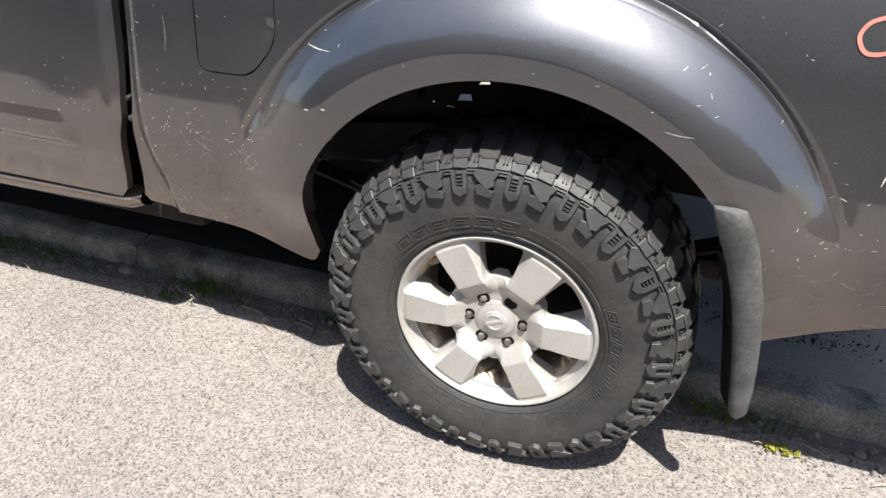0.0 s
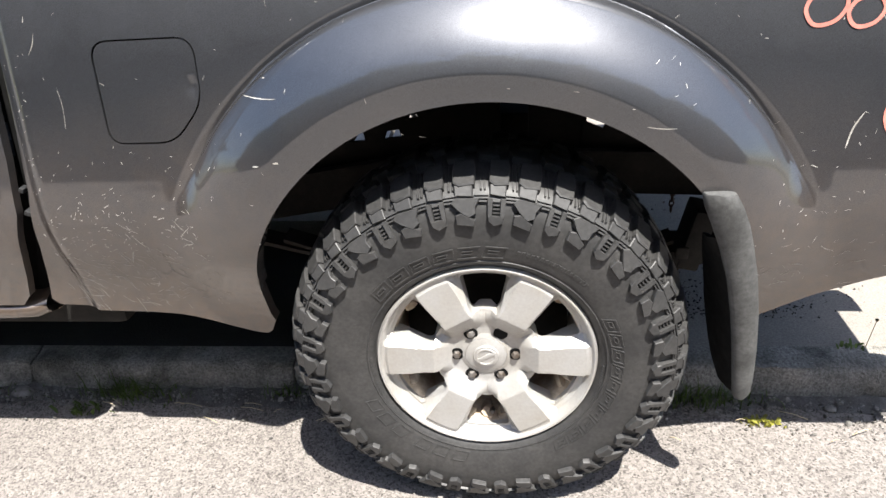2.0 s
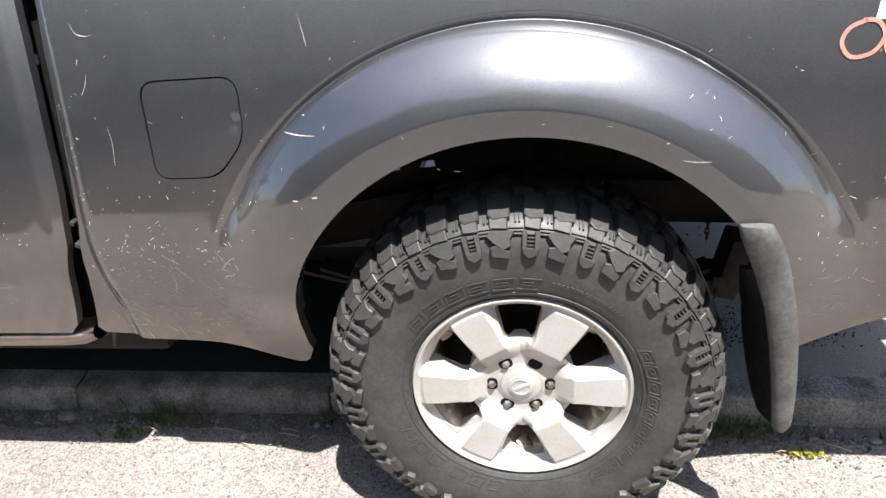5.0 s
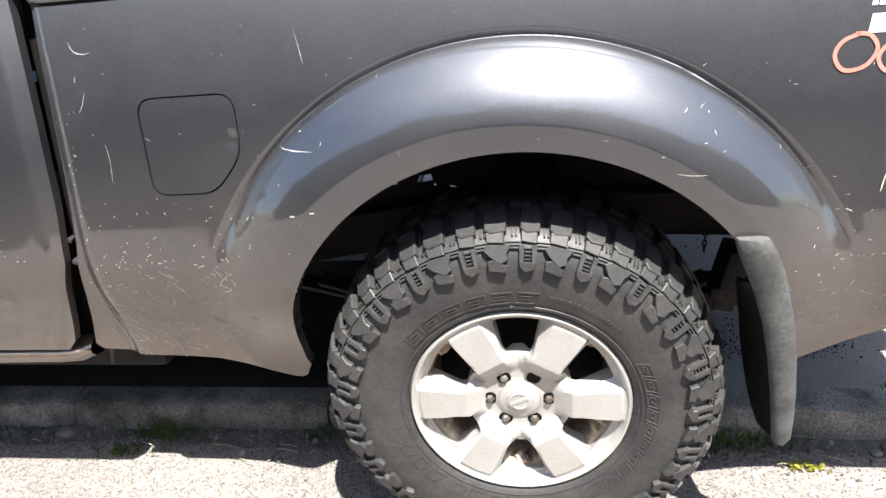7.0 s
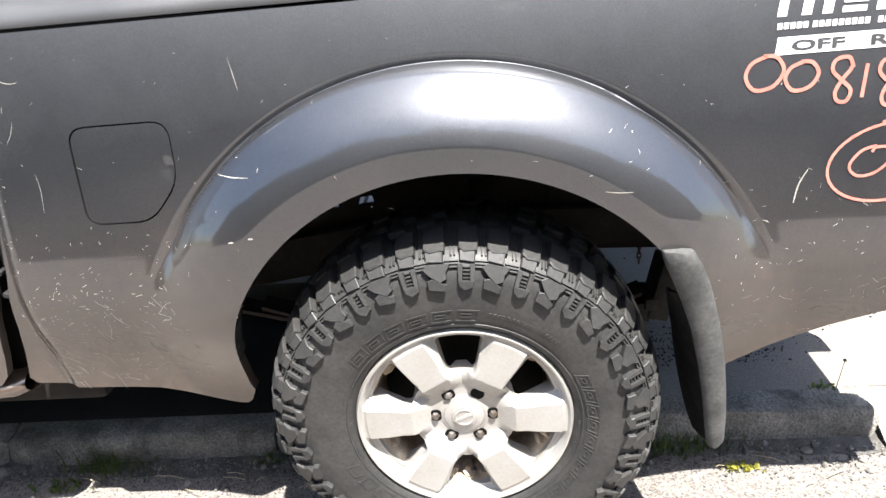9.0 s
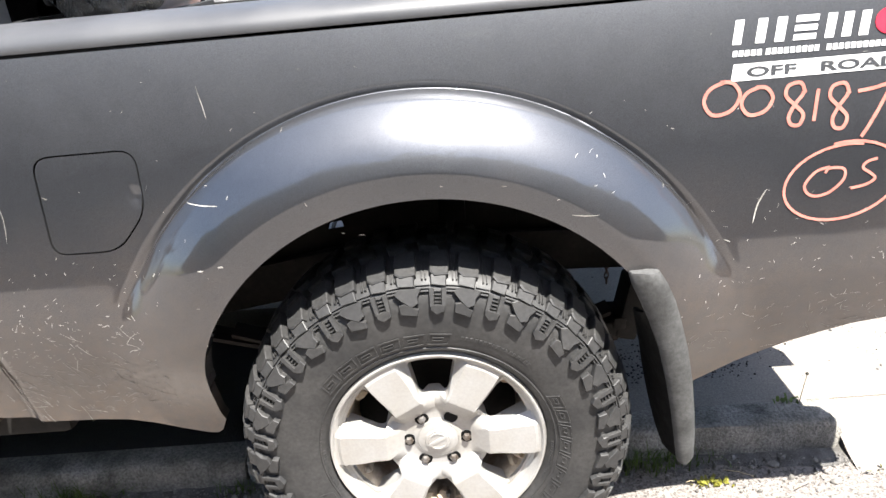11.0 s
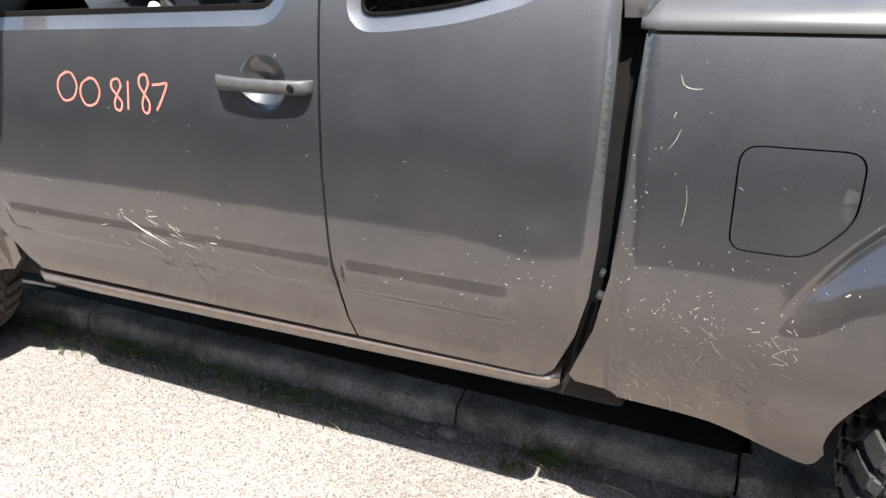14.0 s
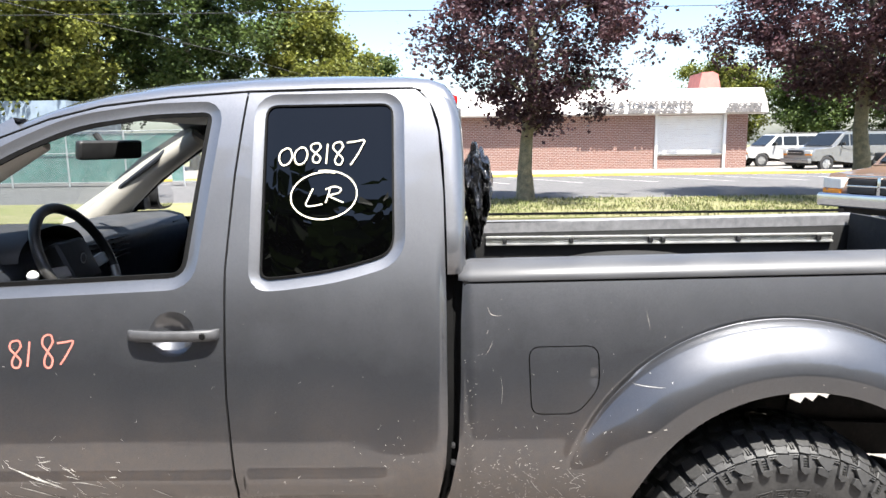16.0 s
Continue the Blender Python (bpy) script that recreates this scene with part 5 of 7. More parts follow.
def rim_mesh():
    """The face of a six-spoke alloy wheel; y = 0 at the spokes' faces, minus outwards."""
    bm = bmesh.new()
    rs = [0.0425, 0.047, 0.052, 0.058, 0.064, 0.070, 0.076, 0.082, 0.088, 0.094, 0.099, 0.1025, 0.105, 0.1075, 0.110, 0.1135, 0.118, 0.125, 0.14, 0.155, 0.170, 0.180, 0.186, 0.191, 0.194, 0.199, 0.205, 0.210, 0.2145, 0.218, 0.2215]
    r1, r2 = 0.110, 0.194

    def half_window(r):
        t = (r - r1) / (r2 - r1)
        w = 0.027 + 0.021 * t
        edge = min(1.0, max(0.0, min((r - (r1 - 0.003)) / 0.020, ((r2 + 0.004) - r) / 0.012)))
        return w * (0.62 + 0.38 * math.sqrt(max(0, 1 - (1 - edge) ** 2)))

    cols = {}
    sector = []
    for r in rs:
        beta = radians(30) - math.asin(min(0.9, half_window(min(max(r, r1), r2)) / max(r, 0.06)))
        beta = max(beta, radians(9))
        alpha = min(math.asin(min(0.9, (0.0300 + 0.005 * smooth(0.10, 0.20, r)) / r)), 0.80 * beta) if r > 0.09 else 0.88 * beta
        cham = alpha + (beta - alpha) * 0.75
        angles = [0, alpha * 0.5, alpha * 0.94, alpha, alpha + (beta - alpha) * 0.35, cham, beta, beta + (radians(30) - beta) * 0.5, radians(30)]
        # depth: flat spoke face, chamfered sides, a facet falling from its inner end to the sunk hub, outer lip
        half = 0.0300 + 0.005 * smooth(0.10, 0.20, r)
        row = []
        for a in angles:
            along, across = r * math.cos(a), r * math.sin(a)
            aside = max(0.0, across - half) * 1.7
            inner = max(0.0, 0.105 - along) * 0.62
            drop = min(0.024, math.hypot(aside, inner))
            y = drop
            if r > 0.2015:
                y = drop * (1 - smooth(0.2015, 0.2125, r)) * 0.8 + 0.003 - 0.006 * smooth(0.209, 0.216, r)
            if r >= 0.2215:
                y = 0.006
            if r < 0.052:
                y = 0.024 - 0.004 * smooth(0.052, 0.0425, r)
            row.append((a, y))
        sector.append((r, row))
    rows = []
    for r, row in sector:
        ring = []
        for s in range(6):
            base = s * math.pi / 3
            seq = [(-a, y) for a, y in row[:0:-1]] + row
            for a, y in seq[:-1]:
                ring.append(bm.verts.new((r * math.cos(base + a), y, r * math.sin(base + a))))
        rows.append(ring)
    n = len(rows[0])
    per = n // 6
    faces = []
    for i in range(len(rows) - 1):
        rm = (rs[i] + rs[i + 1]) / 2
        for j in range(n):
            k = j % per
            cell = k - 8  # minus: before the spoke's middle line
            inner = cell if cell >= 0 else -cell - 1
            if r1 <= rs[i] and rs[i + 1] <= r2 and inner >= 6:
                continue
            faces.append(bm.faces.new((rows[i][j], rows[i][(j + 1) % n], rows[i + 1][(j + 1) % n], rows[i + 1][j])))
    bmesh.ops.recalc_face_normals(bm, faces=bm.faces)
    if sum(f.normal.y * f.calc_area() for f in bm.faces) > 0:
        bmesh.ops.reverse_faces(bm, faces=bm.faces)
    edge = [e for e in bm.edges if e.is_boundary]
    g = bmesh.ops.extrude_edge_only(bm, edges=edge)
    for v in g["geom"]:
        if isinstance(v, bmesh.types.BMVert):
            v.co.y += 0.035
    for v in bm.verts:
        v.co.x *= RIM_SCALE
        v.co.z *= RIM_SCALE
    return bm


def make_wheel(name, rubber, alloy, label, missing=True):
    w = thing(name, (0, 0, 0), label, "wheel")
    part("tyre", tyre_mesh(), rubber, w, "deep-lugged mud-terrain tyre", angle=32)
    rim = part("rim", rim_mesh(), alloy, w, "six-spoke silver alloy rim", angle=20)
    rim.location.y = -0.094
    bm = bmesh.new()
    lathe(bm, [(0.2135, -0.084), (0.205, -0.081), (0.192, -0.066), (0.182, -0.050), (0.176, -0.020), (0.173, 0.09), (0.208, 0.10)], 72)
    bmesh.ops.recalc_face_normals(bm, faces=bm.faces)
    part("rim_barrel", bm, [ALLOY_DIRTY], w, "dusty rim barrel", angle=50)
    bm = bmesh.new()
    lathe(bm, [(0.0, 0.03), (0.16, 0.03), (0.166, 0.035), (0.166, 0.085), (0.0, 0.085)], 40)
    bmesh.ops.remove_doubles(bm, verts=bm.verts, dist=1e-5)
    bmesh.ops.recalc_face_normals(bm, faces=bm.faces)
    part("brake_drum", bm, CHASSIS, w, "dark oily brake drum", angle=40)
    bm = bmesh.new()
    lathe(bm, [(0.0, -0.080), (0.010, -0.0805), (0.024, -0.080), (0.026, -0.0775), (0.034, -0.076), (0.040, -0.074), (0.0425, -0.068), (0.0425, -0.05)], 40)
    # plain round badge
    lathe(bm, [(0.016, -0.080), (0.0165, -0.082), (0.0195, -0.082), (0.020, -0.079)], 32)
    box(bm, (0, -0.0805, 0), (0.042, 0.003, 0.008), Euler((0, radians(-30), 0)), 0.001)
    bmesh.ops.remove_doubles(bm, verts=bm.verts, dist=1e-5)
    bmesh.ops.recalc_face_normals(bm, faces=bm.faces)
    part("centre_cap", bm, alloy, w, "round centre cap with a plain ring badge", angle=40)
    for k in range(6):
        a = radians(60 * k)
        bm = bmesh.new()
        c, s = 0.05715 * math.cos(a), 0.05715 * math.sin(a)
        # black disc on the hub, painted as the shade inside the lug hole
        rows = lathe(bm, [(0.0140, -0.060), (0.0140, -0.0712), (0.0132, -0.0718), (0.0, -0.0716)], 16)
        bmesh.ops.remove_doubles(bm, verts=bm.verts, dist=1e-5)
        bmesh.ops.recalc_face_normals(bm, faces=bm.faces)
        bmesh.ops.translate(bm, vec=(c, 0, s), verts=bm.verts)
        part("lug_hole_shade", bm, SEAL, w)
        if missing and k == 1:
            continue
        bm = bmesh.new()
        lathe(bm, [(0.0088, -0.060), (0.0086, -0.074), (0.0072, -0.078), (0.004, -0.0795), (0.0, -0.0795)], 6)
        bmesh.ops.remove_doubles(bm, verts=bm.verts, dist=1e-5)
        bmesh.ops.recalc_face_normals(bm, faces=bm.faces)
        bmesh.ops.translate(bm, vec=(c, 0, s), verts=bm.verts)
        part("lug_nut", bm, STEEL, w)
    # valve and lumps of dried mud in the barrel
    bm = bmesh.new()
    tube(bm, [(0.008, -0.030, -0.180), (0.009, -0.048, -0.168), (0.009, -0.062, -0.160)], [0.006, 0.0055, 0.004], 8)
    part("valve_stem", bm, STEEL, w)
    rnd = random.Random(4)
    for k in range(9):
        a = radians((-90, -80, -102, -32, -24, -150, -158, 148, 40)[k])
        bm = bmesh.new()
        bmesh.ops.create_icosphere(bm, subdivisions=2, radius=0.015)
        for v in bm.verts:
            v.co *= 1 + 0.5 * noise.noise(v.co * 90 + Vector((k * 7, 0, 0)))
            v.co.y *= 1.6
        bmesh.ops.translate(bm, vec=(0.179 * math.cos(a), -0.035 + 0.012 * rnd.random(), 0.179 * math.sin(a)), verts=bm.verts)
        part("mud_lump", bm, ALLOY_DIRTY, w)
    return w


def reparent(w, m, parent):
    w.matrix_basis = m
    w.parent = parent
    w.matrix_parent_inverse = world_of(parent).inverted()
    for key in ("category", "group"):
        if key in w:
            del w[key]


rear_wheel = make_wheel("rear_wheel", RUBBER, ALLOY, "six-spoke alloy wheel with a mud-terrain tyre and one lug nut missing")
front_wheel = make_wheel("front_wheel", RUBBER_DUSTY, ALLOY_FRONT, "mud-caked six-spoke alloy wheel with a dusty mud-terrain tyre", False)
rw2 = copy_thing(rear_wheel, pose(0, 0, 0))
fw2 = copy_thing(front_wheel, pose(0, 0, 0))
WHEEL_Y, WHEEL_Z = 1.516, 0.392
reparent(rear_wheel, pose(0, WHEEL_Y, WHEEL_Z), truck)
reparent(front_wheel, pose(-3.2, WHEEL_Y, WHEEL_Z, 0, 20, 0), truck)
reparent(rw2, pose(0, 2 * MID - WHEEL_Y, WHEEL_Z + 0.09, 0, 0, 180), truck)
reparent(fw2, pose(-3.2, 2 * MID - WHEEL_Y, WHEEL_Z + 0.09, 0, 0, 180), truck)

# ---- truck: handles, mirrors, cabin ----
for side in (False, True):
    def Y(y):
        return 2 * MID - y if side else y
    door = FDOOR if not side else truck
    bm = bmesh.new()
    st = []
    for x, h, d in ((-1.694, 0.020, 0.004), (-1.690, 0.026, 0.016), (-1.670, 0.028, 0.030), (-1.60, 0.027, 0.036), (-1.53, 0.027, 0.034), (-1.475, 0.028, 0.028), (-1.462, 0.027, 0.018), (-1.457, 0.022, 0.004)):
        zc, y0 = 1.046, SECT(1.046) - 0.004
        st.append([bm.verts.new((x, Y(y0 - d + o), zc + v * h)) for o, v in ((0.010, 0.52), (0.003, 0.50), (0.0, 0.38), (-0.002, 0.0), (0.0, -0.40), (0.004, -0.5), (0.012, -0.52), (0.02, -0.3), (0.02, 0.3))])
    grid_faces(bm, st, close_v=True)
    bm.faces.new(st[0]); bm.faces.new(st[-1][::-1])
    bmesh.ops.recalc_face_normals(bm, faces=bm.faces)
    h = part("door_handle", bm, HANDLE, door, "faded grey pull handle", angle=50)
    bm = bmesh.new()
    lathe(bm, [(0.0, 0.0), (0.007, 0.0), (0.009, 0.002), (0.009, 0.01)], 16)
    bmesh.ops.remove_doubles(bm, verts=bm.verts, dist=1e-5)
    bmesh.ops.translate(bm, vec=(-1.492, Y(SECT(1.046) - 0.037) - (0.0 if not side else 0.002), 1.046), verts=bm.verts)
    part("keyhole", bm, SEAL, h)
    # door mirror
    bm = bmesh.new()
    st = []
    for x, s in ((-2.445, 0.55), (-2.43, 0.85), (-2.395, 1.0), (-2.345, 1.0), (-2.335, 0.96)):
        st.append([bm.verts.new((x, Y(1.42 + 0.11 * s * math.copysign(abs(math.cos(a)) ** 0.6, math.cos(a))), 1.310 + 0.110 * s * math.copysign(abs(math.sin(a)) ** 0.6, math.sin(a)))) for a in [2 * math.pi * k / 20 for k in range(20)]])
    grid_faces(bm, st, close_v=True)
    bm.faces.new(st[0]); bm.faces.new(st[-1][::-1])
    box(bm, (-2.40, Y(1.54), 1.245), (0.06, 0.10, 0.07), bevel=0.015)
    bmesh.ops.recalc_face_normals(bm, faces=bm.faces)
    mi = part("door_mirror", bm, BLACK, truck, "black plastic door mirror", angle=50)
    bm = bmesh.new()
    prism(bm, [(Y(1.42) + 0.095 * math.copysign(abs(math.cos(a)) ** 0.6, math.cos(a)), 1.310 + 0.094 * math.copysign(abs(math.sin(a)) ** 0.6, math.sin(a))) for a in [2 * math.pi * k / 24 for k in range(24)]], -2.334, -2.330, "x")
    part("mirror_glass", bm, MIRROR, mi)

# dashboard
bm = bmesh.new()
prof = [(-2.78, 1.10), (-2.60, 1.185), (-2.40, 1.222), (-2.26, 1.225), (-2.19, 1.205), (-2.165, 1.16), (-2.175, 1.09), (-2.22, 1.00), (-2.24, 0.82), (-2.40, 0.80), (-2.80, 0.85)]
rows = [[bm.verts.new((x + (0.02 if abs(y - MID) > 0.66 else 0), y, z + (-0.01 if abs(y - MID) > 0.66 else 0))) for x, z in prof] for y in (1.62, 1.70, 1.9, 2.2, 2.5, 2.8, 3.04, 3.12)]
grid_faces(bm, rows, close_v=True)
bmesh.ops.recalc_face_normals(bm, faces=bm.faces)
# upward faces take a lighter grey: sunlight put into the colour
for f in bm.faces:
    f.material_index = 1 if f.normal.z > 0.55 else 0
dash = part("dashboard", bm, [DASH, DASHTOP], truck, "dark dashboard with a top painted lighter for sunlight", angle=50)
bm = bmesh.new()
st = []
for x, s in ((-2.42, 0.8), (-2.30, 1.0), (-2.16, 1.0), (-2.13, 0.94)):
    st.append([bm.verts.new((x, 1.95 + 0.20 * s * math.cos(a), 1.19 + 0.095 * s * math.sin(a))) for a in [math.pi * k / 14 for k in range(15)]])
grid_faces(bm, st)
bmesh.ops.recalc_face_normals(bm, faces=bm.faces)
part("instrument_hood", bm, BLACK, dash, angle=50)
for yv, w in ((2.30, 0.13), (2.46, 0.13), (1.70, 0.10), (3.02, 0.10)):
    bm = bmesh.new()
    for k in range(5):
        box(bm, (-2.168, yv, 1.10 + 0.018 * k), (0.02, w, 0.006), bevel=0.001)
    part("air_vent", bm, BLACK, dash)
# steering wheel
bm = bmesh.new()
wc, tilt = Vector((-2.065, 1.97, 1.165)), radians(24)
ax = Vector((math.cos(tilt), 0, math.sin(tilt)))
up = Vector((-math.sin(tilt), 0, math.cos(tilt)))
rows = []
for k in range(40):
    a = 2 * math.pi * k / 40
    rad = Vector((0, 1, 0)) * math.cos(a) + up * math.sin(a)
    rows.append([bm.verts.new(wc + rad * (0.185 + 0.017 * math.cos(b)) + ax * 0.017 * math.sin(b)) for b in [2 * math.pi * j / 10 for j in range(10)]])
grid_faces(bm, rows, close_u=True, close_v=True)
bmesh.ops.recalc_face_normals(bm, faces=bm.faces)
for f in bm.faces:
    c = f.calc_center_median() - wc
    ang = math.degrees(math.atan2(c.dot(up), c.y))
    f.material_index = 1 if (-60 < ang < -15 or 195 < ang % 360 < 240) else 0
sw = part("steering_wheel", bm, [LEATHER, SILVER], truck, "black leather steering wheel with silver spoke trims", angle=60)
bm = bmesh.new()
box(bm, wc - ax * 0.02, (0.06, 0.17, 0.15), Euler((0, -tilt, 0)), 0.025, 3)
part("airbag_cover", bm, BLACK, sw)
for s in (-1, 1):
    bm = bmesh.new()
    box(bm, wc + Vector((0, s * 0.12, 0)) - ax * 0.01 - up * 0.02, (0.025, 0.10, 0.04), Euler((s * 0.1, -tilt, 0)), 0.008)
    part("spoke", bm, SILVER, sw)
bm = bmesh.new()
lathe(bm, [(0.013, 0.0), (0.016, 0.0015), (0.019, 0.0)], 20)
bmesh.ops.rotate(bm, cent=(0, 0, 0), matrix=Matrix.Rotation(radians(90), 3, "Z"), verts=bm.verts)
bmesh.ops.translate(bm, vec=wc + ax * 0.018, verts=bm.verts)
part("badge", bm, SILVER, sw)
bm = bmesh.new()
tube(bm, [wc - ax * 0.03, wc - ax * 0.28], 0.04, 12)
part("steering_column", bm, BLACK, sw)
bm = bmesh.new()
tube(bm, [wc - ax * 0.10 - Vector((0, 0.03, 0)), wc - ax * 0.03 - Vector((0, 0.20, 0.0))], 0.008, 8)
st_ob = part("indicator_stalk", bm, BLACK, sw)
bm = bmesh.new()
bmesh.ops.create_uvsphere(bm, u_segments=14, v_segments=9, radius=0.017)
bmesh.ops.translate(bm, vec=wc - ax * 0.03 - Vector((0.0, 0.205, 0.0)), verts=bm.verts)
part("stalk_knob", bm, WHITE_DECAL, sw)
# inside mirror
bm = bmesh.new()
box(bm, (-2.13, 2.37, 1.515), (0.035, 0.26, 0.07), Euler((0, 0.15, -0.5)), 0.014, 3)
rm = part("inside_mirror", bm, BLACK, truck)
bm = bmesh.new()
tube(bm, [(-2.15, 2.37, 1.53), (-2.18, 2.37, 1.575)], 0.012, 8)
part("mirror_stem", bm, BLACK, rm)
# far door inner trim and grab handle
for side in (False, True):
    yy = 3.13 if side else 1.61
    bm = bmesh.new()
    box(bm, (-2.0, yy, 0.86), (1.05, 0.05, 0.56), bevel=0.02)
    part("door_trim", bm, DASH, truck)
    bm = bmesh.new()
    ys = (2 * MID - 1.66) if side else 1.66
    k = -1 if side else 1
    tube(bm, [(-1.47, ys + k * 0.02, 1.0), (-1.44, ys + k * 0.04, 1.3), (-1.42, ys + k * 0.10, 1.60)], 0.035, 8)
    part("door_pillar_trim", bm, DASH, truck)
bm = bmesh.new()
tube(bm, [(-2.45, 3.03, 1.30), (-2.40, 3.00, 1.34), (-2.22, 2.97, 1.46), (-2.18, 2.99, 1.50)], 0.013, 8)
part("grab_handle", bm, DASH, truck)
bm = bmesh.new()
box(bm, (-1.9, 2.37, 0.74), (0.9, 0.22, 0.30), bevel=0.04)
part("centre_console", bm, DASH, truck)

# ---- strokes: marker writing, decal, scratches ----
GLYPH = {
    "0": [[(0.55, 1.0), (0.15, 0.8), (0.0, 0.4), (0.25, 0.0), (0.75, 0.1), (1.0, 0.55), (0.8, 0.95), (0.45, 1.0)]],
    "1": [[(0.65, 1.0), (0.5, 0.5), (0.35, 0.0)]],
    "8": [[(0.95, 0.75), (0.75, 1.0), (0.25, 0.95), (0.15, 0.72), (0.5, 0.5), (0.9, 0.25), (0.75, 0.0), (0.4, 0.02), (0.3, 0.22), (0.55, 0.5), (0.85, 0.72), (0.85, 0.8)]],
    "7": [[(0.0, 0.92), (0.5, 0.96), (1.0, 1.0), (0.75, 0.6), (0.45, 0.25), (0.2, 0.0)]],
    "O": [[(0.6, 0.95), (0.25, 0.8), (0.0, 0.35), (0.2, 0.03), (0.6, 0.1), (0.95, 0.5), (0.95, 0.85), (0.6, 0.9), (0.5, 0.75)]],
    "S": [[(1.0, 1.0), (0.6, 0.9), (0.45, 0.7), (0.75, 0.5), (0.95, 0.3), (0.6, 0.1), (0.0, 0.0)]],
    "L": [[(0.45, 1.0), (0.2, 0.5), (0.05, 0.05), (0.5, 0.02), (1.0, 0.12)]],
    "R": [[(0.25, 0.95), (0.15, 0.5), (0.0, 0.0)], [(0.0, 0.85), (0.5, 1.0), (0.85, 0.85), (0.7, 0.6), (0.2, 0.45), (0.6, 0.2), (1.0, 0.02)]],
}


def writing(name, glyphs, ring, width, depth, material, parent, label):
    bm = bmesh.new()
    for g, x0, x1, z0, z1 in glyphs:
        for stroke in GLYPH[g]:
            ribbon(bm, curve_pts([(x0 + (x1 - x0) * a, z0 + (z1 - z0) * b) for a, b in stroke], 6), width, depth, 0.0015)
    if ring:
        cx, cz, rx, rz, tilt = ring
        pts = []
        for k in range(40):
            a = 2 * math.pi * k / 36 + 1.2
            grow = 1 + 0.02 * math.sin(a * 2) + 0.0018 * k
            px, pz = rx * math.cos(a) * grow, rz * math.sin(a) * grow
            pts.append((cx + px, cz + pz + tilt * px))
        ribbon(bm, pts, width, depth, 0.0015)
    return part(name, bm, material, parent, label)


writing("marker_number", [("0", 0.497, 0.557, 0.988, 1.040), ("0", 0.560, 0.612, 0.984, 1.028), ("8", 0.628, 0.668, 0.962, 1.030), ("1", 0.676, 0.694, 0.966, 1.018), ("8", 0.702, 0.742, 0.952, 1.024), ("7", 0.754, 0.806, 0.934, 1.016)],
        None, 0.0061, bed_depth, PINK, BEDPANEL, "salmon hand-written stock number 008187")
writing("marker_note", [("O", 0.672, 0.742, 0.838, 0.890), ("S", 0.752, 0.795, 0.848, 0.896)], (0.735, 0.861, 0.096, 0.062, 0.08), 0.0048, bed_depth, PINK, BEDPANEL, "salmon hand-written letters OS in a ring")
writing("marker_number", [("0", -2.182, -2.118, 0.975, 1.040), ("0", -2.108, -2.045, 0.968, 1.030), ("8", -2.012, -1.974, 0.964, 1.032), ("1", -1.966, -1.948, 0.966, 1.030), ("8", -1.926, -1.890, 0.964, 1.046), ("7", -1.882, -1.840, 0.970, 1.030)],
        None, 0.0053, door_depth, PINK, FDOOR, "salmon hand-written stock number 008187")


def glass_depth(x, z):
    return door_depth(x, z) + 0.0102


writing("marker_number", [("0", -1.310, -1.275, 1.474, 1.518), ("0", -1.269, -1.234, 1.476, 1.520), ("8", -1.230, -1.196, 1.480, 1.530), ("1", -1.188, -1.176, 1.476, 1.528), ("8", -1.170, -1.136, 1.474, 1.532), ("7", -1.128, -1.082, 1.472, 1.536)],
        None, 0.0040, glass_depth, CHALK, RDOOR, "cream hand-written stock number 008187")
writing("marker_note", [("L", -1.238, -1.192, 1.366, 1.412), ("R", -1.184, -1.136, 1.374, 1.416)], (-1.190, 1.394, 0.085, 0.060, 0.02), 0.0038, glass_depth, CHALK, RDOOR, "cream hand-written letters LR in a ring")

# decal: plain slanted shapes, small bars, and a lettered band


def slab(bm, pts, depth, lift=0.0012):
    n = 6
    (ax0, az0), (ax1, az1), (bx1, bz1), (bx0, bz0) = pts
    rows = []
    for i in range(n + 1):
        t = i / n
        row = []
        for s in (0, 0.5, 1):
            x = (ax0 + (ax1 - ax0) * t) * (1 - s) + (bx0 + (bx1 - bx0) * t) * s
            z = (az0 + (az1 - az0) * t) * (1 - s) + (bz0 + (bz1 - bz0) * t) * s
            row.append(bm.verts.new((x, depth(x, z) - lift, z)))
        rows.append(row)
    grid_faces(bm, rows)
    bmesh.ops.recalc_face_normals(bm, faces=bm.faces)
    for f in bm.faces:
        if f.normal.y > 0:
            f.normal_flip()


decal = new("decal")
decal.location = (0.68, 1.52, 1.09)
decal.parent = BEDPANEL
decal.matrix_parent_inverse = world_of(BEDPANEL).inverted()
tagged(decal, "white and red vinyl decal of plain slanted shapes over a lettered band")


def decal_piece(name, quads, label=""):
    bm = bmesh.new()
    for q in quads:
        slab(bm, q, bed_depth)
    return part(name, bm, WHITE_DECAL, decal, label)


def stem(x0, x1, z0=1.098, z1=1.136, lean=0.006):
    k0, k1 = (z0 - 1.098) / 0.038 * lean, (z1 - 1.098) / 0.038 * lean
    return [(x0 + k0, z0), (x1 + k0, z0), (x1 + k1, z1), (x0 + k1, z1)]


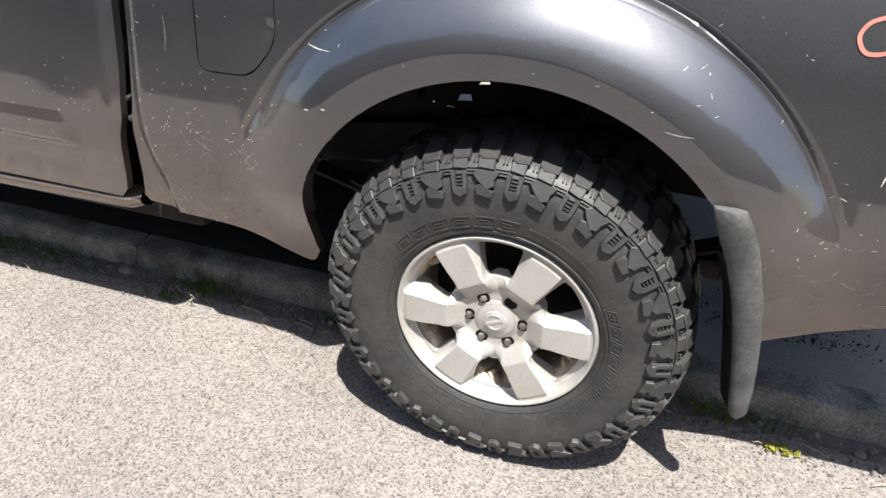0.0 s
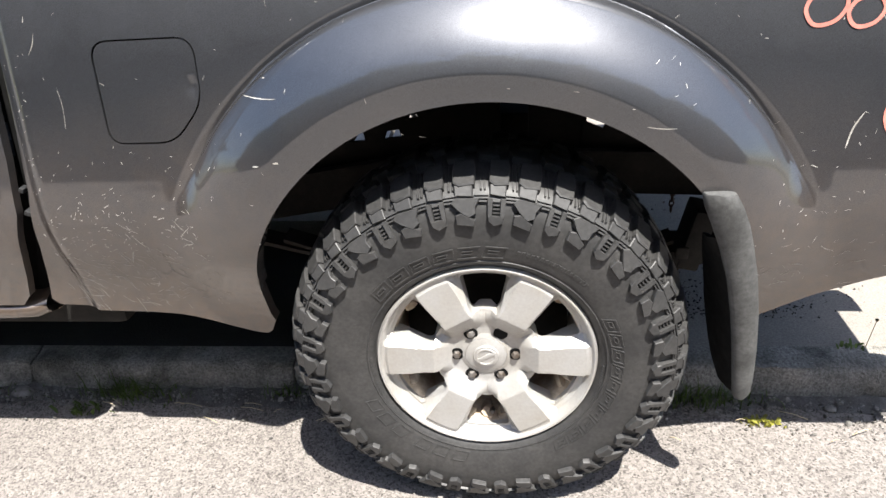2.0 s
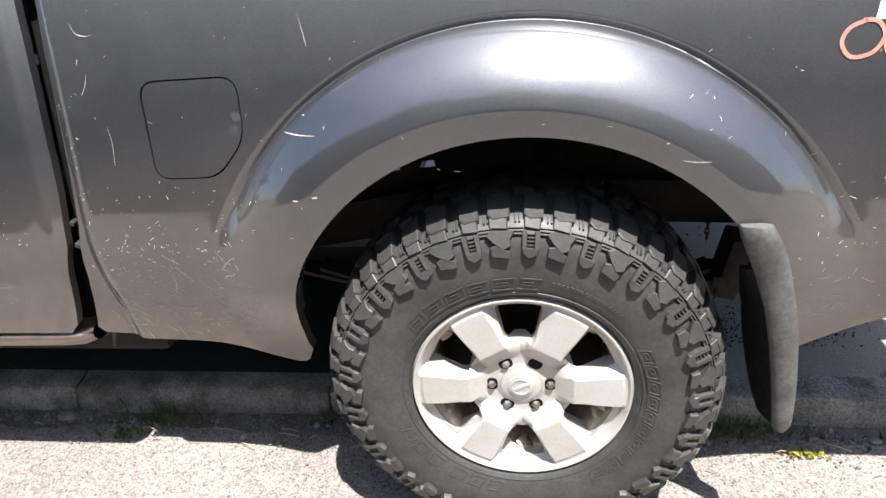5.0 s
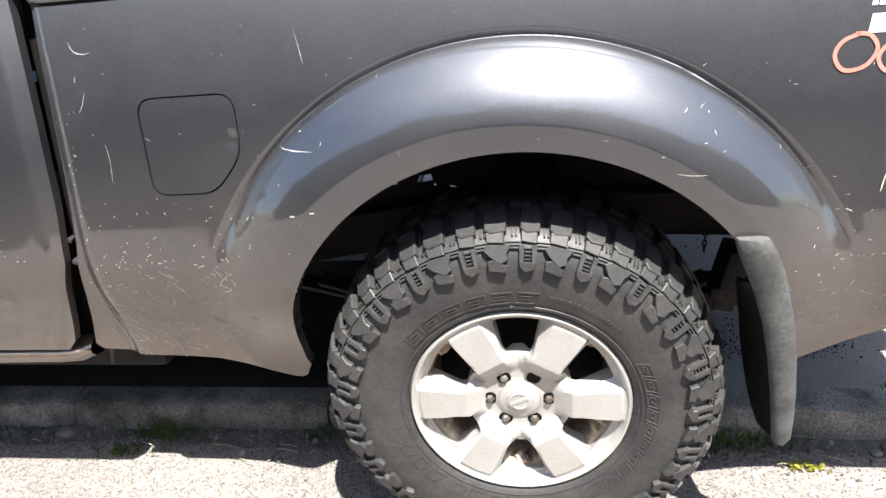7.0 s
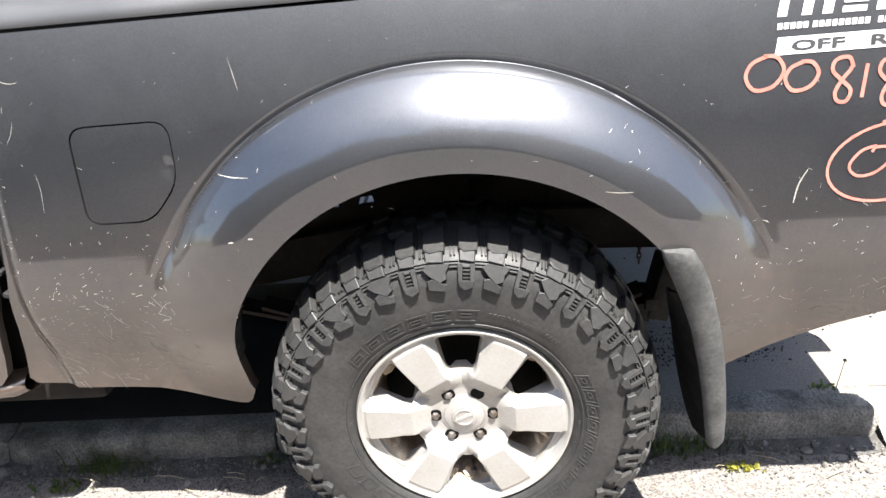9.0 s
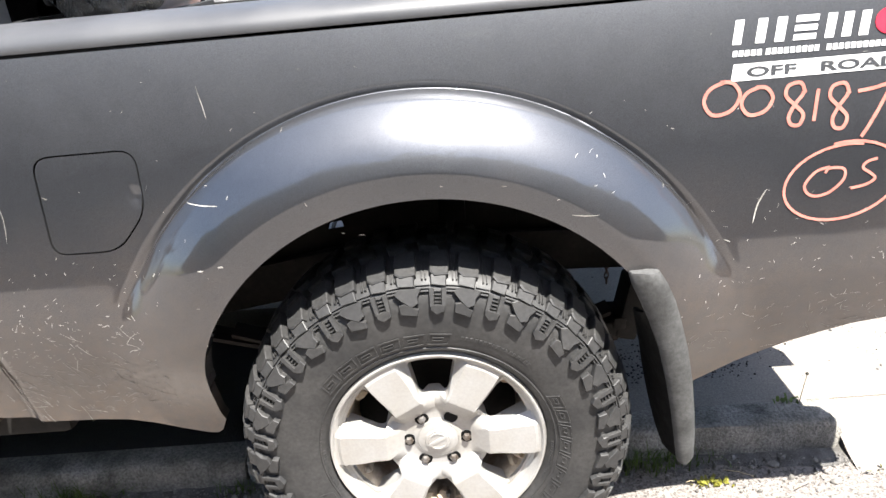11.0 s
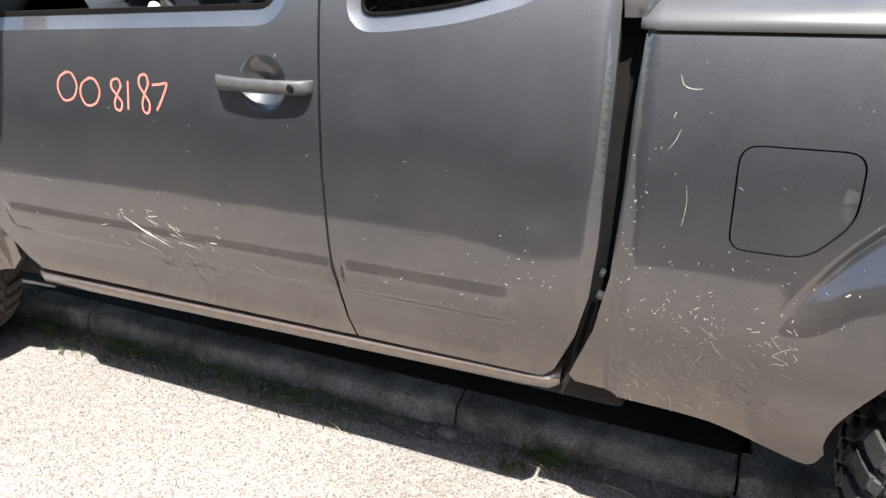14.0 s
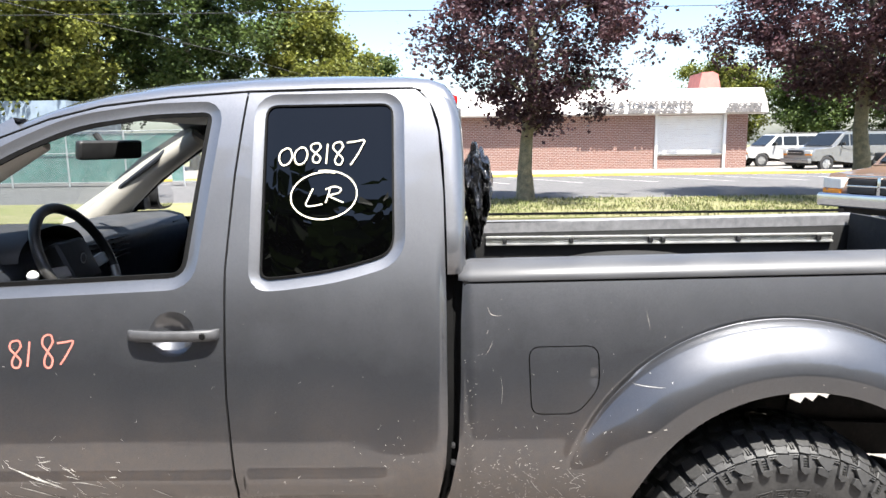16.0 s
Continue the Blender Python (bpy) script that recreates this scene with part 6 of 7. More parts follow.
# four plain shapes in the sizes of the big letters
decal_piece("decal_shape", [stem(0.5415, 0.5560), stem(0.5790, 0.5945)])
decal_piece("decal_shape", [stem(0.6105, 0.6265)])
decal_piece("decal_shape", [stem(0.6410, 0.6780, 1.126), stem(0.6410, 0.6780, 1.112, 1.121), stem(0.6410, 0.6780, 1.098, 1.107)])
decal_piece("decal_shape", [stem(0.6925, 0.7075), stem(0.7200, 0.7350), stem(0.7480, 0.7635)])
for x0, x1 in ((0.5425, 0.590), (0.597, 0.690), (0.697, 0.83)):
    k = 0
    while x0 + 0.006 < x1:
        decal_piece("decal_bar", [[(x0, 1.079), (min(x1, x0 + 0.0075), 1.079), (min(x1, x0 + 0.0075) + 0.001, 1.0885), (x0 + 0.001, 1.0885)]])
        x0 += 0.0100
decal_piece("decal_band", [[(0.541, 1.040), (0.825, 1.043), (0.828, 1.069), (0.545, 1.067)]], "white lettered band")
bm = bmesh.new()
c = (0.799, 1.118)
vs = [(c[0] + 0.024 * math.cos(a), c[1] + 0.021 * math.sin(a)) for a in [2 * math.pi * k / 28 for k in range(28)]]
f = bm.faces.new([bm.verts.new((x, bed_depth(x, z) - 0.0014, z)) for x, z in vs])
f.normal_update()
if f.normal.y > 0:
    f.normal_flip()
part("red_disc", bm, RED_DECAL, decal)


def lettering(text, size, sx=1.0, bold=0.0):
    """A flat mesh of the words, in x and y from the origin."""
    cu = bpy.data.curves.new("words", "FONT")
    cu.body, cu.size, cu.resolution_u, cu.offset = text, size, 3, bold
    ob = bpy.data.objects.new("words", cu)
    scene.collection.objects.link(ob)
    me = bpy.data.meshes.new_from_object(ob.evaluated_get(bpy.context.evaluated_depsgraph_get()))
    bpy.data.objects.remove(ob)
    bm = bmesh.new()
    bm.from_mesh(me)
    for v in bm.verts:
        v.co.x *= sx
    return bm


for word, x0 in (("OFF", 0.566), ("ROAD", 0.687)):
    bm = lettering(word, 0.0215, 2.2, 0.0006)
    for v in bm.verts:
        x, z = x0 + v.co.x, 1.0465 + v.co.y + 0.004 * (x0 - 0.566 + v.co.x)
        v.co = (x, bed_depth(x, z) - 0.0022, z)
    part("decal_word", bm, DARK_DECAL, decal, "dark lettering " + word)

# scratches: short bare strokes, thick where the panels were scraped
rng = random.Random(5)


def scratches(parent, depth, zones, seed):
    r = random.Random(seed)
    bm = bmesh.new()
    for n, x0, x1, z0, z1, lmin, lmax, ang, spread, w in zones:
        for _ in range(n):
            x, z = r.uniform(x0, x1), r.uniform(z0, z1)
            a, l = radians(r.gauss(ang, spread)), r.uniform(lmin, lmax) * r.uniform(0.4, 1)
            bend = r.uniform(-0.25, 0.25) * l
            pts = [(x + math.cos(a) * l * t - math.sin(a) * bend * t * (1 - t), z + math.sin(a) * l * t + math.cos(a) * bend * t * (1 - t)) for t in (0, 0.25, 0.5, 0.75, 1)]
            ribbon(bm, pts, w * r.uniform(0.6, 1.6) * (1.3 if r.random() < 0.2 else 0.85), depth, 0.0008, taper=True)
    return tagged(part("scratch", bm, SCRATCH, parent, "fine bare scratches in the paint"), kind="stuff")


scratches(BEDPANEL, bed_depth, [
    (90, -0.86, -0.60, 0.475, 0.62, 0.012, 0.06, -38, 30, 0.0009), (190, -0.84, -0.50, 0.48, 0.72, 0.003, 0.016, -30, 50, 0.0011), (26, -0.72, -0.52, 0.50, 0.70, 0.01, 0.05, -12, 25, 0.0010), (70, -0.80, -0.45, 0.62, 0.82, 0.003, 0.010, 0, 70, 0.0009),
    (60, -0.825, -0.79, 0.55, 0.98, 0.002, 0.007, 60, 60, 0.0013), (8, -0.78, -0.70, 0.70, 1.05, 0.005, 0.012, 80, 25, 0.0009),
    (26, -0.80, -0.3, 0.62, 1.14, 0.003, 0.010, 10, 60, 0.0009), (150, 0.45, 1.05, 0.54, 0.85, 0.003, 0.014, -15, 55, 0.0009),
    (60, 0.47, 1.0, 0.52, 0.66, 0.008, 0.035, 10, 35, 0.0009), (18, 0.2, 1.0, 0.82, 1.12, 0.004, 0.014, 60, 60, 0.0012),
    (16, -0.45, 0.45, 0.86, 1.12, 0.003, 0.012, 0, 60, 0.0008)], 11)
bm = bmesh.new()
for pts, w in (([(0.585, 0.80), (0.592, 0.83), (0.606, 0.855)], 0.0028), ([(-0.395, 0.915), (-0.36, 0.916), (-0.325, 0.919)], 0.0014), ([(0.255, 0.87), (0.275, 0.867), (0.30, 0.866)], 0.0016),
               ([(-0.760, 1.105), (-0.752, 1.088), (-0.735, 1.083), (-0.722, 1.085)], 0.0012), ([(-0.352, 1.10), (-0.345, 1.065), (-0.342, 1.045)], 0.0011), ([(-0.765, 0.985), (-0.755, 1.0), (-0.748, 1.02)], 0.0010),
               ([(-0.727, 0.86), (-0.724, 0.90), (-0.728, 0.93)], 0.0008), ([(-0.335, 0.823), (-0.329, 0.8235), (-0.326, 0.823)], 0.0035), ([(-0.372, 0.816), (-0.362, 0.817)], 0.0025)):
    ribbon(bm, curve_pts(pts, 4), w, bed_depth, 0.0008, taper=True)
part("deep_scratch", bm, SCRATCH, BEDPANEL, "long bare scratches and chips")["kind"] = "stuff"
bm = bmesh.new()
for pts, w in (([(-2.010, 0.709), (-1.953, 0.686), (-1.900, 0.668), (-1.860, 0.650)], 0.0048), ([(-1.980, 0.658), (-1.925, 0.640), (-1.873, 0.620)], 0.0030), ([(-1.635, 0.650), (-1.610, 0.637), (-1.586, 0.625)], 0.0024),
               ([(-1.950, 0.597), (-1.925, 0.586), (-1.900, 0.577)], 0.0028), ([(-1.833, 0.640), (-1.836, 0.60), (-1.832, 0.553)], 0.0022), ([(-1.905, 0.580), (-1.893, 0.610), (-1.880, 0.632)], 0.0022),
               ([(-1.860, 0.600), (-1.83, 0.598), (-1.80, 0.602)], 0.0018), ([(-1.93, 0.720), (-1.915, 0.722), (-1.90, 0.725)], 0.0030), ([(-1.87, 0.705), (-1.85, 0.700)], 0.0020)):
    ribbon(bm, curve_pts(pts, 5), w, door_depth, 0.0010, taper=True)
part("deep_scratch", bm, SCRATCH, FDOOR, "long deep gouges across the door moulding")["kind"] = "stuff"
scratches(FDOOR, door_depth, [
    (30, -2.1, -1.75, 0.58, 0.74, 0.02, 0.09, -28, 12, 0.0012), (50, -2.0, -1.7, 0.53, 0.68, 0.006, 0.03, -50, 40, 0.0011),
    (40, -2.5, -1.46, 0.50, 1.1, 0.003, 0.010, 20, 60, 0.0010), (14, -2.4, -1.5, 0.60, 0.80, 0.01, 0.03, -20, 30, 0.0013)], 12)
scratches(RDOOR, door_depth, [
    (40, -1.38, -0.95, 0.54, 0.72, 0.003, 0.014, 0, 60, 0.0010), (16, -1.05, -0.93, 0.70, 0.84, 0.003, 0.010, 10, 40, 0.0010), (22, -1.4, -0.9, 0.5, 1.1, 0.003, 0.009, 20, 60, 0.0010)], 13)
scratches(truck, fender_depth, [(24, -2.72, -2.58, 0.45, 1.0, 0.02, 0.07, 75, 20, 0.0012), (14, -2.74, -2.6, 0.42, 0.7, 0.01, 0.03, 40, 40, 0.0012)], 14)

# ---- load in the bed ----
bm = bmesh.new()
bmesh.ops.create_icosphere(bm, subdivisions=5, radius=1.0)
for v in bm.verts:
    p = v.co.copy()
    n1 = noise.noise(p * 2.2)
    n2 = abs(noise.noise(p * 6.0 + Vector((3, 1, 2))))
    n3 = abs(noise.noise(p * 13.0))
    k = 1 + 0.22 * n1 - 0.16 * n2 - 0.07 * n3
    v.co = Vector((-0.762 + (0.052 + 0.014 * math.sin(p.z * 3)) * p.x * k, 2.33 + 0.50 * p.y * k, max(1.13, 1.335 + 0.180 * p.z * k)))
tagged(obj_from("plastic_sheet", bm, BAG, None, "", True, 40), "crumpled shiny black plastic stuffed against the cab's rear window", "plastic sheet")

# ---- kerb and gutter ----
def kerb_stone(x0, x1, seed, z=0.0):
    r = random.Random(seed)
    bm = bmesh.new()
    n = max(2, int((x1 - x0) / 0.025))
    prof = [(1.766, -0.12), (1.768, 0.006), (1.771, 0.030), (1.774, 0.052), (1.780, 0.068), (1.792, 0.079), (1.812, 0.083), (1.836, 0.084), (1.862, 0.082), (1.868, -0.12)]
    if x1 > 0:
        prof = prof[:5] + [(1.790, 0.081), (1.812, 0.086), (1.842, 0.089), (1.866, 0.089), (1.869, -0.12)]
    rows = []
    for i in range(n + 1):
        x = x0 + 0.004 + (x1 - x0 - 0.008) * i / n
        row = []
        for k, (y, h) in enumerate(prof):
            q = Vector((x * 6, y * 9, h * 9 + seed))
            d = 0.010 * noise.noise(q) + 0.008 * noise.noise(q * 2.7) + 0.005 * noise.noise(q * 7)
            chip = max(0.0, noise.noise(Vector((x * 2.1, 0, seed * 3.0))) - 0.25) * 0.05
            e = 0.012 if i in (0, n) else 0
            row.append(bm.verts.new((x, y - (d - (chip if 2 < k < 6 else 0) if k < 7 else 0) + e * (1 if k < 5 else 0), h + z + (0.35 * d - e - (chip * 0.6 if k in (4, 5) else 0) if 2 <= k <= 7 else 0))))
        rows.append(row)
    grid_faces(bm, rows)
    bm.faces.new(rows[0]); bm.faces.new(rows[-1][::-1])
    bmesh.ops.recalc_face_normals(bm, faces=bm.faces)
    return obj_from("kerb_stone", bm, KERBSTONE, None, "", True, 50)


cuts = [-9.5, -7.6, -5.75, -3.95, -2.75, -1.29, -0.535, 1.04]
for i, (a, b) in enumerate(zip(cuts, cuts[1:])):
    tagged(kerb_stone(a, b, i), "low weathered concrete kerb stone with rounded worn edge", "kerb", "kerb stones along the road")
# beyond the broken end the kerb drops to a flush apron
bm = bmesh.new()
rows = []
for i in range(30):
    x = 1.03 + i * 0.6
    rows.append([bm.verts.new((x, y, z)) for y, z in ((1.66, -0.004), (1.73, 0.012), (1.80, 0.045), (1.84, 0.068), (1.873, 0.080))])
grid_faces(bm, rows)
bmesh.ops.recalc_face_normals(bm, faces=bm.faces)
for f in bm.faces:
    if f.normal.z < 0:
        f.normal_flip()
structure("apron", bm, CONCRETE, "sloping concrete apron where the kerb ends", "pavement")
# near-black sheet standing in for the deep shade behind the kerb, under the truck
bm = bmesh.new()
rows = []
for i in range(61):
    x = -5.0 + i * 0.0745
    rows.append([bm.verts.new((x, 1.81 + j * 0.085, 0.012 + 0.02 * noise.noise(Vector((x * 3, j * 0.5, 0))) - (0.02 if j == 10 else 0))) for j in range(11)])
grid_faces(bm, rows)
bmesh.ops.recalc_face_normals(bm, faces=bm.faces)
structure("shade_sheet", bm, SHADE_LITTER, "black sheet painted as shade behind the kerb", "soil")
# gutter grit
bm = bmesh.new()
rows = []
for i in range(161):
    x = -5.0 + i * 0.05
    w = 0.045 + 0.02 * noise.noise(Vector((x * 2.3, 0, 0))) + 0.02 * noise.noise(Vector((x * 9, 4, 0)))
    rows.append([bm.verts.new((x, 1.785 - w * 1.6 * t, 0.002 + 0.012 * (1 - t) ** 2 * (1 + 0.6 * noise.noise(Vector((x * 12, t * 3, 1)))))) for t in (0, 0.25, 0.5, 0.75, 1)])
grid_faces(bm, rows)
bmesh.ops.recalc_face_normals(bm, faces=bm.faces)
for f in bm.faces:
    if f.normal.z < 0:
        f.normal_flip()
structure("gutter", bm, DIRT, "dark grit and litter lying along the kerb", "gutter")


def scatter_stones(name, n, seed, where, smin_, smax_, material, label):
    """Many small faceted stones in one mesh."""
    r = random.Random(seed)
    base = bmesh.new()
    bmesh.ops.create_icosphere(base, subdivisions=1, radius=1)
    bv = [v.co.copy() for v in base.verts]
    bf = [[v.index for v in f.verts] for f in base.faces]
    base.free()
    verts, faces = [], []
    for _ in range(n):
        x, y, z = where(r)
        s = smin_ + (smax_ - smin_) * r.random() ** 3
        rot = Euler((r.uniform(0, 6), r.uniform(0, 6), r.uniform(0, 6))).to_matrix()
        k = len(verts)
        sq = Vector((r.uniform(0.7, 1.3), r.uniform(0.7, 1.3), r.uniform(0.5, 0.9)))
        for v in bv:
            p = rot @ Vector((v.x * sq.x, v.y * sq.y, v.z * sq.z)) * s * r.uniform(0.8, 1.1)
            verts.append((x + p.x, y + p.y, z + p.z + s * 0.3))
        faces += [[k + i for i in f] for f in bf]
    me = bpy.data.meshes.new(name)
    me.from_pydata(verts, [], faces)
    me.materials.append(material)
    return tagged(new(name, me), label, "gravel", kind="stuff")


scatter_stones("gravel", 2000, 21, lambda r: (r.uniform(-4.5, 1.9), 1.770 - abs(r.gauss(0, 0.05)), 0.003), 0.002, 0.010, STONE, "loose pale gravel along the kerb")
scatter_stones("gravel", 1500, 22, lambda r: (r.uniform(-3.2, 2.2), r.uniform(0.3, 1.7), 0.0), 0.0012, 0.005, STONE, "small loose stones on the asphalt")
scatter_stones("gravel", 1700, 24, lambda r: (r.uniform(0.40, 2.1), 1.765 - abs(r.gauss(0, 0.055)), 0.002), 0.0012, 0.0055, STONE, "dense loose gravel at the kerb end")
scatter_stones("gravel", 2600, 25, lambda r: (r.uniform(-3.4, 0.4), 1.768 - abs(r.gauss(0, 0.035)), 0.006), 0.0014, 0.006, STONE, "fine grit and pebbles in the gutter")
scatter_stones("gravel", 700, 23, lambda r: (r.uniform(0.3, 2.6), r.uniform(1.95, 3.2), 0.099), 0.002, 0.009, STONE, "small loose stones on the pavement")
scatter_stones("litter", 1500, 26, lambda r: (0.66 + r.gauss(0, 0.14), 2.00 + abs(r.gauss(0, 0.12)), 0.082), 0.001, 0.0045, SHADE_LITTER, "dark leaf litter and grit on the shaded pavement")["category"] = "litter"
for i, (x, y, s) in enumerate(((0.835, 1.722, 0.011), (-1.30, 1.745, 0.022), (-1.45, 1.745, 0.013), (0.955, 1.65, 0.009), (-0.30, 1.72, 0.013), (1.16, 1.66, 0.014))):
    bm = bmesh.new()
    bmesh.ops.create_icosphere(bm, subdivisions=3, radius=1)
    for v in bm.verts:
        v.co *= 1 + 0.25 * noise.noise(v.co * 1.7 + Vector((i * 5, 0, 0)))
        v.co = Vector((v.co.x * s * 1.4, v.co.y * s * 0.9, v.co.z * s * 0.6))
    ob = tagged(obj_from("stone", bm, STONE, None, "", True), "pale loose stone lying beside the kerb", "stone", "stones by the kerb")
    ob.location = (x, y, s * 0.45)


def weed(x, y, z, n, h, spread, material, label, seed, grassy=True, cat="weed"):
    r = random.Random(seed)
    verts, faces = [], []
    for _ in range(n):
        a = r.uniform(0, 2 * math.pi)
        lean, l, w = r.uniform(0.15, 1.0), h * r.uniform(0.4, 1), (0.0022 if grassy else 0.0048) * r.uniform(0.6, 1.3)
        bx, by = x + r.gauss(0, spread), y + r.gauss(0, spread * 0.35)
        d = Vector((math.cos(a), math.sin(a), 0))
        s = Vector((-d.y, d.x, 0))
        k = len(verts)
        for t in (0, 0.5, 1):
            c = Vector((bx, by, z)) + d * lean * l * t * t + Vector((0, 0, l * (t - 0.35 * lean * t * t)))
            ww = w * (1 - t * 0.85) if grassy else w * (0.3 + 1.4 * t * (1.25 - t))
            verts += [tuple(c + s * ww), tuple(c - s * ww)]
        faces += [[k, k + 1, k + 3, k + 2], [k + 2, k + 3, k + 5, k + 4]]
    me = bpy.data.meshes.new("weed")
    me.from_pydata(verts, [], faces)
    me.materials.append(material)
    return tagged(new("weed", me), label, cat, "weeds along the kerb", kind="stuff")


for i, (x, n, h, sp) in enumerate(((-1.02, 120, 0.085, 0.05), (-0.93, 70, 0.05, 0.06), (-0.55, 40, 0.05, 0.03), (0.50, 90, 0.07, 0.05), (0.60, 60, 0.045, 0.05), (-2.15, 420, 0.055, 0.14), (-2.5, 420, 0.06, 0.13), (-1.8, 420, 0.05, 0.14), (-2.9, 320, 0.055, 0.13), (-1.5, 160, 0.035, 0.1), (-3.3, 250, 0.05, 0.15))):
    weed(x, 1.745, 0.004, n, h, sp, WEED, "green weeds and grass growing in the kerb joint", 40 + i)
weed(0.655, 1.672, 0.002, 60, 0.018, 0.020, YELLOW_WEED, "small yellow flowering weed on the asphalt edge", 60, False)
weed(-1.08, 1.68, 0.002, 34, 0.03, 0.035, WEED, "small green weed on the asphalt edge", 61, False)
weed(1.20, 1.70, 0.002, 40, 0.035, 0.03, YELLOW_WEED, "small yellowed weed on the asphalt edge", 62, False)
weed(0.93, 1.86, 0.084, 16, 0.022, 0.02, WEED, "dandelion leaves on the kerb", 63, False)
bm = bmesh.new()
tube(bm, [(0.955, 1.86, 0.08), (0.962, 1.862, 0.14), (0.967, 1.865, 0.17)], [0.0012, 0.001, 0.001], 5)
bmesh.ops.create_icosphere(bm, subdivisions=1, radius=0.005, matrix=Matrix.Translation((0.967, 1.865, 0.173)))
tagged(obj_from("dry_flower", bm, BARK, None, "", True), "dried flower stalk standing on the kerb", "weed")
bm = bmesh.new()
for k in range(60):
    a = rng.uniform(-0.6, 0.6)
    p = Vector((rng.uniform(-4.2, 1.6), 1.72 - abs(rng.gauss(0, 0.05)), 0.014))
    d = Vector((math.cos(a), math.sin(a), 0)) * rng.uniform(0.02, 0.07)
    tube(bm, [p, p + d * 0.5 + Vector((0, 0, 0.004)), p + d], 0.0011, 4)
tagged(obj_from("dry_straw", bm, mat("pale_straw", (0.5, 0.42, 0.28), 0.8), None, "", True), "pale dry straw and twigs in the gutter", "straw", kind="stuff")

# ---- trees ----
def tree(name, x, y, z, height, clear, radius, leaf_mat, label, seed, leaves=9000, leaf_size=0.10, trunk=0.17, shape=1.0, lean=(0, 0), group="", clump=0.30):
    r = random.Random(seed)
    t = thing(name, (x, y, z), label, "tree", group)
    bm = bmesh.new()
    top = Vector((x + lean[0], y + lean[1], z + height * 0.9))
    pts = [Vector((x, y, z)) + (top - Vector((x, y, z))) * k / 8 + Vector((0.06 * math.sin(k * 1.3 + seed), 0.06 * math.cos(k * 1.7 + seed), 0)) * (k > 0) for k in range(9)]
    pts[0].z -= 0.1
    tube(bm, pts, [trunk * 1.5, trunk * 1.05] + [trunk * (1 - 0.115 * k) for k in range(1, 8)], 12)
    cz = z + clear + (height - clear) * 0.5
    hz = (height - clear) * 0.5
    tips = []
    for k in range(22):
        h = clear * 0.85 + (height * 0.85 - clear * 0.85) * (k + 0.5) / 22
        f = h / (height * 0.9) * 8
        i = min(7, int(f))
        p = pts[i].lerp(pts[i + 1], f - i)
        a = k * 2.4 + r.uniform(-0.4, 0.4)
        el = r.uniform(0.25, 0.9)
        l = radius * r.uniform(0.55, 0.95) * math.sqrt(max(0.1, 1 - ((p.z - cz) / (hz * 1.15)) ** 2))
        d = Vector((math.cos(a) * math.cos(el), math.sin(a) * math.cos(el), math.sin(el)))
        mid = p + d * l * 0.5 + Vector((0, 0, 0.05 * l))
        end = p + d * l
        rad = trunk * 0.32 * (1 - 0.5 * k / 22)
        tube(bm, [p, mid, end], [rad, rad * 0.6, rad * 0.15], 6, False)
        tips += [mid, end]
        for _ in range(3):
            q = p.lerp(end, r.uniform(0.35, 0.9))
            d2 = (d + Vector((r.uniform(-1, 1), r.uniform(-1, 1), r.uniform(-0.4, 0.8)))).normalized()
            e2 = q + d2 * l * r.uniform(0.2, 0.5)
            tube(bm, [q, e2], [rad * 0.35, rad * 0.08], 5, False)
            tips.append(e2)
    part("trunk", bm, BARK, t, angle=60)
    # clumps of leaves round the twigs and over the crown
    centres = list(tips)
    while len(centres) < leaves // (75 if clump < 0.4 else 170):
        u, v, w = r.gauss(0, 1), r.gauss(0, 1), r.gauss(0, 1)
        l = math.sqrt(u * u + v * v + w * w) + 1e-6
        k = r.uniform(0.45, 1.0) ** 0.6
        px, py, pz = u / l * k, v / l * k, w / l * k
        rr = radius * (1 + 0.55 * noise.noise(Vector((px * 2, py * 2, pz * 2 + seed))))
        sq = 1 - 0.35 * max(0, pz) * shape
        centres.append(Vector((x + lean[0] * 0.6 + px * rr * sq, y + lean[1] * 0.6 + py * rr * sq, cz + pz * hz * 1.02)))
    verts, faces = [], []
    per = max(8, leaves // len(centres))
    for c in centres:
        cs = clump * r.uniform(0.6, 1.4)
        for _ in range(int(per * r.uniform(0.5, 1.5))):
            p = c + Vector((r.gauss(0, cs), r.gauss(0, cs), r.gauss(0, cs * 0.7)))
            if p.z < z + clear * 0.8:
                continue
            s = leaf_size * r.uniform(0.6, 1.3)
            q = Euler((r.gauss(0, 0.7), r.gauss(0, 0.7), r.uniform(0, 6.3))).to_matrix()
            k = len(verts)
            for a, b, h in ((0, -0.55, 0), (0.45, 0, 0.10), (0, 0.6, 0), (-0.45, 0, 0.10)):
                verts.append(tuple(p + q @ Vector((a * s, b * s, h * s))))
            faces += [[k, k + 1, k + 2], [k, k + 2, k + 3]]
    me = bpy.data.meshes.new("crown")
    me.from_pydata(verts, [], faces)
    me.materials.append(leaf_mat)
    ob = new("crown", me)
    ob.parent = t
    ob.matrix_parent_inverse = world_of(t).inverted()
    return t


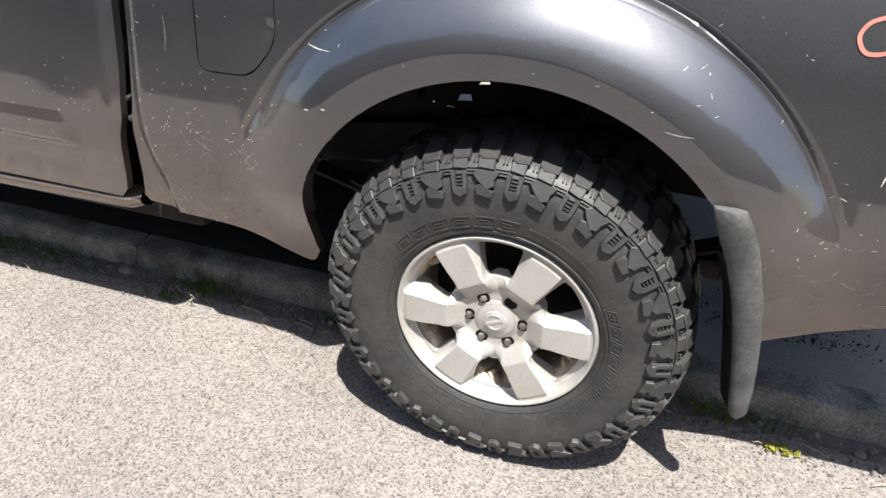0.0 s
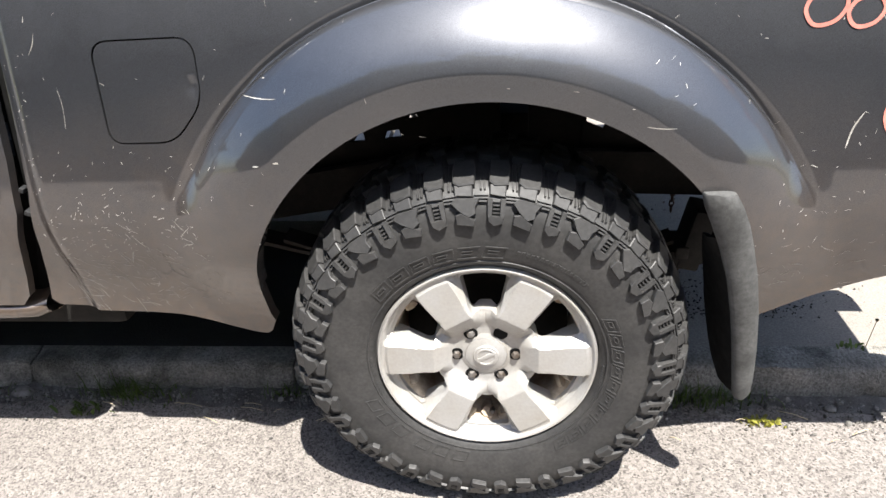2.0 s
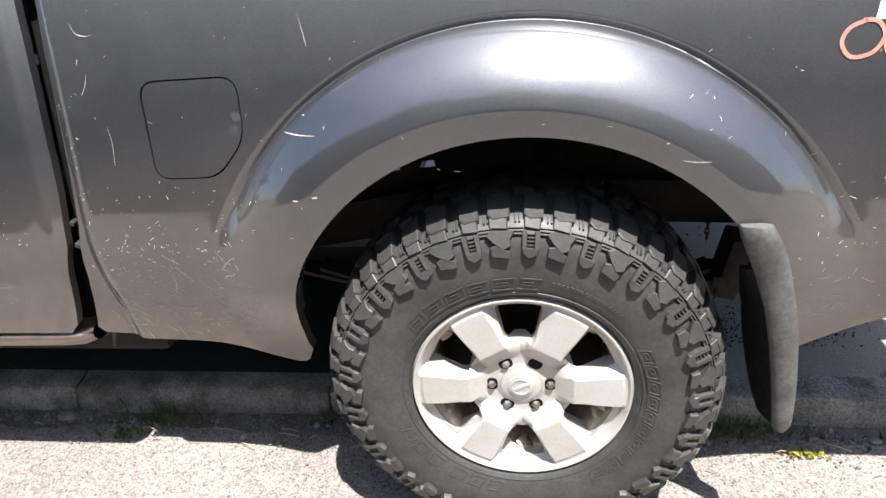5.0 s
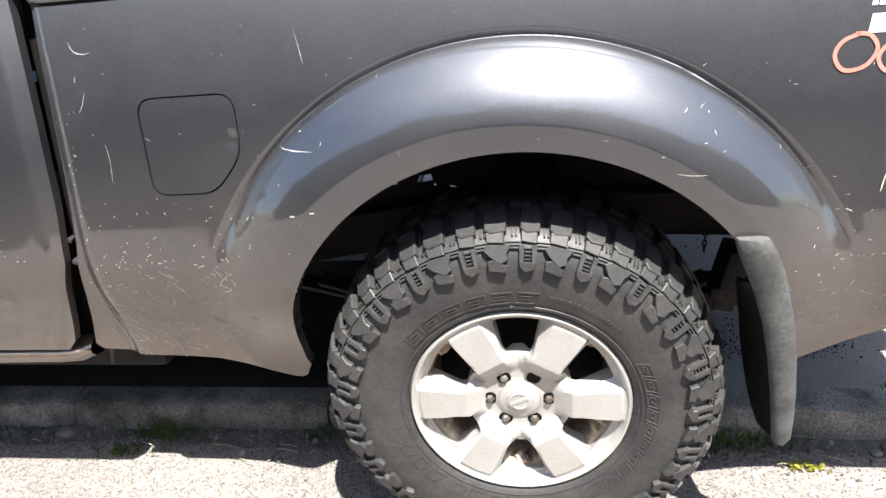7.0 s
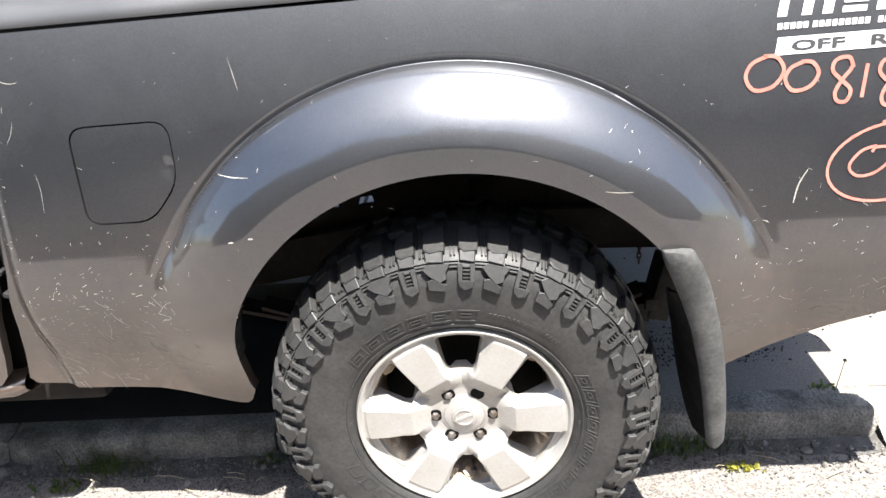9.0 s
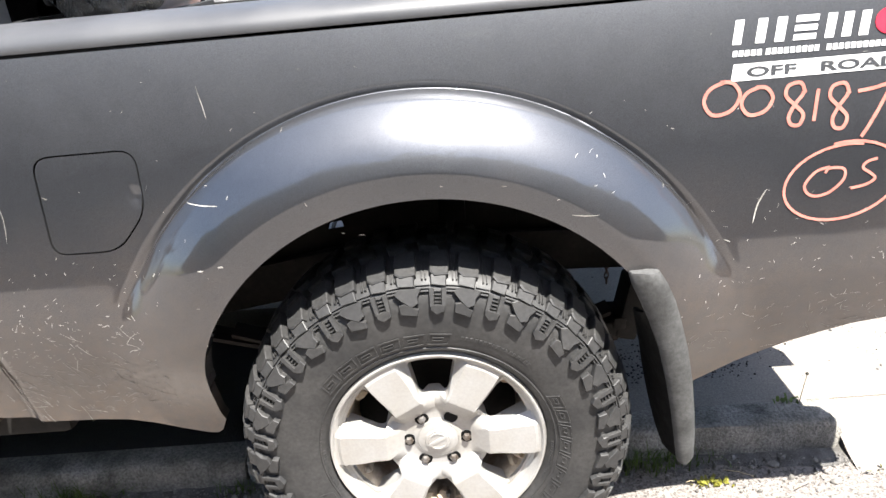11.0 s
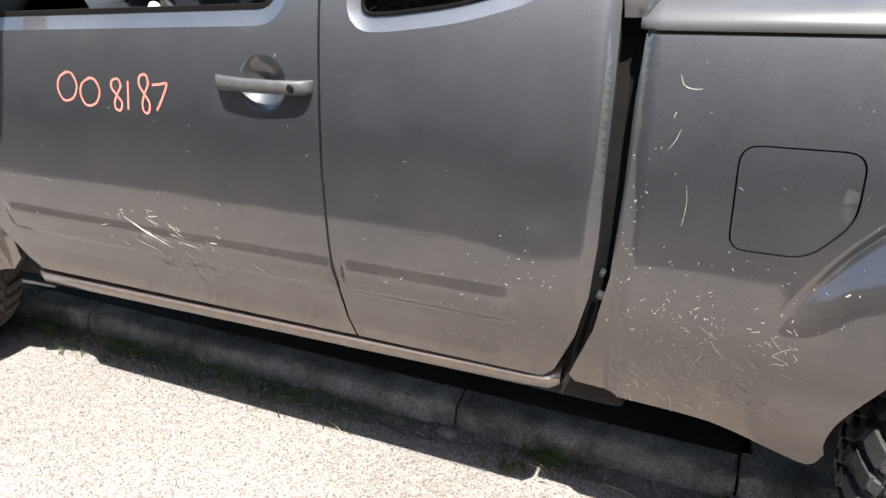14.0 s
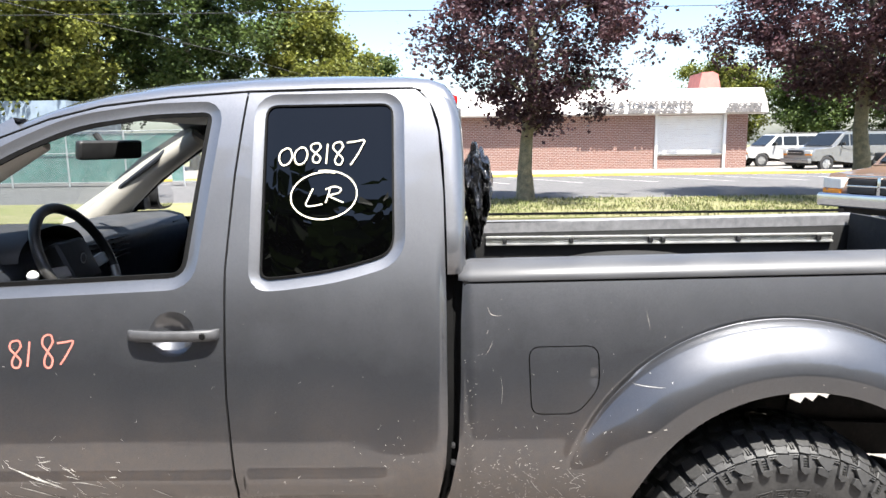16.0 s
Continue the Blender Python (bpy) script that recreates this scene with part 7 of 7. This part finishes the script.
tree("maple_tree", 0.95, 16.9, 0.02, 6.8, 1.75, 2.65, PURPLE, "purple-leaved maple with a straight grey trunk on the verge", 3, 30000, 0.095, 0.17, 0.6, (0.25, 0.0), "maples on the verge", 0.19)
tree("maple_tree", 9.2, 17.0, 0.02, 7.2, 2.2, 3.3, PURPLE, "purple-leaved maple with a wide crown on the verge", 8, 42000, 0.095, 0.19, 0.6, (0, 0), "maples on the verge", 0.21)
for i, (x, y, h, rad, m, n) in enumerate(((-33, 44, 15, 6.0, LIGHTGREEN, 9000), (-25.0, 40, 17, 4.8, LIGHTGREEN, 11000), (-18.5, 47, 20, 6.2, GREEN, 12000), (-11.0, 50, 11.3, 3.9, LIGHTGREEN, 7000), (-38, 52, 18, 7, DARKGREEN, 6000),
                                     (-29, 56, 17, 6, DARKGREEN, 6000), (-8.2, 62, 8.4, 3.2, GREEN, 5000), (26, 70, 8.5, 4.5, LIGHTGREEN, 6000), (33, 66, 9, 4.5, GREEN, 6000), (40, 62, 8.5, 5, GREEN, 6000), (16, 95, 9.5, 4, DARKGREEN, 3000), (48, 60, 9, 5, DARKGREEN, 5000))):
    tree("broadleaf_tree", x, y, -0.3, h, h * 0.16, rad, m, ("yellow-green" if m is LIGHTGREEN else "dark green" if m is DARKGREEN else "green") + " leafy tree with a dense uneven crown", 30 + i, int(n * 4.6), 0.24, 0.28, 0.8, (0, 0), "trees behind the lot", 0.50)
for i, (x, y, h, rad) in enumerate(((-17, -12.5, 9.4, 4.4), (-11, -13.4, 9.8, 4.5), (-5.5, -12.5, 9.2, 4.2), (-0.5, -13.5, 9.6, 4.4), (4.5, -12.6, 9.2, 4.2), (9.5, -13.4, 9.8, 4.5), (15, -12.6, 9.4, 4.4), (-24, -13.5, 9.8, 4.6), (21.5, -13.5, 9.8, 4.6))):
    tree("broadleaf_tree", x, y, -0.35, h * 0.80, 0.3, rad, DARKGREEN, "dark green leafy tree across the road", 70 + i, 30000, 0.60, 0.25, 0.8, (0, 0), "trees across the road", 0.8)

# ---- verge grass ----
r = random.Random(9)
verts, faces = [], []
for _ in range(16000):
    x, y = r.uniform(-6, 12), r.uniform(13.05, 17.2)
    if noise.noise(Vector((x * 0.9, y * 0.9, 0))) < -0.25 and r.random() < 0.8:
        continue
    a, h, w = r.uniform(0, 6.3), r.uniform(0.03, 0.10), 0.012
    k = len(verts)
    dx, dy = math.cos(a) * w, math.sin(a) * w
    lx, ly = r.gauss(0, 0.03), r.gauss(0, 0.03)
    verts += [(x - dx, y - dy, 0.03), (x + dx, y + dy, 0.03), (x + lx, y + ly, 0.03 + h)]
    faces.append([k, k + 1, k + 2])
me = bpy.data.meshes.new("grass")
me.from_pydata(verts, [], faces)
me.materials.append(GRASS)
tagged(new("grass", me), "short patchy sunlit grass on the verge", "grass", kind="stuff")

# ---- parking bay lines and yellow kerb ----
bm = bmesh.new()
for k in range(-4, 9):
    x0 = 1.2 + k * 2.75
    for t in range(6):
        ya, yb = 25.2 + t * 0.95, 25.2 + (t + 1) * 0.95
        xa, xb = x0 - (ya - 25.2) * 0.42, x0 - (yb - 25.2) * 0.42
        vs = [bm.verts.new((xx, yy, far_z(yy) - 0.005)) for xx, yy in ((xa - 0.06, ya), (xa + 0.06, ya), (xb + 0.06, yb), (xb - 0.06, yb))]
        bm.faces.new(vs)
structure("bay_lines", bm, LINE, "worn white slanting parking bay lines", "road marking")
bm = bmesh.new()
for k in range(30):
    x = -40 + k * 2.5
    box(bm, (x + 1.25, 31.0, far_z(31) + 0.045), (2.48, 0.16, 0.13), bevel=0.02)
structure("yellow_kerb", bm, YELLOW, "yellow-painted kerb along the walkway", "kerb")

# ---- shop ----
shop = thing("shop", (2, 36.5, -0.25), "low red-brick shop with a white sign fascia and closed shutter", "shop")
BZ, BY = -0.16, 36.5
bm = bmesh.new()
for x0, x1, z0, z1 in ((-12, 9.78, BZ, 2.75), (13.42, 14.58, BZ, 2.75), (9.78, 13.42, 2.62, 2.75)):
    box(bm, ((x0 + x1) / 2, BY + 0.15, (z0 + z1) / 2), (x1 - x0, 0.3, z1 - z0))
part("wall", bm, BRICK, shop, "red-brown brick front wall")
bm = bmesh.new()
box(bm, (14.43, BY + 5, 1.3), (0.3, 9.7, 2.9))
box(bm, (-11.85, BY + 5, 1.3), (0.3, 9.7, 2.9))
box(bm, (1.3, BY + 10, 1.3), (26.6, 0.3, 2.9))
part("wall", bm, BRICK, shop)
bm = bmesh.new()
box(bm, (11.6, BY + 0.12, 0.20), (3.6, 0.2, 0.74))
part("brick_plinth", bm, BRICK, shop)
bm = bmesh.new()
box(bm, (11.6, BY + 0.0, 0.58), (3.6, 0.12, 0.10), bevel=0.01)
part("sill", bm, KERBSTONE, shop)
for k in range(22):
    bm = bmesh.new()
    box(bm, (11.6, BY + 0.10, 0.66 + k * 0.091), (3.56, 0.03, 0.086), bevel=0.008, seg=1)
    part("shutter_slat", bm, SHUTTER, shop)
for x in (9.82, 13.38):
    bm = bmesh.new()
    box(bm, (x, BY - 0.03, 1.28), (0.14, 0.12, 2.8), bevel=0.01)
    part("shutter_guide", bm, SHUTTER, shop)
bm = bmesh.new()
rows = [[bm.verts.new((x, y, z)) for y, z in ((BY - 0.02, 2.64), (BY - 0.55, 2.66), (BY - 0.60, 2.72), (BY - 0.32, 3.35), (BY + 0.2, 3.98), (BY + 0.5, 4.02))] for x in (-12.3, -4, 4, 12, 15.35)]
grid_faces(bm, rows)
box(bm, (1.5, BY + 5.2, 3.9), (27.4, 9.4, 0.2))
bmesh.ops.recalc_face_normals(bm, faces=bm.faces)
part("sign_fascia", bm, SIGN, shop, "white sloping sign fascia")
bm = bmesh.new()
rows = [[bm.verts.new((x, y, z)) for y, z in ((BY - 0.02, 2.64), (BY - 0.60, 2.72), (BY + 0.2, 3.98), (BY + 0.5, 4.02))] for x in (15.35, 15.36)]
grid_faces(bm, rows)
for rw in rows:
    bm.faces.new(rw)
part("fascia_end", bm, SIGN, shop)


def sign_words(text, x, z, size, sx=1.0):
    def span(s):
        b = lettering(s, size, sx, 0.026)
        xs = [v.co.x for v in b.verts]
        b.free()
        return min(xs), max(xs)
    at = 0
    for word in text.split():
        at = text.index(word, at)
        a0, a1 = span(word[0])
        start = span(text[:at + 1])[1] - (a1 - a0)
        bm = lettering(word, size, sx, 0.026)
        first = min(v.co.x for v in bm.verts)
        for v in bm.verts:
            zz = z + v.co.y
            t = (zz - 2.72) / (3.35 - 2.72)
            v.co = (x + v.co.x - first + start, BY - 0.60 + 0.28 * t - 0.10, zz)
        part("sign_word", bm, LETTER, shop, "dark lettering " + word)
        at += len(word)


sign_words("DINERO A TODAS PARTES", 5.75, 3.08, 0.40, 1.22)
sign_words("HISPANOS  BEER & SODA  ICE", 6.1, 2.77, 0.31, 1.30)
sign_words("GROCERY", 13.35, 3.00, 0.29, 1.30)
sign_words("BARGAINS", 13.2, 2.75, 0.29, 1.28)
bm = bmesh.new()
prism(bm, [(12.95, 4.0), (14.25, 4.0), (14.05, 4.95), (13.75, 5.10), (13.15, 5.05)], BY + 3, BY + 5)
part("roof_turret", bm, ROOFRED, shop, "small pale red roof turret")
for x in (4.2, 7.4):
    bm = bmesh.new()
    box(bm, (x + 1.2, BY + 4, 4.2), (0.5, 0.5, 0.5), bevel=0.03)
    tube(bm, [(x + 1.6, BY + 4, 4.0), (x + 1.6, BY + 4, 4.7)], 0.08, 10)
    part("roof_vent", bm, GALV, shop)

# ---- parked cars ----
def parked_car(name, m, paint, label, length, height, hood, width, nose, glass_line, truck_front=False, roof_rack=True):
    """A parked car facing minus x, its front bumper at the origin; m: its pose."""
    c = thing(name, (0, 0, 0), label, "car", "parked cars")
    W = width / 2
    wr = 0.37
    wx1, wx2 = 0.95, length - 1.15
    low, belt = 0.42, glass_line
    side = [(0.05, low + 0.1), (0.0, low + 0.25), (0.04, hood - 0.16), (0.16, hood - 0.03), (nose, hood + 0.03), (nose + 0.12, belt), (length - 0.12, belt), (length - 0.02, belt - 0.25), (length, low + 0.1), (length - 0.1, low)]

    def arch(cx):
        return [(cx + (wr + 0.07) * math.cos(a), 0.36 + (wr + 0.07) * math.sin(a)) for a in [math.pi * k / 10 for k in range(1, 10)]]
    outline = side + [p for p in arch(wx2)] + [((wx1 + wx2) / 2, low - 0.05)] + [p for p in arch(wx1)]
    bm = bmesh.new()
    rows = []
    for y, ins in ((-W, 0.05), (-W + 0.03, 0.015), (-W + 0.10, 0.0), (0, 0.0), (W - 0.10, 0), (W - 0.03, 0.015), (W, 0.05)):
        cxm, czm = length / 2, 0.8
        rows.append([bm.verts.new((px + (cxm - px) * ins * 0.5 + (0.12 * (abs(y) / W) ** 3 if px < 0.3 else 0), y, pz + (czm - pz) * ins)) for px, pz in outline])
    grid_faces(bm, rows, close_v=True)
    bm.faces.new(rows[0]); bm.faces.new(rows[-1][::-1])
    bmesh.ops.triangulate(bm, faces=[f for f in bm.faces if len(f.verts) > 4])
    bmesh.ops.recalc_face_normals(bm, faces=bm.faces)
    body = part("body", bm, paint, c, angle=30)
    # cabin
    cab = [(nose + 0.05, belt - 0.02), (nose + 0.75, height - 0.05), (nose + 0.95, height), (length - 0.55, height), (length - 0.32, height - 0.06), (length - 0.10, belt - 0.02)]
    bm = bmesh.new()
    rows = []
    for y, k in ((-W + 0.05, 0), (-W + 0.16, 1), (-W + 0.24, 1), (W - 0.24, 1), (W - 0.16, 1), (W - 0.05, 0)):
        rows.append([bm.verts.new((px, (y if pz < height - 0.2 else y * (W - 0.16) / (W - 0.05)) if k == 0 else y, pz if (k or pz < height - 0.2) else pz - 0.03)) for px, pz in cab])
    grid_faces(bm, rows)
    bm.faces.new(rows[0]); bm.faces.new(rows[-1][::-1])
    bmesh.ops.recalc_face_normals(bm, faces=bm.faces)
    part("cabin", bm, paint, c, angle=30)
    for s in (-1, 1):
        xs = [nose + 0.30, nose + 1.02, nose + 1.85, length - 0.45]
        for k in range(3):
            a, b = xs[k] + 0.05, xs[k + 1] - 0.05
            bm = bmesh.new()
            zt, zb = height - 0.13, belt + 0.02
            ta = a + (0.45 if k == 0 else 0.0)
            yb_, yt_ = W - 0.036, W - 0.125
            vs = [bm.verts.new((px, s * yy, pz)) for px, yy, pz in ((a, yb_, zb), (b, yb_, zb), (b - (0.08 if k == 2 else 0), yt_, zt), (ta, yt_, zt))]
            bm.faces.new(vs)
            g = bmesh.ops.extrude_face_region(bm, geom=bm.faces[:])
            for v in g["geom"]:
                if isinstance(v, bmesh.types.BMVert):
                    v.co.y -= s * 0.03
            bmesh.ops.recalc_face_normals(bm, faces=bm.faces)
            part("side_window", bm, CARGLASS, c)
        for wx in (wx1, wx2):
            bm = bmesh.new()
            lathe(bm, [(0.22, -0.10), (0.30, -0.115), (wr - 0.02, -0.10), (wr, -0.06), (wr, 0.06), (wr - 0.02, 0.10), (0.22, 0.10)], 28)
            bmesh.ops.recalc_face_normals(bm, faces=bm.faces)
            bmesh.ops.translate(bm, vec=(wx, s * (W - 0.10), wr), verts=bm.verts)
            wl = part("wheel", bm, RUBBER, c)
            bm = bmesh.new()
            lathe(bm, [(0.0, 0.0), (0.06, -0.01), (0.22, 0.01)], 20)
            for j in range(6):
                a = j * math.pi / 3
                box(bm, (0.13 * math.cos(a), -0.02, 0.13 * math.sin(a)), (0.18, 0.03, 0.05), Euler((0, -a, 0)), 0.008, 1)
            if s > 0:
                bmesh.ops.rotate(bm, cent=(0, 0, 0), matrix=Matrix.Rotation(math.pi, 3, "Z"), verts=bm.verts)
            bmesh.ops.remove_doubles(bm, verts=bm.verts, dist=1e-5)
            bmesh.ops.translate(bm, vec=(wx, s * (W - 0.02), wr), verts=bm.verts)
            part("rim", bm, SILVER, wl)
        bm = bmesh.new()
        box(bm, (0.13, s * (W - 0.22), hood - 0.17), (0.16, 0.36, 0.17), Euler((0, 0, -s * 0.25)), 0.03)
        part("headlight", bm, LENS, c)
        bm = bmesh.new()
        box(bm, (0.14, s * (W - 0.20), hood - 0.29), (0.14, 0.34, 0.07), Euler((0, 0, -s * 0.25)), 0.015)
        part("indicator", bm, AMBER, c)
        bm = bmesh.new()
        box(bm, (nose + 0.55, s * (W + 0.10), belt + 0.10), (0.10, 0.20, 0.16), bevel=0.04)
        part("door_mirror", bm, BLACK, c)
    bm = bmesh.new()
    vs = [bm.verts.new(p) for p in ((nose + 0.10, -W + 0.14, belt + 0.02), (nose + 0.10, W - 0.14, belt + 0.02), (nose + 0.72, W - 0.24, height - 0.09), (nose + 0.72, -W + 0.24, height - 0.09))]
    bm.faces.new(vs)
    g = bmesh.ops.extrude_face_region(bm, geom=bm.faces[:])
    for v in g["geom"]:
        if isinstance(v, bmesh.types.BMVert):
            v.co += Vector((-0.03, 0, 0.02))
    bmesh.ops.recalc_face_normals(bm, faces=bm.faces)
    part("windscreen", bm, CARGLASS, c)
    bm = bmesh.new()
    box(bm, (0.03, 0, hood - 0.20), (0.10, width * 0.50, 0.24), bevel=0.03)
    gr = part("grille", bm, BLACK, c)
    for k in ((-0.24, 0.24) if truck_front else ()):
        for h in (-0.07, 0.05):
            bm = bmesh.new()
            box(bm, (-0.02, k, hood - 0.19 + h), (0.04, 0.40, 0.10), bevel=0.02)
            part("grille_panel", bm, BLACK, gr)
    bm = bmesh.new()
    box(bm, (-0.01, 0, hood - 0.20), (0.05, width * 0.50, 0.03), bevel=0.008)
    if truck_front:
        box(bm, (-0.01, 0, hood - 0.20), (0.05, 0.05, 0.28), bevel=0.008)
        box(bm, (-0.0, 0, hood - 0.05), (0.05, width * 0.52, 0.03), bevel=0.008)
        box(bm, (-0.0, 0, hood - 0.34), (0.05, width * 0.52, 0.03), bevel=0.008)
    part("grille_bar", bm, CHROME, gr)
    bm = bmesh.new()
    box(bm, (0.05, 0, 0.52), (0.22, width - 0.04, 0.22), bevel=0.06, seg=3)
    part("front_bumper", bm, CHROME if truck_front else paint, c)
    bm = bmesh.new()
    box(bm, (length / 2, 0, 0.45), (length - 0.4, width - 0.5, 0.3))
    part("underbody", bm, CHASSIS, c)
    if roof_rack:
        bm = bmesh.new()
        for s in (-1, 1):
            tube(bm, [(nose + 1.1, s * (W - 0.22), height + 0.05), (length - 0.6, s * (W - 0.22), height + 0.05)], 0.02, 6)
        part("roof_rack", bm, BLACK, c)
    c.matrix_basis = m
    return c


parked_car("parked_car", pose(15.5, 33.2, far_z(33.2) - 0.01, 0, 0, 12), CARSILVER, "silver four-wheel-drive estate car parked outside the shop", 5.0, 1.86, 1.10, 2.0, 1.15, 1.20)
parked_car("parked_car", pose(14.95, 38.6, -0.19, 0, 0, 4), CARWHITE, "white four-wheel-drive car parked beside the shop", 4.7, 1.78, 1.05, 1.85, 1.1, 1.15)
parked_car("parked_car", pose(5.55, 10.2, -0.01, 0, 0, 30), CARBEIGE, "tan pickup with a crosshair grille parked in the lane", 5.4, 1.62, 0.95, 1.95, 1.4, 1.04, True, False)
parked_car("parked_car", pose(19.0, 41.0, -0.2, 0, 0, 2), CARSILVER, "grey car parked behind the shop corner", 4.8, 1.7, 1.05, 1.85, 1.1, 1.15)

# ---- fence, sheds, poles, cables beyond the windscreen ----
fence = thing("chain_link_fence", (-17, 27, -0.1), "galvanised chain-link fence with a faded green screen", "fence")
for k in range(7):
    x = -23 + k * 2.3
    bm = bmesh.new()
    tube(bm, [(x, 27, -0.2), (x, 27, 2.1)], 0.035, 8)
    part("post", bm, GALV, fence)
bm = bmesh.new()
for z in (0.05, 1.2, 2.05):
    tube(bm, [(-23, 27, z), (-9.2, 27, z)], 0.02, 6)
part("rail", bm, GALV, fence)
verts, faces = [], []
for k in range(-20, 140):
    for s in (1, -1):
        x0 = -23 + k * 0.1
        a = (x0, 0.0) if s > 0 else (x0 + 2.0, 0.0)
        b = (x0 + 2.0, 2.0) if s > 0 else (x0, 2.0)
        for (px, pz), (qx, qz) in ((a, b),):
            if min(px, qx) < -23 or max(px, qx) > -9.2:
                continue
            i = len(verts)
            verts += [(px - 0.005, 26.98, pz), (px + 0.005, 26.98, pz), (qx + 0.005, 26.98, qz), (qx - 0.005, 26.98, qz)]
            faces.append([i, i + 1, i + 2, i + 3])
me = bpy.data.meshes.new("wire_mesh")
me.from_pydata(verts, [], faces)
me.materials.append(GALV)
wm = new("wire_mesh", me)
wm.parent = fence
wm.matrix_parent_inverse = world_of(fence).inverted()
tagged(wm, "diamond wire mesh", kind="stuff")
bm = bmesh.new()
box(bm, (-15.8, 27.06, 1.0), (8.5, 0.02, 1.9))
part("screen", bm, TEAL, fence, "faded green privacy screen")
bm = bmesh.new()
box(bm, (-27, 40, 1.8), (11, 6, 4.2))
shed = tagged(obj_from("shed", bm, BLUEGREY, None, "", True, 30), "blue-grey boarded shed behind the fence", "shed")
bm = bmesh.new()
for k in range(60):
    box(bm, (-40 + k * 0.3, 33.0, 0.8), (0.28, 0.03, 2.0), bevel=0.006, seg=1)
tagged(obj_from("board_fence", bm, WOODFENCE, None, "", True, 30), "weathered brown board fence", "fence", kind="stuff")
for i, (pts, rad) in enumerate((([(-40, 24, 6.9), (-10, 24, 6.35), (20, 24, 6.3), (50, 24, 6.9)], 0.016), ([(-40, 24.6, 6.3), (-10, 24.6, 6.0), (20, 24.6, 6.05), (50, 24.6, 6.6)], 0.012), ([(-40, 20.0, 11.5), (-14, 30, 6.2), (-5.6, 36, 3.95)], 0.012))):
    bm = bmesh.new()
    tube(bm, curve_pts(pts, 10), rad, 6)
    tagged(obj_from("overhead_cable", bm, WIRE, None, "", True), "black overhead cable sagging between poles", "cable", "overhead cables", kind="structure")
